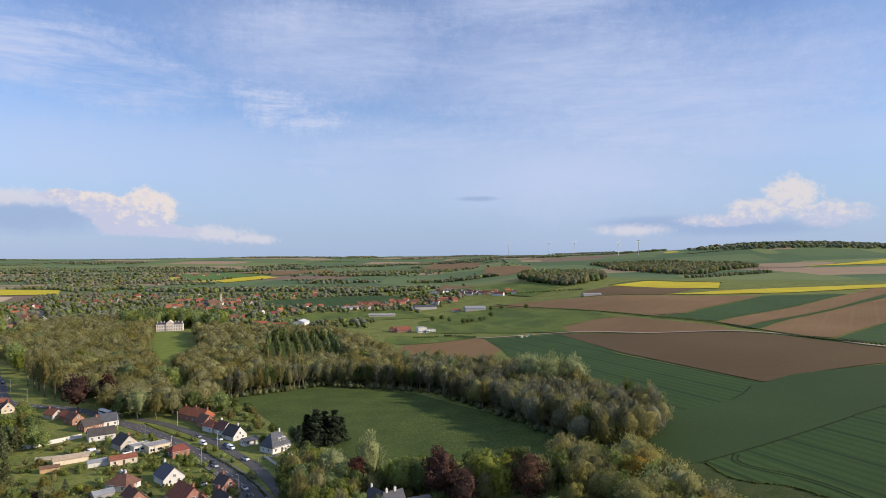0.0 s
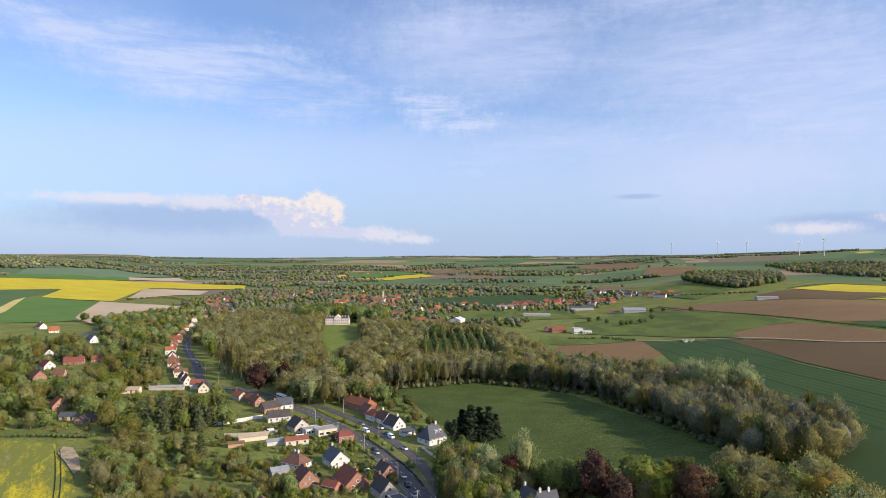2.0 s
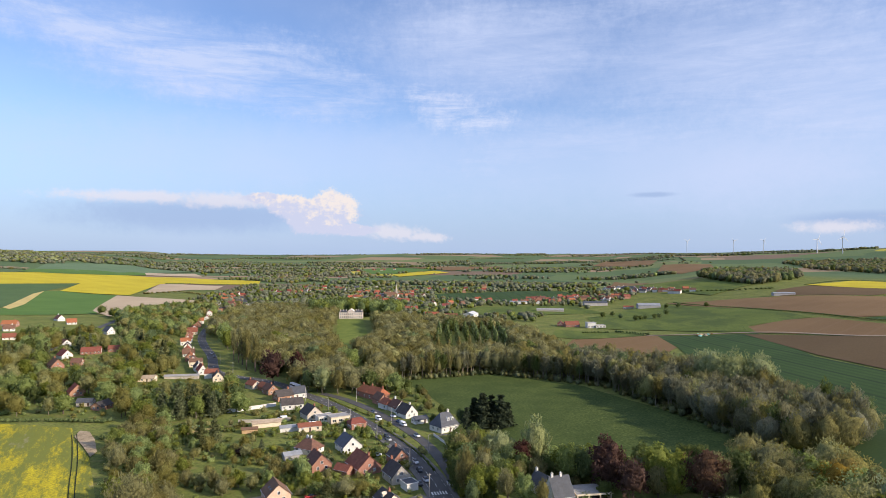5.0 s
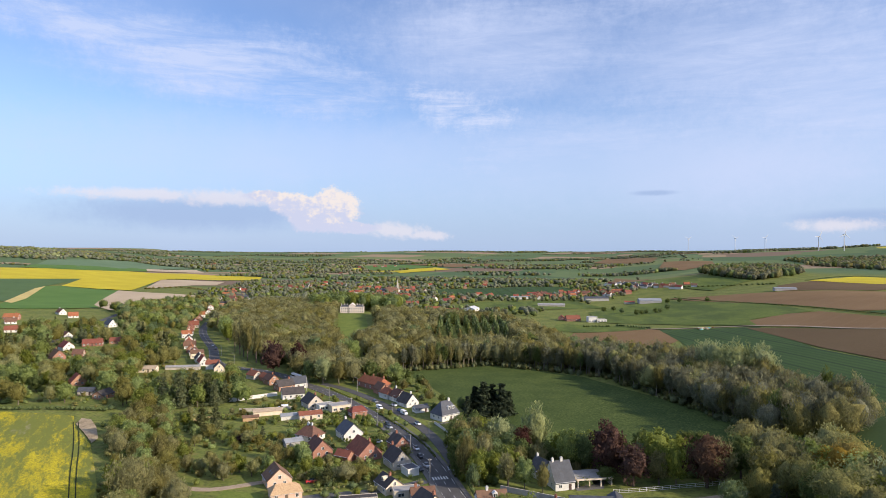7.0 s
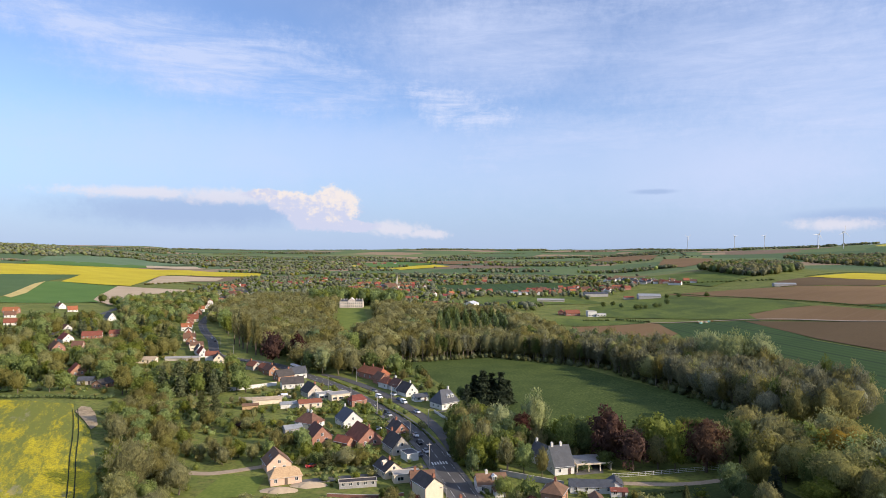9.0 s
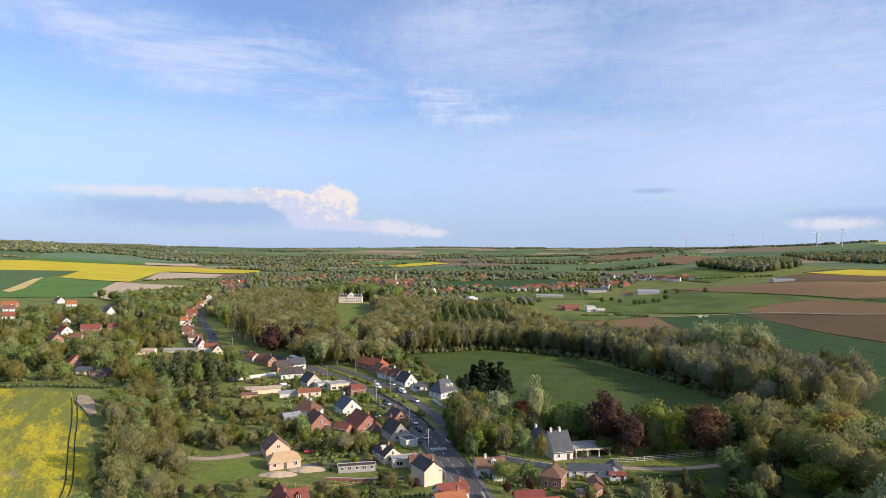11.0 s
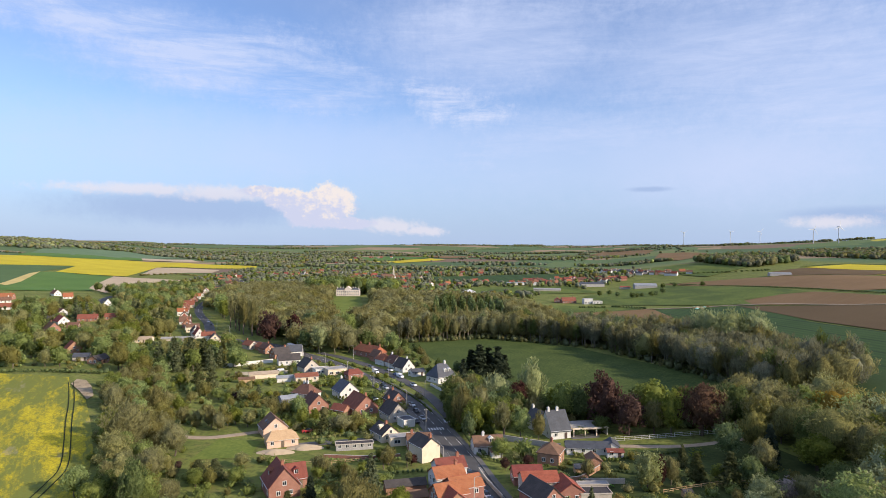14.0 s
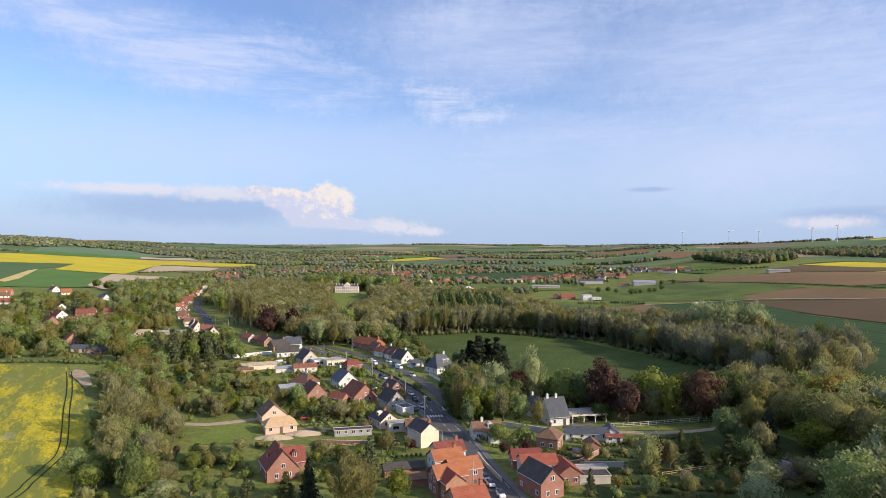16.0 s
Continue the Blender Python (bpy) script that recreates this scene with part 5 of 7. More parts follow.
    house(-31.5, 259.5, 122, 13, 11, 3.0, 8.4, "brick", "red", "large house with a sweeping red-brown roof", chimneys=(-0.42,))
    house(-38.5, 254.5, 150, 7, 5, 2.6, 4.8, "brick", "red", "lower brick red-tiled wing", chimneys=(), windows=False)
    house(-41.3, 286, 120, 11, 9.6, 3.2, 8.0, "white", "slate", "white gabled house with a slate roof", chimneys=(0.46,))
    house(-50, 261.5, 120, 10, 9.0, 3.2, 8.0, "brick", "brown", "salmon brick house with a brown roof", chimneys=(0.1,))
    house(-58, 283, 150, 10.5, 9.0, 2.8, 7.0, "white", "brown", "white house with a brown hipped roof", hip=0.8, chimneys=(0.1, -0.1))
    house(-63.5, 274, 30, 8, 5.5, 2.4, 3.6, "grey", "sheet", "grey shed with a metal sheet roof", chimneys=(), windows=False, name="shed")
    house(-69, 341, 124, 11, 9, 3.4, 8.0, "stone", "dark", "pale gabled house with a dark roof", chimneys=(-0.4,))
    house(-65, 316.5, 22, 12, 6, 3.0, 4.6, "cream", "red", "long cream outbuilding with a dark red roof", chimneys=(), name="house")
    flat_block(-53.5, 333, 30, 10, 7, 3.2, "cream", "flat-roofed cream roadside building", windows=3)
    flat_block(-61, 335, 30, 8, 6, 2.8, "white", "low white flat-roofed annexe", windows=3)
    house(-42.5, 321.5, 30, 8.5, 7, 3.4, 5.8, "brick", "red", "square red brick building with tiled roof", hip=0.5, chimneys=())
    # row beyond the street
    house(-46, 392, 130, 11, 8, 4.0, 7.6, "brick", "orange", "villa with bright orange tiled roof", chimneys=(0.3,), hip=0.5)
    house(-39, 385, 134, 15, 9, 4.0, 8.0, "brick", "orange", "long villa with an orange roof and white chimney", chimneys=(-0.4, 0.3), hip=0.4)
    house(-35.5, 373, 125, 9, 7, 3.4, 7.2, "brick", "brown", "brown-roofed gabled brick house", chimneys=())
    house(-31, 362, 130, 9, 7, 3.6, 6.6, "white", "red", "white house with a dark red hipped roof", hip=0.6, chimneys=(0.2,))
    house(-24.5, 355, 125, 9, 7.5, 3.2, 7.4, "white", "brown", "white house with a brown gabled roof", chimneys=(0.3,))
    house(-18.8, 344, 128, 10, 8.5, 2.8, 7.8, "white", "dark", "white gabled house with a dark steep roof", chimneys=(-0.3,))
    house(-11.5, 331, 30, 8, 5, 2.6, 4.2, "white", "slate", "low white annexe with a slate roof", chimneys=())
    house(1.0, 318, 40, 12, 10, 3.6, 10.0, "white", "slate", "white villa with a tall slate hipped roof", hip=0.62, chimneys=(0.2,), dormers=((0, -1), (2.5, -1)))
    house(7.0, 290, 120, 7, 5.5, 3.2, 6.0, "white", "dark", "small white house with a dark roof among trees", chimneys=(0.2, -0.2))
    house(22, 289, 20, 5, 4, 2.4, 3.8, "brick", "orange", "garden shed with an orange roof", chimneys=(), windows=False, name="shed")
    # cluster at the bend
    house(-94, 382, 40, 11, 8, 3.4, 7.0, "brick", "dark", "brick house with a dark roof and tall chimney", chimneys=(0.3,))
    house(-88, 388, 30, 12, 8, 3.6, 7.6, "white", "slate", "white house with a slate roof at the bend", chimneys=())
    house(-84, 361, 22, 13, 8, 3.4, 6.8, "white", "dark", "white-walled workshop with a dark roof", chimneys=())
    house(-106, 398, 130, 10, 7, 3.6, 7.0, "brick", "brown", "brown-roofed brick house by the road", chimneys=(-0.2,))
    house(-112, 408, 130, 9, 6, 3.0, 5.6, "brick", "orange", "small house with an orange roof", chimneys=())
    house(-121, 414, 140, 9, 7, 3.2, 6.0, "stone", "red", "stone house with a red roof", chimneys=(0.4,))
    house(-88, 324, 22, 15, 5, 2.6, 3.8, "cream", "tan", "long cream barn with a pale tan roof", chimneys=(), windows=False, name="shed")
    house(-93, 313, 18, 8, 4, 2.2, 3.0, "wood", "brown", "brown timber garden shed", chimneys=(), windows=False, name="shed")
    house(-75, 316, 20, 9, 4.5, 2.4, 3.4, "white", "sheet", "white shed with a pale sheet roof", chimneys=(), windows=False, name="shed")


village_near()


def street_west():
    """Houses along the street beyond the bend, gable to gable."""
    r = random.Random(11)
    for k, (x, y) in enumerate(((-152, 438), (-160, 448), (-172, 462), (-179, 474), (-187, 490), (-194, 503), (-201, 515), (-210, 535), (-217, 549), (-226, 573), (-238, 598), (-243, 618), (-254, 648), (-262, 676), (-272, 706), (-281, 742), (-293, 780), (-300, 822), (-318, 880), (-322, 940), (-345, 1000), (-300, 990), (-335, 1060))):
        turn = 112 + r.uniform(-8, 8) + (90 if k % 3 == 1 else 0)
        wall, roof = r.choice(("brick", "white", "white", "cream")), r.choice(("orange", "red", "brown", "dark"))
        house(x, y, turn, r.uniform(9, 12), r.uniform(6.5, 8), r.uniform(3.2, 4.8), r.uniform(7, 8.4), wall, roof, {"brick": "red brick", "white": "white rendered", "cream": "cream rendered"}[wall] + " village house beside the street", chimneys=(r.choice((-0.4, 0.3)),))
    house(-196, 428, 8, 13, 8, 2.8, 4.6, "cream", "tan", "cream bungalow with a pale tan roof", chimneys=())
    house(-178, 442, 10, 24, 5, 2.4, 3.4, "stone", "flat", "long low pale workshop with a grey roof", chimneys=(), windows=False, name="shed")


street_west()


def hamlet():
    house(-280, 468, 135, 13, 9, 3.0, 8.0, "brick", "brown", "pinkish brick house with a big brown roof", chimneys=(0.2,))
    house(-270, 478, 10, 8, 7, 3.0, 6.4, "brick", "brown", "brick wing with a brown roof", chimneys=())
    house(-298, 510, 140, 12, 9, 3.4, 8.0, "white", "red", "white house with a red-edged roof", chimneys=(0.2,))
    house(-289, 532, 20, 16, 8, 3.0, 6.6, "brick", "red", "long red-roofed brick house", chimneys=(0.3,))
    house(-277, 545, 20, 9, 8, 3.0, 6.0, "brick", "red", "red-roofed brick house wing", chimneys=())
    house(-336, 575, 140, 10, 8, 3.2, 7.0, "white", "brown", "white gabled house in gardens", chimneys=())
    house(-341, 660, 145, 11, 10, 3.4, 9.0, "white", "slate", "white gabled house with a steep roof", chimneys=())
    house(-454, 765, 145, 11, 9, 3.4, 8.0, "white", "brown", "white gabled house at the field edge", chimneys=(0.3,))
    house(-424, 738, 35, 11, 8, 3.0, 7.6, "white", "orange", "white house with an orange roof", chimneys=())
    house(-215, 380, 130, 9, 9, 2.8, 7.8, "brick", "orange", "pink brick gabled house in gardens", chimneys=())
    house(-196, 356, 10, 9, 6, 2.6, 4.6, "stone", "slate", "low stone house with a slate roof", chimneys=())
    house(-184, 350, 80, 10, 7, 2.6, 5.2, "brick", "dark", "dark-roofed barn beside the hedge", chimneys=(), name="shed")
    house(-402, 600, 30, 12, 8, 3.0, 7.0, "white", "red", "white house with a red roof", chimneys=())
    house(-462, 690, 10, 16, 9, 3.4, 7.4, "brick", "orange", "long low brick house with an orange roof", chimneys=(0.3,))
    house(-440, 655, 40, 11, 8, 3.0, 7.0, "white", "brown", "white house in the trees", chimneys=(0.3,))


hamlet()


# ---- garden trees and hedges ----
def free(x, y, pad=1.0, height=0.0):
    """Whether no house or street stands there, nor a house right behind a tree of that height."""
    for a, b, r in BUILT:
        if (x - a) ** 2 + (y - b) ** 2 < (r + pad) ** 2:
            return False
        if height > 3:  # the gardens stay open south of each house
            d = math.hypot(a, b)
            ahead, side = ((a - x) * a + (b - y) * b) / d, abs((a - x) * b - (b - y) * a) / d
            if 0 < ahead < 5 + (height - 2.5) * d / 85 and side < r * 0.9 + 0.1 * height:
                return False
    return all((x - a) ** 2 + (y - b) ** 2 > (4.6 + pad) ** 2 for a, b in MAIN) and all((x - a) ** 2 + (y - b) ** 2 > (3.4 + pad) ** 2 for a, b in SERVICE)


def named_trees():
    def p(kind, x, y, h, wide=1.0):
        plant(kind, x, y, h, wide)
    # dark group and pale willows at the meadow's near edge
    for x, y, h in ((12, 319, 11), (16, 323, 15), (20, 320, 18), (24.5, 324, 16), (29, 321, 17), (33, 325, 12), (22, 328, 14)):
        p("fir", x, y, h, 1.45)
    for kind, x, y, h, wide in (("willow", 22.9, 263.1, 17, 0.83),
                                ("willow", 37.9, 263.4, 21, 0.67), ("willow", 20.0, 268.0, 14, 0.64), ("copper_beech", 31.5, 256.6, 14, 0.72), ("copper_beech", 59.9, 233.9, 22, 0.68), ("copper_beech", 66.4, 225.5, 16, 0.79), ("broadleaf", 28.4, 224.4, 12, 0.66), ("budding", 34.2, 221.0, 11, 0.51), ("tall_budding", 22.6, 224.3, 13, 1.11), ("broadleaf", 46.7, 241.1, 17, 0.64), ("oak", 52.5, 242.6, 16, 0.77), ("broadleaf", 80.4, 223.1, 16, 0.60), ("budding", 75.6, 226.3, 13, 0.86), ("broadleaf", 78.1, 233.7, 18, 0.87), ("oak", 76.7, 239.8, 14, 0.74), ("oak", 5.4, 236.7, 14, 0.64), ("budding", 8.9, 231.4, 19, 0.50), ("oak", 7.1, 256.3, 13, 0.75), ("broadleaf", 12.7, 227.0, 14, 0.64), ("oak", 10.6, 224.2, 10, 0.64), ("budding", 16.0, 240.9, 15, 0.66), ("oak", 14.1, 253.7, 14, 0.76), ("broadleaf", 18.6, 231.5, 11, 0.67), ("oak", 20.1, 245.0, 12, 0.81), ("spruce", 11.1, 267.9, 14, 0.90), ("brown_beech", 90.1, 221.0, 20, 0.90), ("budding", 94.6, 219.9, 18, 0.68), ("olive", 105.4, 211.7, 17, 0.85), ("oak", 104.5, 227.2, 17, 0.75), ("broadleaf", 122.8, 213.2, 17, 0.90), ("golden", 115.3, 195.4, 12, 0.91), ("golden", 124.5, 183.4, 13, 0.97), ("broadleaf", 106.2, 181.0, 11, 1.37), ("spruce", 72.1, 180.2, 8, 1.43), ("spruce", 78.8, 174.2, 10, 1.48), ("fir", 97.0, 188.9, 12, 1.03), ("white_poplar", 81.8, 160.9, 8, 1.30), ("white_poplar", 74.2, 146.9, 9, 1.20), ("budding", 91.5, 158.9, 8, 1.43), ("blossom", 88.5, 161.9, 6, 1.45), ("white_poplar", 56.2, 174.1, 12, 0.8), ("copper_beech", 60.9, 177.1, 9, 0.49), ("budding", 63.9, 177.6, 9, 0.55), ("olive", 104.9, 156.5, 12, 0.98), ("oak", 101.2, 161.4, 10, 1.08), ("broadleaf", 44.6, 247.9, 14, 0.62), ("oak", 59.6, 247.3, 11, 0.98), ("oak", 67.3, 243.8, 13, 0.84), ("dark_bush", 48.8, 227.1, 4, 1.32), ("broadleaf", 19.8, 203.2, 7, 1.01), ("copper_beech", 19.9, 192.3, 4, 0.91), ("copper_beech", 27.0, 195.0, 4, 1.07), ("bush", 27.3, 206.2, 6, 0.85), ("oak", 57.2, 228.8, 7, 1.06), ("spruce", 72.2, 191.4, 7, 1.12)):
        p(kind, x, y, h, wide * 1.18)
    for x, y, h, k in ((6.5, 245, 13, "oak"), (10, 250, 15, "oak"), (16, 249, 14, "budding"), (9, 239, 12, "oak"), (21, 239, 12, "oak"), (25, 251, 13, "oak"), (17, 234, 11, "broadleaf"), (30, 246, 12, "oak"), (5, 256, 14, "oak"), (8, 265, 15, "budding"), (12, 270, 14, "budding"), (5, 276, 12, "oak"), (16, 280, 12, "broadleaf"), (20, 264, 12, "budding"), (14, 292, 11, "oak"), (8, 302, 8, "dark_bush"), (-4, 324, 7, "oak"), (9, 330, 8, "oak")):
        p(k, x, y, h, 0.9)
    # tall trees by the bend
    p("copper_beech", -112, 428, 24, 0.85), p("copper_beech", -98, 440, 21, 0.85), p("broadleaf", -197, 588, 24, 0.8), p("broadleaf", -205, 606, 23, 0.8), p("broadleaf", -190, 572, 20, 0.75), p("broadleaf", -212, 628, 20, 0.9), p("white_poplar", -74, 399, 18, 1.0), p("budding", -64, 397, 16), p("oak", -84, 404, 14), p("broadleaf", -29, 396, 15, 0.9)
    p("budding", -56, 400, 17, 0.9), p("oak", -45, 404, 15), p("oak", -22, 402, 9), p("oak", -14, 392, 8), p("broadleaf", -66, 470, 18), p("broadleaf", -150, 580, 18), p("broadleaf", -75, 490, 17), p("broadleaf", -140, 560, 17)
    # dark row among the west gardens
    for x, y, h in ((-147, 340, 15), (-141, 344, 17), (-136, 336, 16), (-131, 342, 18), (-126, 346, 17), (-121, 342, 14), (-118, 350, 12), (-152, 346, 14), (-108, 290, 14), (-104, 296, 13)):
        p("spruce", x, y, h, 1.25)
    p("broadleaf", -112, 352, 12, 1.1), p("broadleaf", -106, 348, 10, 1.1), p("broadleaf", -128, 354, 11)
    # paddock and gardens east of the street
    p("budding", 43, 185, 6), p("spruce", 38, 160, 7, 1.0), p("golden", 46, 164, 4), p("oak", 52, 158, 6), p("blossom", 96, 224, 6, 1.0), p("olive", 62, 158, 6, 1.1), p("oak", 84, 172, 9, 1.0), p("budding", 92, 182, 11, 0.9), p("oak", 88, 196, 12, 0.9), p("olive", 98, 200, 14, 0.9)
    # west gardens
    for kind, x, y, h, wide in (("broadleaf", -85.5, 161.1, 8, 1.31), ("budding", -97.5, 204.1, 18, 1.13), ("olive", -95.5, 191.7, 12, 1.28), ("spruce", -67.7, 183.1, 6, 2.54), ("spruce", -63.4, 184.2, 6, 2.42), ("budding", -70.5, 168.5, 6, 1.79), ("poplar", -60.5, 159.5, 7, 2.68), ("white_poplar", -65.8, 157.5, 5, 2.18), ("budding", -82.7, 203.5, 12, 1.03), ("spruce", -45.8, 156.2, 6, 1.62), ("spruce", -36.1, 155.6, 8, 1.43), ("fir", -30.7, 156.3, 11, 1.05), ("budding", -19.5, 151.4, 14, 1.15), ("spruce", -17.7, 171.3, 12, 1.15), ("broadleaf", -9.6, 159.2, 8, 1.09), ("tall_budding", -26.3, 182.1, 6, 1.09), ("tall_budding", -16.2, 193.0, 6, 1.56), ("tall_budding", -9.4, 194.7, 5, 1.44), ("broadleaf", -54.4, 252.7, 8, 1.23), ("spruce", -40.6, 228.6, 7, 1.88), ("budding", -35.0, 230.9, 7, 1.84), ("olive", -29.0, 234.0, 6, 1.43), ("budding", -78.5, 231.8, 7, 1.07), ("broadleaf", -73.0, 162.4, 10, 1.08), ("oak", -74.4, 158.6, 15, 0.58), ("golden", -39.5, 186.8, 2, 1.11), ("olive", -58.8, 194.2, 5, 1.49), ("copper_beech", -76.5, 191.1, 3, 0.99), ("broadleaf", -34.2, 184.4, 4, 1.36), ("olive", -29.8, 186.9, 4, 1.28), ("tall_budding", -82.5, 235.6, 9, 1.23), ("copper_beech", -86.7, 276.8, 4, 2.06), ("golden", -79.6, 274.8, 4, 1.30), ("spruce", -78.3, 281.3, 6, 1.54), ("olive", -104.6, 229.5, 10, 1.18), ("budding", -106.8, 246.0, 13, 0.84)):
        p(kind, x, y, h, wide)
    for x, y, h, k in ((-46, 232, 5, "dark_bush"), (-33, 238, 5, "bush"), (-27, 240, 5, "bush"), (-50, 238, 7, "broadleaf"), (-8, 196, 4, "copper_beech"), (-52, 247, 8, "broadleaf"), (-60, 250, 7, "budding"), (-88, 172, 10, "tall_budding"), (-94, 168, 9, "broadleaf"), (-84, 165, 9, "oak")):
        p(k, x, y, h, 1.0)


named_trees()


def gardens():
    """Trees and bushes that fill the gardens, fewer where lawns are."""
    r = random.Random(21)
    lawns = [[(-75, 222), (-60, 219), (-59, 203), (-77, 200)], [(-66, 300), (-112, 312), (-116, 296), (-76, 285)], [(-52, 205), (-20, 210), (-16, 190), (-48, 186)], [(-95, 345), (-115, 340), (-118, 322), (-92, 330)], [(-102, 268), (-72, 263), (-70, 250), (-99, 253)], [(-126, 276), (-108, 274), (-108, 264), (-122, 264)], [(-84, 232), (-58, 228), (-56, 196), (-80, 192)]]
    zones = (
        ([(-152, 300), (-137, 266), (-115, 228), (-98, 195), (-88, 166), (-72, 160), (-84, 205), (-104, 250), (-121, 290), (-138, 320)], 5.0, 6, 11, ("olive", "budding", "olive", "broadleaf", "budding"), ("brown_bush", "dark_bush")),
        ([(-130, 290), (-106, 250), (-82, 225), (-56, 240), (-56, 262), (-70, 285), (-110, 312), (-130, 325)], 6.6, 3.5, 8, ("olive", "budding", "olive", "broadleaf"), ("bush", "brown_bush", "dark_bush", "bush")),
        ([(-92, 198), (-62, 198), (-48, 180), (-30, 150), (-84, 150)], 7.4, 3, 6, ("olive", "broadleaf", "broadleaf", "olive"), ("bush", "brown_bush", "bush")),
        ([(-48, 236), (-28, 226), (-18, 234), (-26, 250), (-46, 256)], 5.0, 3, 6, ("budding", "broadleaf"), ("bush", "brown_bush", "dark_bush")),
        ([(-38, 208), (-12, 208), (-12, 176), (-22, 158), (-46, 182)], 6.0, 3, 7, ("broadleaf", "budding", "oak"), ("bush", "bush", "dark_bush")),
        ([(-195, 330), (-140, 320), (-112, 360), (-140, 425), (-190, 470), (-330, 420), (-300, 330)], 7.8, 8, 15, ("broadleaf", "olive", "oak", "olive", "broadleaf"), ("bush", "dark_bush")),
        ([(-330, 420), (-200, 470), (-225, 560), (-300, 640), (-400, 640), (-470, 560)], 8.6, 8, 16, ("broadleaf", "oak", "olive", "olive", "spruce"), ("bush", "dark_bush")),
        ([(18, 236), (60, 242), (100, 236), (108, 262), (70, 268), (20, 262)], 6.4, 8, 12, ("oak", "broadleaf", "budding", "oak"), ("dark_bush", "bush")),
        ([(40, 195), (100, 205), (94, 150), (50, 140), (40, 165)], 13.0, 3, 7, ("budding", "broadleaf"), ("brown_bush", "dark_bush", "bush")),
        ([(-70, 345), (-40, 310), (-14, 300), (-22, 318), (-50, 360)], 6.0, 2.5, 5, ("broadleaf",), ("bush", "dark_bush", "bush")),
        ([(-60, 300), (-36, 296), (-26, 312), (-50, 330)], 5.0, 2.5, 5, ("broadleaf",), ("bush", "brown_bush", "dark_bush")),
        ([(-56, 412), (-34, 400), (-10, 350), (8, 335), (4, 350), (-14, 400), (-30, 428)], 7.0, 3, 8, ("broadleaf", "oak", "budding"), ("bush", "dark_bush")),
        ([(-112, 330), (-90, 300), (-60, 300), (-66, 330), (-100, 350)], 9.0, 2.5, 6, ("broadleaf", "budding"), ("bush", "brown_bush")),
    )
    rest = []
    for outline, gap in (([(-158, 300), (-110, 205), (-84, 150), (-20, 150), (-10, 205), (-16, 236), (-60, 300), (-130, 330)], 5.2), ([(-330, 330), (-140, 320), (-110, 360), (-200, 470), (-230, 560), (-400, 640), (-480, 560)], 9.0), ([(18, 202), (100, 206), (98, 150), (38, 145)], 5.2), ([(-70, 345), (-60, 300), (-30, 290), (-12, 300), (-50, 370)], 5.0)):
        rest += [p for p in scatter(r, outline, gap) if free(*p, 0.3) and not any(inside(*p, l) for l in lawns) and r.random() < 0.48]
    rest += [p for p in scatter(r, [(-125, 300), (-62, 228), (-10, 222), (0, 240), (-6, 280), (-60, 368), (-112, 348)], 4.0) if free(*p, 0.2) and not any(inside(*p, l) for l in lawns) and r.random() < 0.42]
    for outline, gap, low, high, trees, bushes in zones:
        for x, y in scatter(r, outline, gap):
            tall = r.random() < 0.55
            size = r.uniform(low, high)
            if not free(x, y, 1.2 if tall else 0.6, size if tall else 0.0) or any(inside(x, y, l) for l in lawns) and r.random() < 0.9:
                continue
            if tall:
                plant(r.choice(trees), x, y, size, r.uniform(0.85, 1.2))
            elif y < 236:
                plant(r.choice(bushes), x, y, r.uniform(1.6, 3.4), r.uniform(0.8, 1.15))
            else:
                rest.append((x, y))
    wood("shrubbery", rest, (("bush", "green", 0.35, 1.2, 0.0), ("bush", "olive", 0.35, 2.4, 0.3), ("bush", "dark", 0.18, 1.2, 0.0), ("bush", "twig", 0.12, 2.4, 0.3)), 1.6, 3.6, "mixed garden shrubs between the houses", 90, 0.08, 41, 1.0, False, 1)


gardens()


def hedge(points, height, width, kind, label, seed):
    """A clipped or wild hedge along a line, as one thing."""
    rng = np.random.default_rng(seed)
    line = curve_points(points, max(1.2, width * 0.8))
    clumps = []
    for x, y in line:
        v, f = lump(rng, 1, 0, width * 0.62 * rng.uniform(0.85, 1.2), height * 0.55 * rng.uniform(0.85, 1.2), 10)
        clumps.append((v + np.array([x + rng.normal() * 0.1 * width, y, land(x, y) + height * 0.42]), f))
    solid = merged(clumps)
    me = card_mesh("hedge", sprays(rng, solid, 0, len(line) * 14, 0.10 + 0.06 * width, 1.4, 0.1, 0.15 * width), [LEAF[kind]], None, None, solid)
    return tagged(new("hedge", me), label, "hedge")


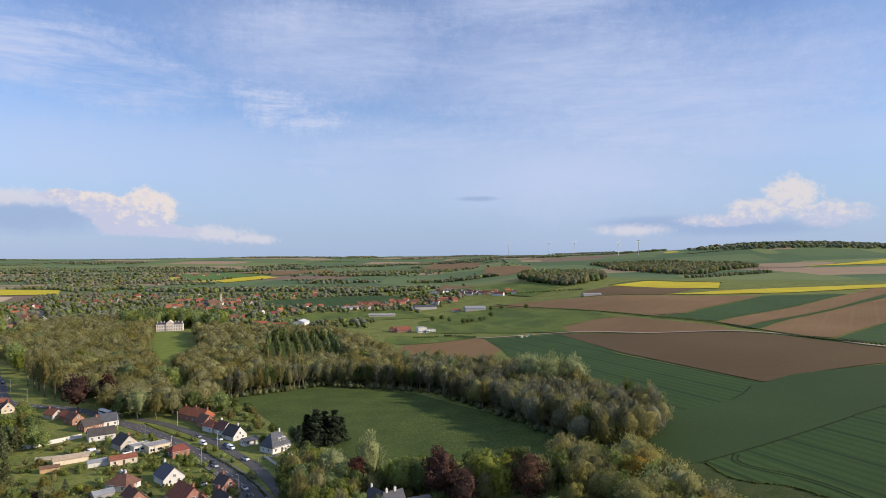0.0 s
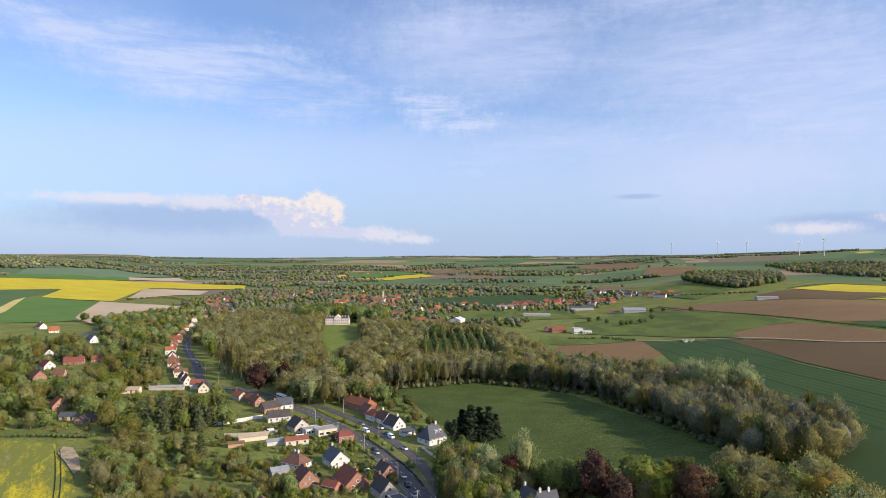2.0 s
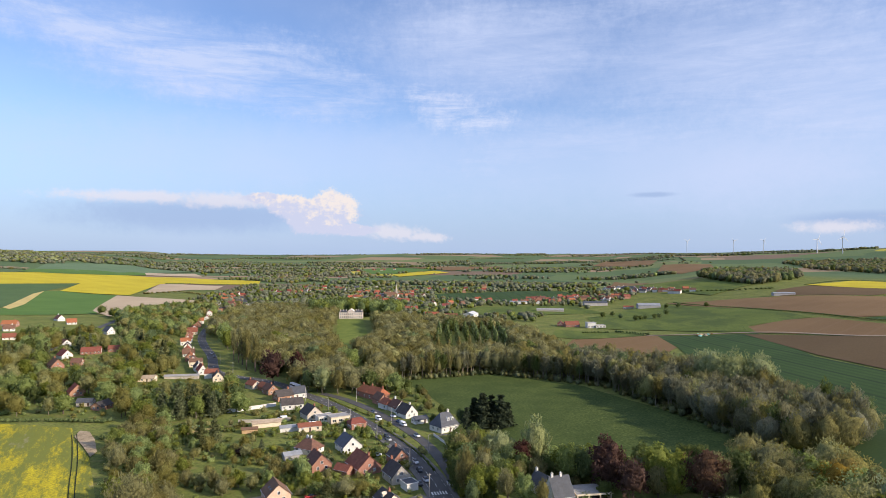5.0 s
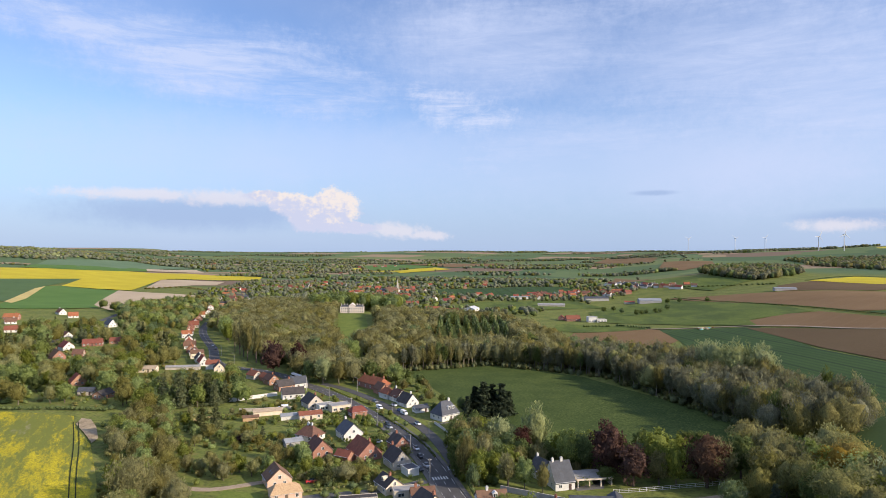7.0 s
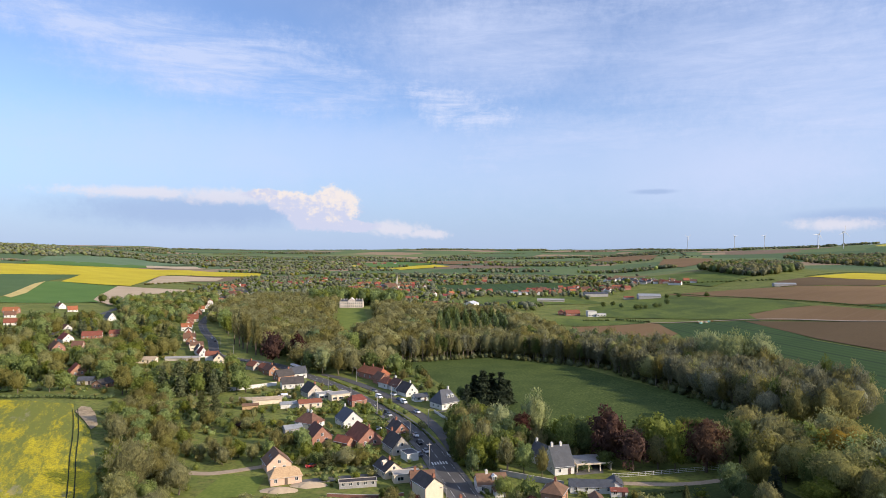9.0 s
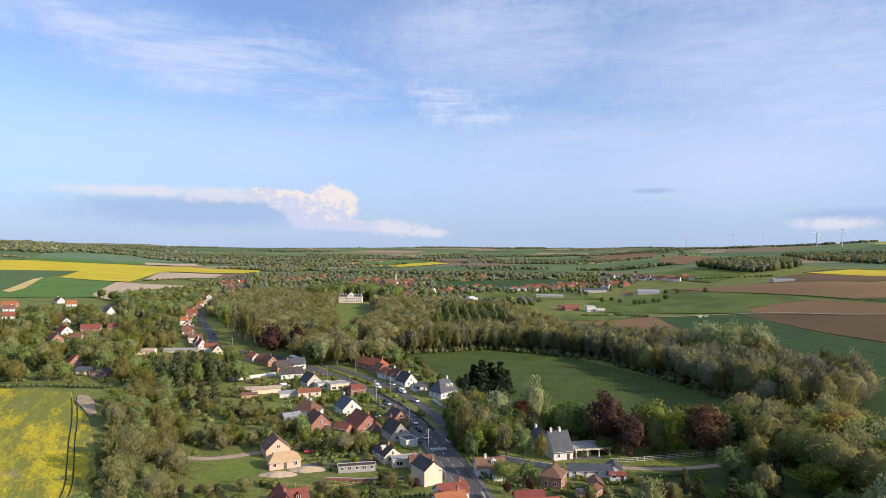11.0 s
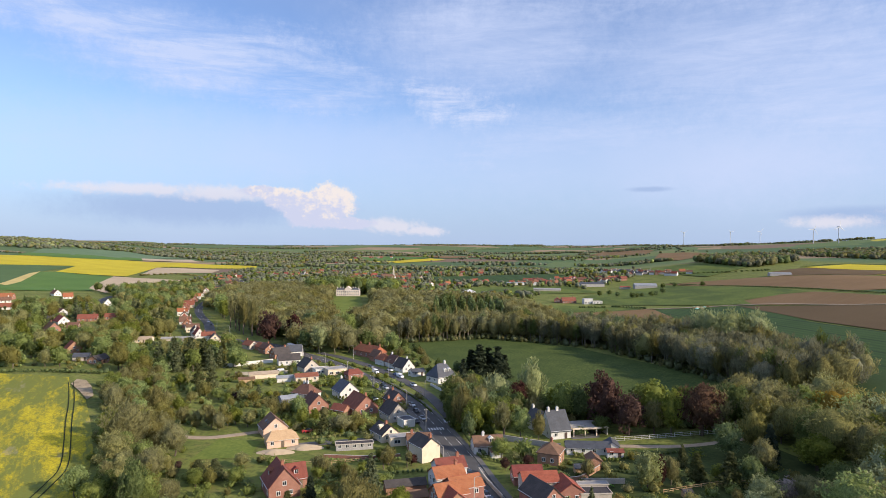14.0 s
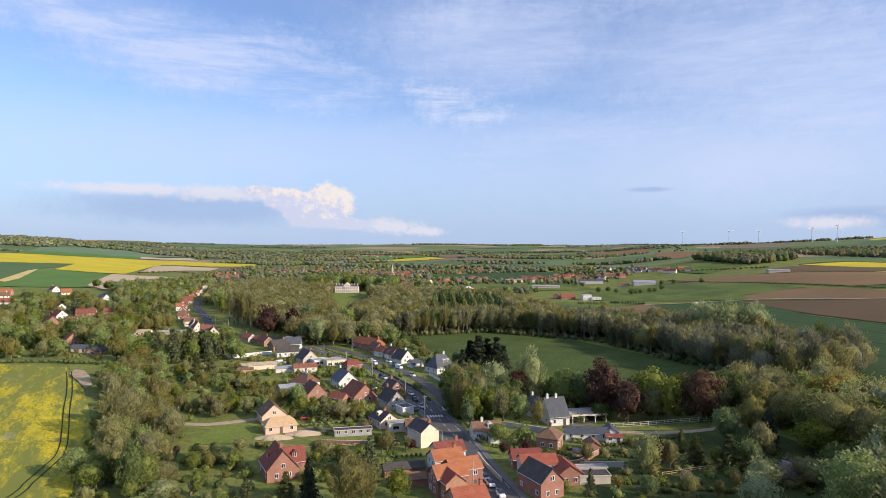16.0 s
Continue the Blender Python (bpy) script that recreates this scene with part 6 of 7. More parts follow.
def hedges():
    hedge([(348, 975), (385, 732), (394, 604), (402, 515), (393, 412), (405, 348), (440, 250)], 2.2, 3.5, "dark", "long dark field hedge across the slope", 1)
    hedge([(166, 222), (164, 211), (164, 203), (167, 197), (174, 187), (178, 165), (184, 120)], 1.2, 1.8, "dark", "low wild hedge along a ditch beside the wheat", 2)
    hedge([(152, 226), (148, 216), (152, 208)], 0.7, 1.0, "dark", "tussocky bank in rough grass", 17)
    hedge([(43, 203.5), (46, 206.5)], 1.8, 2.0, "olive", "clipped light green garden hedge", 18)
    hedge([(52, 190), (62, 186), (70, 188)], 1.4, 1.2, "dark", "low garden hedge behind the lawns", 19)
    hedge([(55, 200), (66, 203), (78, 205)], 1.2, 1.4, "dark", "low dark hedge along the paddock", 20)
    hedge([(50, 168), (62, 163), (72, 158)], 1.8, 2.2, "dark", "wild hedge behind the yard", 21)
    hedge([(131, 641), (206, 652)], 1.4, 1.6, "dark", "low hedge between pasture and plough", 3)
    hedge([(186, 690), (200, 670), (208, 652)], 4.0, 4.0, "dark", "tall dark hedge at the paddock corner", 4)
    hedge([(150, 690), (176, 690)], 3.5, 4.0, "dark", "dark hedge beside a farmhouse", 5)
    hedge([(-168, 322), (-230, 320), (-330, 322)], 2.6, 3.0, "dark", "wild hedge behind the rape field", 6)
    hedge([(40, 210), (48, 201), (55, 199)], 1.8, 1.6, "green", "clipped green garden hedge", 7)
    hedge([(14.3, 205), (10.8, 219), (8.2, 232)], 2.6, 2.4, "dark", "tall dark hedge along the pavement", 22)
    hedge([(-46, 221), (-36, 224), (-26, 229)], 1.6, 2.0, "olive", "wild hedge beside the drive", 23)
    hedge([(-38, 200.5), (-24, 199.5), (-12, 201)], 1.4, 1.8, "green", "uneven garden hedge along a wall", 24)
    hedge([(-14, 188), (-6, 190), (0, 191)], 1.6, 1.4, "dark", "clipped hedge behind the cream house", 25)
    hedge([(20, 199), (28, 197), (33, 195)], 1.3, 1.3, "dark", "low dark garden hedge by the brick house", 26)
    hedge([(20, 198), (13, 204), (10.5, 213)], 1.6, 1.2, "dark", "clipped roadside hedge by the cottage", 8)
    hedge([(-3, 258), (-8, 274), (-18, 298), (-32, 325)], 1.2, 1.4, "dark", "low hedge along the verge", 9)
    hedge([(-39, 345), (-55, 366), (-68, 386)], 0.9, 1.2, "green", "low clipped verge shrubs", 10)
    hedge([(-45, 279), (-37, 278), (-35, 283)], 2.6, 1.6, "dark", "clipped conifer hedge by a white house", 11)
    hedge([(300, 646), (290, 594), (330, 517)], 0.8, 1.2, "dark", "thin hedge beside the farm track", 12)
    hedge([(390, 1100), (470, 1045), (520, 1020)], 4.0, 8.0, "dark", "wild thicket on the slope", 13)
    hedge([(600, 1072), (727, 1150), (820, 1042)], 2.0, 2.5, "dark", "field-edge hedge beside the rape", 14)
    hedge([(-300, 1350), (-420, 1500), (-640, 1490)], 3.0, 5.0, "dark", "hedge beside the pale field", 15)
    hedge([(-560, 1212), (-500, 1250), (-430, 1180), (-410, 1090)], 5.0, 10.0, "twig", "scrub on the field bank", 16)


hedges()


# ---- far village ----
def far_village():
    r = random.Random(44)
    looks = (("brick", "orange"), ("brick", "red"), ("white", "orange"), ("brick", "brown"), ("white", "slate"), ("white", "red"), ("stone", "orange"))

    def along(a, b, n, spread, turn, low=3.0, high=4.6, choice=looks):
        for k in range(n):
            f = (k + 0.5) / n
            x, y = a[0] + (b[0] - a[0]) * f + r.gauss(0, spread * 0.4), a[1] + (b[1] - a[1]) * f + r.gauss(0, spread)
            wall, roof = r.choice(choice)
            e = r.uniform(low, high)
            house(x, y, turn + r.uniform(-15, 15) + 90 * (r.random() < 0.25), r.uniform(8, 12.5), r.uniform(6.4, 8), e, e + r.uniform(2.8, 4), wall, roof, {"brick": "red brick", "white": "white rendered", "stone": "pale stone"}[wall] + " house with a " + {"orange": "bright orange", "red": "dark red", "brown": "brown", "dark": "dark", "slate": "grey slate"}[roof] + " roof", chimneys=(r.choice((-0.35, 0.35)),), windows=False)
    along((120, 1058), (310, 1074), 24, 12, 5)
    along((135, 1085), (310, 1100), 18, 10, 5)
    along((300, 1215), (395, 1090), 16, 10, -45, choice=(("white", "slate"), ("white", "brown"), ("brick", "dark"), ("white", "orange")))
    along((325, 1150), (420, 1110), 15, 16, -20, choice=(("white", "slate"), ("white", "brown"), ("brick", "orange")))
    along((-190, 1290), (-40, 1190), 26, 28, 20)
    along((-170, 1160), (-50, 1080), 20, 22, 15)
    along((-90, 985), (-40, 960), 5, 8, 10)
    along((-420, 1190), (-230, 1300), 22, 30, 20)
    along((-330, 1010), (-390, 1180), 9, 14, 100)
    along((-300, 1380), (-150, 1420), 9, 30, 10)
    along((-20, 1000), (80, 1080), 7, 25, 30)
    along((-60, 1330), (120, 1370), 7, 30, 0)
    along((-960, 2480), (-860, 2540), 5, 15, 0)
    along((-520, 1700), (-300, 1790), 7, 40, 0)
    along((-300, 2250), (-150, 2330), 6, 40, 0)
    house(-14, 866, 5, 20, 10, 4.0, 7.5, "brick", "orange", "long barn with an orange roof", chimneys=(), name="barn")
    house(8, 852, 5, 24, 12, 3.6, 6.4, "brick", "red", "wide barn with a dark red roof", chimneys=(), name="barn")
    house(37, 866, 70, 24, 17, 4.6, 8.0, "white", "pale", "white metal hall with a pale roof", chimneys=(), windows=False, name="barn")
    house(300, 943, -6, 34, 18, 5.0, 8.4, "grey", "sheet", "large grey barn with a sheet metal roof", chimneys=(), windows=False, name="barn")
    house(275, 958, -6, 16, 8, 3.0, 4.6, "stone", "orange", "low farm building with an orange roof", chimneys=(), windows=False, name="barn")
    house(238, 1012, 4, 40, 16, 5.0, 7.6, "grey", "slate", "long grey farm hall with slates", chimneys=(), windows=False, name="barn")
    house(156, 938, -10, 42, 12, 3.2, 5.2, "stone", "flat", "long low ruined farm shed", chimneys=(), windows=False, name="barn")
    house(122, 1046, 4, 30, 12, 4.0, 5.4, "white", "sheet", "long low white roadside hall", chimneys=(), windows=False, name="barn")
    house(150, 752, 6, 18, 9, 3.4, 7.6, "brick", "red", "farmhouse with a dark red roof", chimneys=(0.3,))
    house(139, 762, 80, 10, 8, 3.2, 6.6, "brick", "orange", "small brick house by the farm", chimneys=())
    flat_block(170, 742, 4, 10, 9, 6.0, "white", "white modern cube house with a flat roof", windows=3)
    flat_block(180, 740, 4, 11, 8, 3.2, "white", "low white modern wing with a flat roof", windows=3)
    house(483, 916, -6, 32, 10, 3.6, 5.2, "grey", "sheet", "open farm shed with a pale roof", chimneys=(), windows=False, name="barn")


far_village()


# ---- far trees ----
def far_trees():
    r = random.Random(33)
    # soft and dark lean on leaves whose colour has the haze painted in
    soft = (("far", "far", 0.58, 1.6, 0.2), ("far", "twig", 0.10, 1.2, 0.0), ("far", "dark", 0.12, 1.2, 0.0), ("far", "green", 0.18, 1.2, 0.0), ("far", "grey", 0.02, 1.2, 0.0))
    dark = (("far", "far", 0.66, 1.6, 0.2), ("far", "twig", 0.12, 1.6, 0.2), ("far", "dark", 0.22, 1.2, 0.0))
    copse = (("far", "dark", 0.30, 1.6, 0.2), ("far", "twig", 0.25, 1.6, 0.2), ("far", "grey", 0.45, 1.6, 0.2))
    leafy = (("round", "green", 0.34, 1.6, 0.1), ("round", "dark", 0.30, 1.6, 0.1), ("dome", "olive", 0.24, 2.0, 0.3), ("dome", "twig", 0.12, 2.5, 0.5))

    def clear(x, y, height=0.0):
        return not any(inside(x, y, q) for q in PATCHES) and free(x, y, 0.4, height)

    village = [(-430, 960), (-330, 860), (-250, 960), (-140, 935), (-60, 880), (110, 800), (150, 900), (250, 1000), (330, 1100), (420, 1150), (230, 1260), (150, 1340), (-60, 1450), (-450, 1500)]
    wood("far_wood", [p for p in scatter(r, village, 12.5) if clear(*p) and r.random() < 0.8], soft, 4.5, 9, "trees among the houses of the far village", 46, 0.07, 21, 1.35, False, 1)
    wood("far_wood", [p for p in scatter(r, [(-500, 900), (-420, 820), (-345, 690), (-260, 640), (-235, 660), (-280, 850), (-330, 1010), (-400, 960)], 11) if clear(*p, 11)], leafy, 9, 15, "leafy trees between street and fields", 240, 0.038, 22, 1.1, False, 2)
    wood("far_wood", [p for p in scatter(r, [(-172, 850), (-150, 850), (-148, 866), (-92, 866), (-90, 850), (-62, 850), (-54, 900), (-130, 950), (-190, 920)], 10)], (("round", "green", 0.6, 2.0, 0.2), ("round", "dark", 0.4, 2.0, 0.2)), 19, 25, "tall green park trees behind the manor", 300, 0.036, 23, 0.85, False)
    # Lighter leaf shares put the hill's haze into its colour.
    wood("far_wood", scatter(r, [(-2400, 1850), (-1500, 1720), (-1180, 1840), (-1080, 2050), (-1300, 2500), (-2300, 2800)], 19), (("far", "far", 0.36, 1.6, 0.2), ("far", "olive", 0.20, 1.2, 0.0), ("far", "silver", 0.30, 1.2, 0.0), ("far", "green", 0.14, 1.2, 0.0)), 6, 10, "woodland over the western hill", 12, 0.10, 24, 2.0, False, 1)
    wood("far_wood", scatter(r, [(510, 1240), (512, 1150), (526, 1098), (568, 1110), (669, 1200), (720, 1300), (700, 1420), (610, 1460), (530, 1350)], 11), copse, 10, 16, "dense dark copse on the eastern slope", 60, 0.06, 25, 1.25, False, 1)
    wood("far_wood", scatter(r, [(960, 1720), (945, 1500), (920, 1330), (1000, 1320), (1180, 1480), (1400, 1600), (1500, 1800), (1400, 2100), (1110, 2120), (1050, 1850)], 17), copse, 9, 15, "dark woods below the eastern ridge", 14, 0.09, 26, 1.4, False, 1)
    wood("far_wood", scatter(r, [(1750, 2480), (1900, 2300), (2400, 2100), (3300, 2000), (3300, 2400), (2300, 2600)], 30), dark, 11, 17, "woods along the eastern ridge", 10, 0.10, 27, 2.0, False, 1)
    wood("far_wood", scatter(r, [(1060, 1280), (1170, 1330), (1160, 1280), (860, 1180), (820, 1190)], 12), dark, 5, 9, "scrub in a fold of the eastern slope", 20, 0.09, 28, 1.3, False, 1)
    # hedgerows, belts and woodlots of the far country
    line = []
    for k in range(84):
        y = r.uniform(1500, 4300)
        x = r.uniform(-0.75, 0.75) * y
        a, n = r.choice((0.05, 0.2, -0.1, 1.2)) + r.uniform(-0.15, 0.15), r.randrange(18, 60)
        line += [(x + math.cos(a) * i * 6 + r.uniform(-4, 4), y + math.sin(a) * i * 6 + r.uniform(-6, 6)) for i in range(n)]
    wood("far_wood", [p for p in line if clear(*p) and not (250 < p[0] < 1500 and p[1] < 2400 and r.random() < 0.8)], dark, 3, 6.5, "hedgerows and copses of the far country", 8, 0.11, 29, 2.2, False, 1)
    lots = []
    for k in range(60):
        y = r.uniform(1750, 4500)
        x = r.uniform(-0.72, 0.62) * y
        if 250 < x < 1600 and y < 2500:
            continue
        sx, sy = r.uniform(60, 280), r.uniform(25, 80)
        lots += [(x + sx * math.sqrt(q) * math.cos(w), y + sy * math.sqrt(q) * math.sin(w)) for q, w in ((r.random(), r.uniform(0, 6.283)) for i in range(int(sx * sy / 130)))]
    wood("far_wood", [p for p in lots if clear(*p)], dark, 7, 12, "woodlots of the far country", 8, 0.11, 31, 1.9, False, 1)
    rim = []
    for i in range(1300):
        x = r.uniform(-3300, 3300)
        if math.sin(x / 170) + math.sin(x / 61) > -0.2:
            rim.append((x, math.sqrt(max(0, 4620 ** 2 - x * x)) + r.uniform(-120, 150)))
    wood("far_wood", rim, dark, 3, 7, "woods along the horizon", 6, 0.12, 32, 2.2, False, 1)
    belts = [(-700, 2260, 380, 80), (-380, 1980, 260, 90), (-80, 1560, 240, 50), (180, 1500, 180, 30), (480, 2300, 260, 50), (-250, 2880, 500, 90), (300, 2120, 160, 50), (-900, 2900, 450, 110), (560, 1750, 180, 30), (230, 1420, 110, 22), (-420, 1660, 160, 60), (-200, 2350, 330, 90)]
    places = [(cx + r.gauss(0, sx * 0.5), cy + r.gauss(0, sy * 0.6)) for cx, cy, sx, sy in belts for i in range(230)]
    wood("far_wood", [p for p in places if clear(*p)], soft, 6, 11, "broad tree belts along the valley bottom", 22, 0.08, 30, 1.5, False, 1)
    for x, y in ((210, 848), (226, 860), (227, 824), (236, 791), (243, 795), (250, 800), (269, 803), (287, 831), (331, 908), (315, 910), (355, 870), (262, 800)):
        plant("oak", x, y, r.uniform(6, 9), 1.2)


far_trees()


# ---- landmarks ----
def manor():
    """A long two-storey manor with end pavilions and a raised middle."""
    h = empty("manor_house", -120, 846, 3, "pale stone manor house with tall windows and slate roof", "manor house", size=0.9)
    stone = surface("pinkish_manor_stone", (0.60, 0.51, 0.43), (0.73, 0.64, 0.56), 0.9, 1.5, 0.2)
    part("wall", joined(box(-17, 17, -6, 6, -0.6, 8.6), box(-4.5, 4.5, -6.8, 6.4, -0.6, 10.2)), stone, h)
    part("cornice", joined(box(-17.3, -4.8, -6.3, 6.3, 8.6, 9.0), box(4.8, 17.3, -6.3, 6.3, 8.6, 9.0), box(-4.8, 4.8, -7.1, 6.7, 10.2, 10.7)), WALLS["stone"], h)
    for side in (-1, 1):
        part("roof", box(min(side * 4.6, side * 16.5), max(side * 4.6, side * 16.5), -5.6, 5.6, 9.0, 11.2, 2.4), ROOFS["slate"], h)
    part("pediment", ([(-4.6, -7.0, 10.7), (4.6, -7.0, 10.7), (0, -7.0, 14.2), (-4.6, 6.6, 10.7), (4.6, 6.6, 10.7), (0, 6.6, 14.2)], [(0, 1, 2), (4, 3, 5), (1, 4, 5, 2), (3, 0, 2, 5), (0, 3, 4, 1)]), stone, h)
    for x in (-15.5, -11, -7, 7, 11, 15.5):
        part("chimney", box(x - 0.6, x + 0.6, -0.6, 0.6, 9.2, 13.0), stone, h)
    tall = shared("window", ring(1.4, 2.6, 0.12, 0.1), FRAME), shared("pane", box(-0.58, 0.58, -0.05, 0, 0.12, 2.48), GLASS)
    for z in (0.9, 5.0):
        for k in range(11):
            x = -15 + 3 * k
            w = new("window", tall[0])
            w.parent, w.location = h, (x, -6.8 if abs(x) < 4.5 else -6.0, z)
            new("pane", tall[1]).parent = w


manor()


def church():
    h = empty("church", -96, 1184, 12, "brick village church with a pointed spire", "church", size=0.66)
    part("nave", wall_shape(34, 13, 8, 15, 0), WALLS["brick"], h)
    part("roof", roof_shape(34, 13, 8, 15, 0), ROOFS["brown"], h)
    part("tower", joined(box(14, 19, -2.5, 2.5, -0.6, 21), box(13.7, 19.3, -2.8, 2.8, 20.4, 21.2)), WALLS["stone"], h)
    part("spire", ([(14, -2.5, 21.2), (19, -2.5, 21.2), (19, 2.5, 21.2), (14, 2.5, 21.2), (16.5, 0, 37)], [(0, 1, 4), (1, 2, 4), (2, 3, 4), (3, 0, 4), (3, 2, 1, 0)]), WALLS["stone"], h)
    for x in (-12, -6, 0, 6):
        opening(h, x, -6.5, 3.5, 0, "wide")


church()


STEEL = surface("white_turbine_paint", (0.48, 0.49, 0.51), (0.56, 0.57, 0.59), 0.5, 1, 0.1)


def turbine(x, y, hub, spin):
    h = empty("wind_turbine", x, y, 12, "white three-bladed wind turbine on the ridge", "wind turbine", "wind farm")
    z = hub - h.location.z
    part("tower", tube([(0, 0, -2), (0, 0, z * 0.5), (0, 0, z)], [1.9, 1.5, 1.1], 12), STEEL, h)
    part("nacelle", box(-1.8, 1.8, -4.5, 6, z - 1.6, z + 2.2, 0.4), STEEL, h)
    part("hub", tube([(0, -7.0, z + 0.3), (0, -6, z + 0.3), (0, -4.5, z + 0.3)], [0.6, 1.7, 1.8], 10), STEEL, h)
    for k in range(3):
        a = radians(spin + 120 * k)
        u, v = Vector((math.sin(a), 0, math.cos(a))), Vector((math.cos(a), 0, -math.sin(a)))
        c = Vector((0, -6, z + 0.3))
        rows = []
        for f, w, d in ((1.0, 0.9, 0.8), (5, 1.5, 0.5), (14, 1.1, 0.3), (29, 0.3, 0.1)):
            for sx, sy in ((-1, 0), (0, -1), (1, 0), (0, 1)):
                rows.append(tuple(c + u * f + v * (sx * w) + Vector((0, sy * d, 0))))
        quads = [(4 * j + i, 4 * j + (i + 1) % 4, 4 * j + 4 + (i + 1) % 4, 4 * j + 4 + i) for j in range(3) for i in range(4)] + [(12, 13, 14, 15)]
        part("blade", (rows, quads), STEEL, h)


for x, y, hub, spin in ((1517, 2450, 142, 8), (1484, 2560, 136, 25), (1962, 3950, 156, 40), (1779, 3950, 153, 70), (1625, 4300, 155, 55)):
    turbine(x, y, hub, spin)


# ---- street things ----
CAR_PAINT = {}
for word, c in {"white": (0.75, 0.75, 0.76), "grey": (0.22, 0.23, 0.25), "dark": (0.035, 0.037, 0.045), "red": (0.42, 0.03, 0.03), "blue": (0.06, 0.10, 0.22), "silver": (0.45, 0.46, 0.48)}.items():
    CAR_PAINT[word] = surface(word + "_car_paint", c, tuple(min(1, v * 1.08) for v in c), 0.3, 3, 1, spec=0.6)
TYRE = surface("rubber", (0.02, 0.02, 0.021), (0.035, 0.035, 0.036), 0.85, 10, 2)
LAMP = surface("lamp_glass", (0.7, 0.7, 0.68), (0.8, 0.8, 0.78), 0.15, 3, 1)
made_cars = {}


def car_parts(kind):
    """Bodies by stations along the length: (x, half width, low, high)."""
    long = {"car": 4.2, "van": 4.9, "bus": 11.5}[kind]
    if kind == "car":
        body = [(-2.1, 0.62, 0.35, 0.72), (-1.95, 0.82, 0.22, 0.86), (-0.9, 0.88, 0.2, 0.92), (0.8, 0.88, 0.2, 0.94), (1.9, 0.84, 0.22, 0.92), (2.1, 0.66, 0.36, 0.76)]
        cabin = [(-1.05, 0.76, 0.90, 0.94), (-0.35, 0.66, 0.90, 1.44), (1.0, 0.66, 0.90, 1.46), (1.85, 0.72, 0.90, 1.0)]
    elif kind == "van":
        body = [(-2.45, 0.7, 0.4, 0.9), (-2.3, 0.92, 0.25, 1.1), (-1.5, 0.95, 0.25, 1.25), (-0.9, 0.95, 0.25, 1.95), (2.4, 0.95, 0.25, 2.0), (2.45, 0.9, 0.4, 1.9)]
        cabin = [(-1.62, 0.97, 1.15, 1.2), (-1.15, 0.965, 1.15, 1.72), (-0.2, 0.965, 1.15, 1.75), (-0.15, 0.96, 1.15, 1.7)]
    else:
        body = [(-5.75, 1.1, 0.5, 2.9), (-5.6, 1.25, 0.35, 3.05), (5.6, 1.25, 0.35, 3.05), (5.75, 1.15, 0.5, 2.9)]
        cabin = [(-5.4, 1.265, 1.5, 2.5), (-5.3, 1.265, 1.45, 2.55), (5.3, 1.265, 1.45, 2.55), (5.4, 1.26, 1.5, 2.5)]

    def loft(stations):
        v, f = [], []
        for x, w, lo, hi in stations:
            v += [(x, -w, lo), (x, w, lo), (x, w * 0.97, lo + (hi - lo) * 0.7), (x, w * 0.85, hi), (x, -w * 0.85, hi), (x, -w * 0.97, lo + (hi - lo) * 0.7)]
        for k in range(len(stations) - 1):
            for i in range(6):
                j = (i + 1) % 6
                f.append((6 * k + i, 6 * k + j, 6 * k + 6 + j, 6 * k + 6 + i))
        return v, f + [(5, 4, 3, 2, 1, 0), tuple(6 * (len(stations) - 1) + i for i in range(6))]
    return long, loft(body), loft(cabin)


def car(x, y, turn, colour, kind="car"):
    if (kind, colour) not in made_cars:
        long, body, cabin = car_parts(kind)
        wheel = tube([(0, -0.11, 0), (0, 0.11, 0)], [0.32, 0.32], 12)
        made_cars[kind, colour] = shared("body", body, CAR_PAINT[colour]), shared("windows", cabin, GLASS), shared("wheel", wheel, TYRE), shared("headlight", box(-0.05, 0.05, -0.17, 0.17, -0.07, 0.07), LAMP), long
    body, cabin, wheel, light, long = made_cars[kind, colour]
    z = land(x, y) + 0.17
    ob = empty({"car": "car", "van": "van", "bus": "bus"}[kind], x, y, turn, f"{colour} " + {"car": "hatchback car on the asphalt", "van": "delivery van parked on asphalt", "bus": "coach waiting at the roadside"}[kind], kind, z=z)
    for name, me in (("body", body), ("window", cabin)):
        new(name, me).parent = ob
    w = {"car": 0.80, "van": 0.86, "bus": 1.16}[kind]
    for sx in (-0.31, 0.30):
        for sy in (-w, w):
            o = new("wheel", wheel)
            o.parent, o.location = ob, (sx * long, sy, 0.32)
    for sy in (-0.6, 0.6):
        o = new("headlight", light)
        o.parent, o.location = ob, (-long / 2 + 0.07, sy, 0.66)


for row in ((13.9, 167.5, 103, "white"), (12.9, 171.5, 104, "white"), (15.9, 160.5, 100, "white"), (11.4, 177, 104, "dark"), (10.6, 181, 104, "dark"), (9.2, 187.5, 104, "grey"), (-8.3, 243, 110, "dark"), (-6.2, 247, 112, "silver"), (-11, 268, 112, "white"), (-26.2, 305, 120, "dark"), (-24.8, 300, 120, "silver"), (-12, 306, 120, "white"), (-22, 331, 122, "blue"), (-26, 342, 125, "white"),
            (-46.5, 230, 20, "red"), (-28, 277, 30, "white"), (-4.2, 214, 100, "red"), (-37, 350, 128, "grey"), (-66, 330, 40, "white"), (-197, 551, 115, "white"), (-188, 533, 112, "dark"), (36, 178, 20, "grey"), (-9, 258, 108, "dark"), (3, 243, 105, "silver"), (-20, 168, 30, "silver")):
    car(*row)
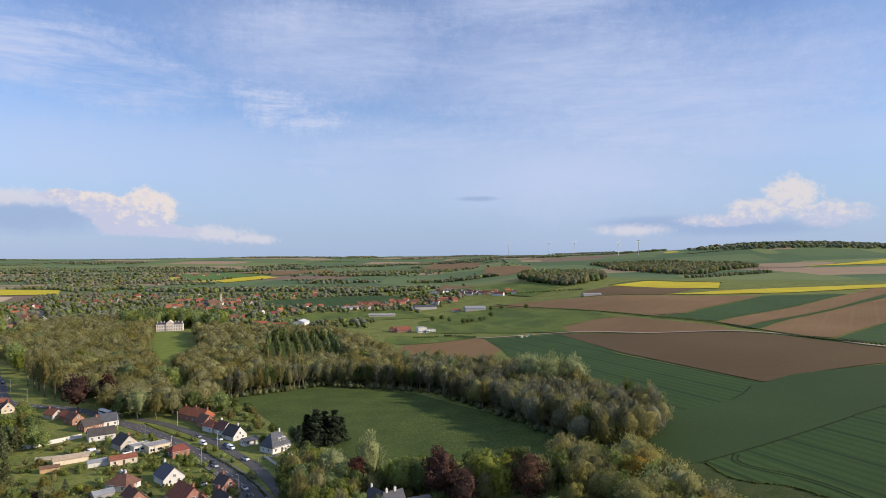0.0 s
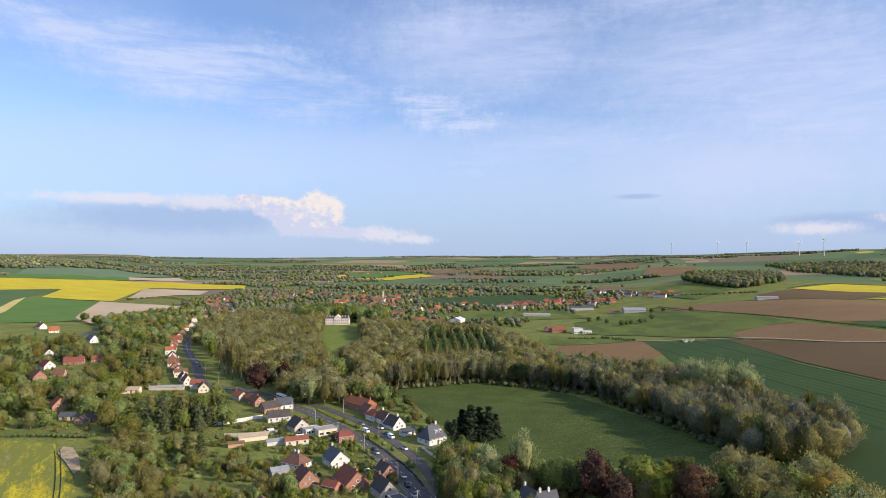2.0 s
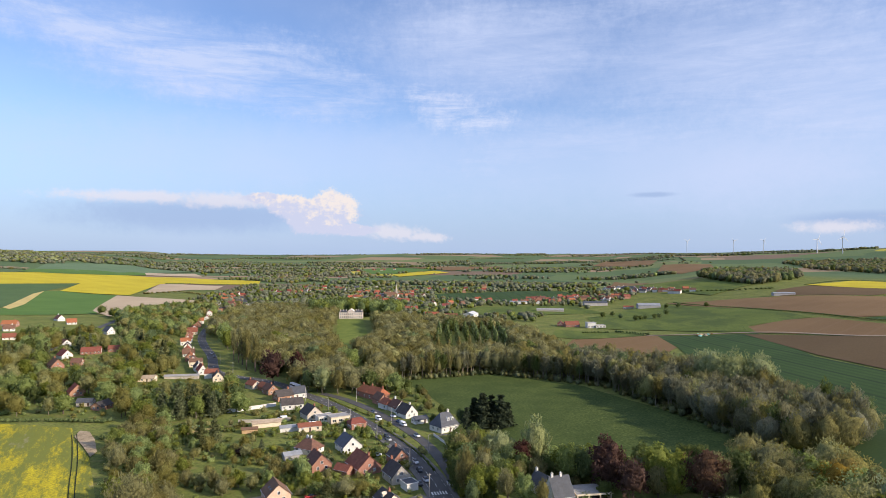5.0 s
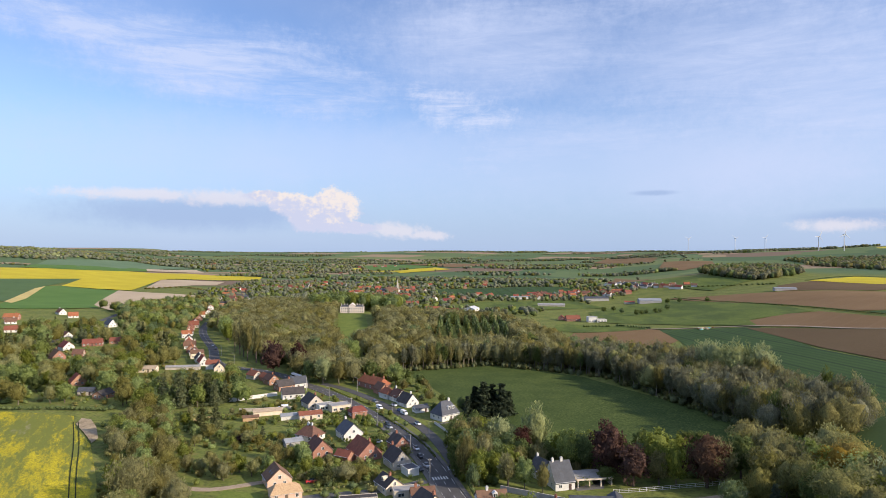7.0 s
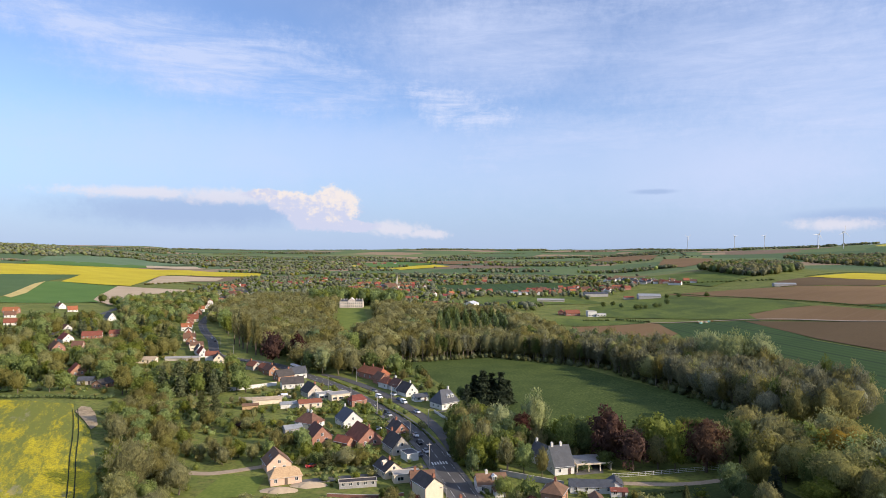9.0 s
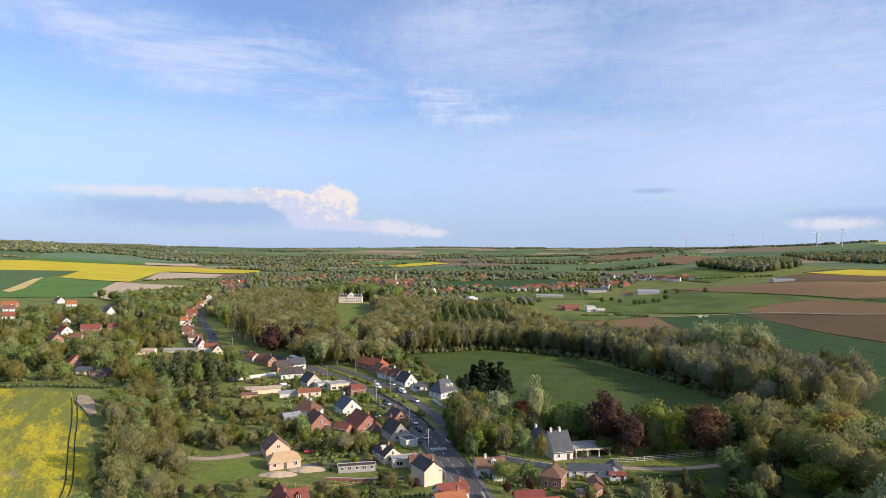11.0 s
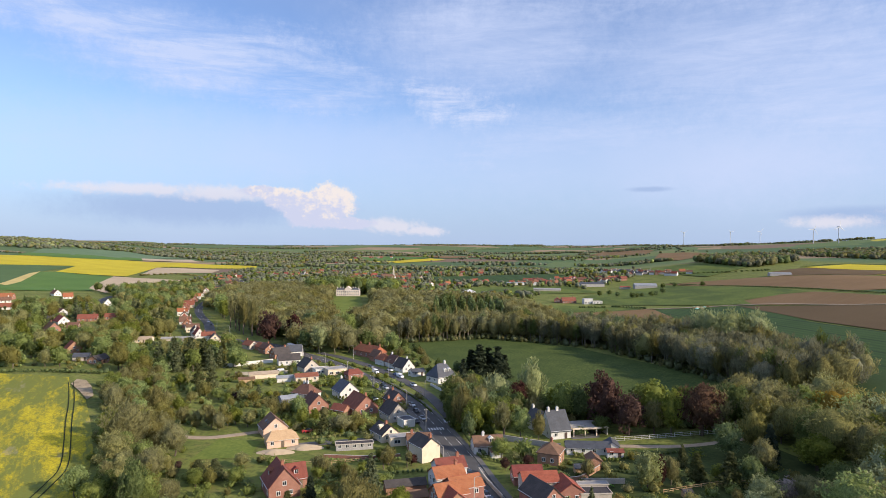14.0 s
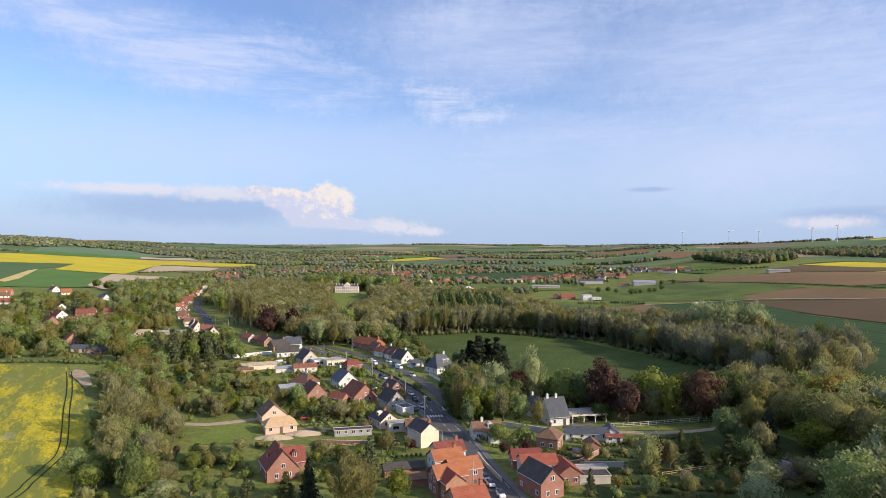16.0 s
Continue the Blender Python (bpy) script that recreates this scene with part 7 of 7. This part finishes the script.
car(-33, 336, 122, "white", "van"), car(-19.5, 325, 122, "white", "van"), car(-94, 413, 128, "white", "bus"), car(5, 322, 40, "white", "van"), car(-83, 336, 20, "white", "van")

POLE = surface("weathered_pole", (0.30, 0.28, 0.25), (0.42, 0.40, 0.36), 0.85, 4, 0.5)


def street_lamp(x, y, turn, height=8.0):
    h = empty("street_lamp", x, y, turn, "grey concrete street lamp with a short arm", "street lamp", "street lamps")
    part("pole", tube([(0, 0, -0.4), (0, 0, height)], [0.16, 0.09], 8), POLE, h)
    part("arm", tube([(0, 0, height - 0.1), (0.7, 0, height + 0.25), (1.5, 0, height + 0.3)], [0.06, 0.05, 0.05], 6), POLE, h)
    part("lantern", box(1.3, 2.0, -0.14, 0.14, height + 0.22, height + 0.38, 0.04), IRON, h)


def wire_pole(x, y, turn, height=8.5):
    h = empty("utility_pole", x, y, turn, "weathered wooden utility pole with a crossbar", "utility pole", "utility poles")
    part("pole", tube([(0, 0, -0.5), (0, 0, height)], [0.17, 0.11], 8), POLE, h)
    part("crossbar", box(-0.7, 0.7, -0.06, 0.06, height - 0.6, height - 0.45), POLE, h)
    for dx in (-0.6, 0.0, 0.6):
        part("insulator", tube([(dx, 0, height - 0.45), (dx, 0, height - 0.25)], [0.05, 0.04], 6), LAMP, h)


for k, (x, y) in enumerate(((-4.5, 231), (1.5, 189), (9.2, 164), (-30.5, 303), (-26, 330), (-13, 262), (-46, 325), (-62, 352), (-80, 378), (2, 262), (-6, 281), (-50, 376))):
    wire_pole(x, y, 14, 8.5) if k % 3 == 0 else street_lamp(x, y, 10 + 180 * (k % 2), 8)
for x, y in ((-118, 446), (-150, 463), (-172, 500), (-92, 420)):
    street_lamp(x, y, 200, 8)


def fence(points, gap, height, material, label, rails=2):
    """Posts and rails along a line; each post and rail is a part."""
    line = curve_points(points, gap)
    h = empty("fence", line[0][0], line[0][1], 0, label, "fence")
    x0, y0, z0 = h.location
    post = shared("post", box(-0.07, 0.07, -0.07, 0.07, -0.3, height), material)
    for k, (x, y) in enumerate(line):
        p = new("post", post)
        p.parent, p.location = h, (x - x0, y - y0, land(x, y) - z0)
        if k + 1 < len(line):
            x1, y1 = line[k + 1]
            for i in range(rails):
                z = height * (0.92 - 0.42 * i)
                part("rail", tube([(x - x0, y - y0, land(x, y) - z0 + z), (x1 - x0, y1 - y0, land(x1, y1) - z0 + z)], [0.06, 0.06], 4), material, h)


def garden_wall(points, height, thick, material, label):
    line = curve_points(points, 3.0)
    h = empty("garden_wall", line[0][0], line[0][1], 0, label, "wall")
    x0, y0, z0 = h.location
    lft, rgt = beside(line, thick / 2), beside(line, -thick / 2)
    cap_l, cap_r = beside(line, thick / 2 + 0.06), beside(line, -thick / 2 - 0.06)
    for name, a, b, lo, hi, m in (("body", lft, rgt, -0.4, height, material), ("coping", cap_l, cap_r, height, height + 0.08, WALLS["stone"])):
        v, f = [], []
        for (xa, ya), (xb, yb) in zip(a, b):
            z = land(xa, ya) - z0
            v += [(xa - x0, ya - y0, z + lo), (xa - x0, ya - y0, z + hi), (xb - x0, yb - y0, z + hi), (xb - x0, yb - y0, z + lo)]
        for k in range(len(a) - 1):
            f += [(4 * k + i, 4 * k + 4 + i, 4 * k + 4 + (i + 1) % 4, 4 * k + (i + 1) % 4) for i in range(4)]
        f += [(0, 1, 2, 3), tuple(4 * (len(a) - 1) + i for i in (3, 2, 1, 0))]
        part(name, (v, f), m, h)


fence([(58, 220), (67, 220.5), (81, 222), (97, 223)], 2.5, 1.4, WALLS["white"], "white post and rail paddock fence", 3)
fence([(-96, 324), (-112, 318), (-122, 305)], 3.0, 1.2, WALLS["wood"], "low wooden garden fence", 2)
fence([(-47, 198), (-36, 196), (-22, 200)], 3.0, 1.2, WALLS["wood"], "weathered wooden garden fence", 2)
fence([(60, 172), (80, 176), (98, 170)], 3.5, 1.2, WALLS["wood"], "paddock fence of posts and rails", 2)
garden_wall([(-117, 350), (-106, 357), (-94, 366)], 2.0, 0.3, WALLS["white"], "long white garden wall")
garden_wall([(20, 223), (30, 217.5), (40, 212)], 1.8, 0.3, WALLS["grey"], "grey concrete panel garden wall")
garden_wall([(-104, 330), (-92, 331), (-76, 336)], 1.6, 0.3, WALLS["stone"], "pale stone garden wall")
garden_wall([(6.5, 283), (0.5, 297), (-4, 308)], 1.1, 0.25, WALLS["white"], "low white wall beside the lane")
garden_wall([(-36, 203), (-20, 202), (-12, 204)], 1.0, 0.3, WALLS["brick"], "low weathered brick garden wall")
garden_wall([(12.0, 191), (14, 181), (17, 170)], 1.2, 0.25, WALLS["stone"], "low forecourt wall by parked cars")
garden_wall([(48, 192), (40, 183), (34, 182)], 1.5, 0.25, WALLS["brick"], "brick garden wall behind houses")
garden_wall([(40, 181), (52, 180)], 1.6, 0.25, WALLS["stone"], "pale concrete yard wall")


def sand_heap(x, y):
    rng = random.Random(3)
    v = [(0, 0, 1.3)]
    for k in range(3):
        for i in range(12):
            q = 6.283 * i / 12
            rad = 1.2 * (k + 1) * rng.uniform(0.85, 1.15)
            v.append((1.8 * rad * math.cos(q), rad * math.sin(q) * 0.8, (1.0, 0.5, -0.1)[k] * rng.uniform(0.8, 1.2)))
    f = [(0, 1 + i, 1 + (i + 1) % 12) for i in range(12)] + [(1 + 12 * k + i, 13 + 12 * k + i, 13 + 12 * k + (i + 1) % 12, 1 + 12 * k + (i + 1) % 12) for k in range(2) for i in range(12)]
    ob = mesh_object("sand_heap", v, f, SOIL_PALE)
    ob.location = (x, y, land(x, y))
    tagged(ob, "heap of pale building sand by the new house", "sand heap")


sand_heap(-52.0, 207.8), sand_heap(-43.5, 212.5)


def carport(x, y, turn):
    """An open-fronted garden building: slab roof, pale fascia, posts, back and side walls."""
    h = empty("carport", x, y, turn, "open-fronted flat-roofed terrace building with pale beams", "carport")
    part("roof", box(-6.6, 6.6, -4.6, 4.6, 2.9, 3.15), ROOFS["flat"], h)
    part("fascia", joined(box(-6.7, 6.7, -4.75, -4.6, 2.6, 3.2), box(-6.75, -6.6, -4.6, 4.6, 2.6, 3.2)), WALLS["cream"], h, "pale painted fascia board")
    part("back_wall", box(-6.4, 6.4, 4.1, 4.4, -0.4, 2.9), WALLS["stone"], h)
    part("side_wall", box(6.1, 6.4, -4.3, 4.1, -0.4, 2.9), WALLS["stone"], h)
    post = shared("post", box(-0.2, 0.2, -0.2, 0.2, -0.3, 2.9), WALLS["cream"])
    for px, py in ((-6.2, -4.2), (-2.0, -4.2), (2.2, -4.2), (-6.2, 0.0)):
        p = new("post", post)
        p.parent, p.location = h, (px, py, 0)
    part("terrace", box(-7.5, 6.4, -6.5, 4.1, -0.3, 0.12), PAVING, h, "grey paved terrace")


carport(52.5, 230.5, 10)
POOL_WATER = surface("turquoise_pool_water", (0.05, 0.36, 0.36), (0.08, 0.46, 0.45), 0.1, 2, 0.5)
PLASTIC = surface("bright_green_plastic", (0.16, 0.50, 0.04), (0.20, 0.56, 0.06), 0.4, 3, 1)
CANVAS = surface("turquoise_tarpaulin", (0.16, 0.42, 0.36), (0.30, 0.55, 0.48), 0.6, 1, 0.4)


def pool(x, y):
    h = empty("garden_pool", x, y, 0, "round turquoise garden pool standing on grass", "pool")
    n, rim = 20, []
    q = [6.2832 * i / n for i in range(n)]
    for rad, z in ((2.7, -0.2), (2.7, 1.05), (2.5, 1.05), (2.5, 0.85)):
        rim += [(rad * math.cos(a), rad * math.sin(a), z) for a in q]
    part("wall", (rim, [(n * k + i, n * k + (i + 1) % n, n * k + n + (i + 1) % n, n * k + n + i) for k in range(3) for i in range(n)]), CANVAS, h)
    part("water", ([(2.5 * math.cos(a), 2.5 * math.sin(a), 0.88) for a in q], [tuple(range(n))]), POOL_WATER, h, "clear turquoise water")


def slide(x, y, turn):
    h = empty("garden_slide", x, y, turn, "bright green plastic slide on a lawn", "slide")
    chute = [(-0.3, 0, 1.5), (0.9, 0, 1.0), (1.8, 0, 0.35), (2.4, 0, 0.2)]
    v = [(px, py, pz + up) for px, _, pz in chute for py, up in ((-0.32, 0.18), (-0.26, 0.0), (0.26, 0.0), (0.32, 0.18))]
    part("chute", (v, [(4 * k + i, 4 * k + i + 1, 4 * k + i + 5, 4 * k + i + 4) for k in range(3) for i in range(3)]), PLASTIC, h)
    for side in (-0.3, 0.3):
        part("ladder_rail", tube([(-0.9, side, -0.1), (-0.3, side, 1.55), (-0.3, side, 2.1)], [0.05, 0.05, 0.05], 5), WALLS["wood"], h)
    for k in range(4):
        part("rung", tube([(-0.8 + 0.12 * k, -0.3, 0.25 + 0.33 * k), (-0.8 + 0.12 * k, 0.3, 0.25 + 0.33 * k)], [0.035, 0.035], 5), WALLS["wood"], h)


def dump(x, y):
    """Bales and rubble under a tarpaulin beside the farm track."""
    rng = random.Random(8)
    for k in range(9):
        bx, by = x + rng.uniform(-7, 9), y + rng.uniform(-9, 6)
        heap = lump(np.random.default_rng(70 + k), 2, 0.6, rng.uniform(1.6, 3.2), rng.uniform(1.2, 2.0), 10, 0.4, 6)
        ob = mesh_object("heap", [tuple(p) for p in heap[0]], [tuple(f) for f in heap[1]], CANVAS if k < 3 else (SOIL_PALE if k % 2 else SOIL))
        ob.location = (bx, by, land(bx, by) + 0.2)
        tagged(ob, "heap under a turquoise tarpaulin beside the track" if k < 3 else "heap of earth and rubble beside the track", "heap", "heaps beside the track")


pool(-121, 318), slide(46.5, 177, 30), dump(250, 619)
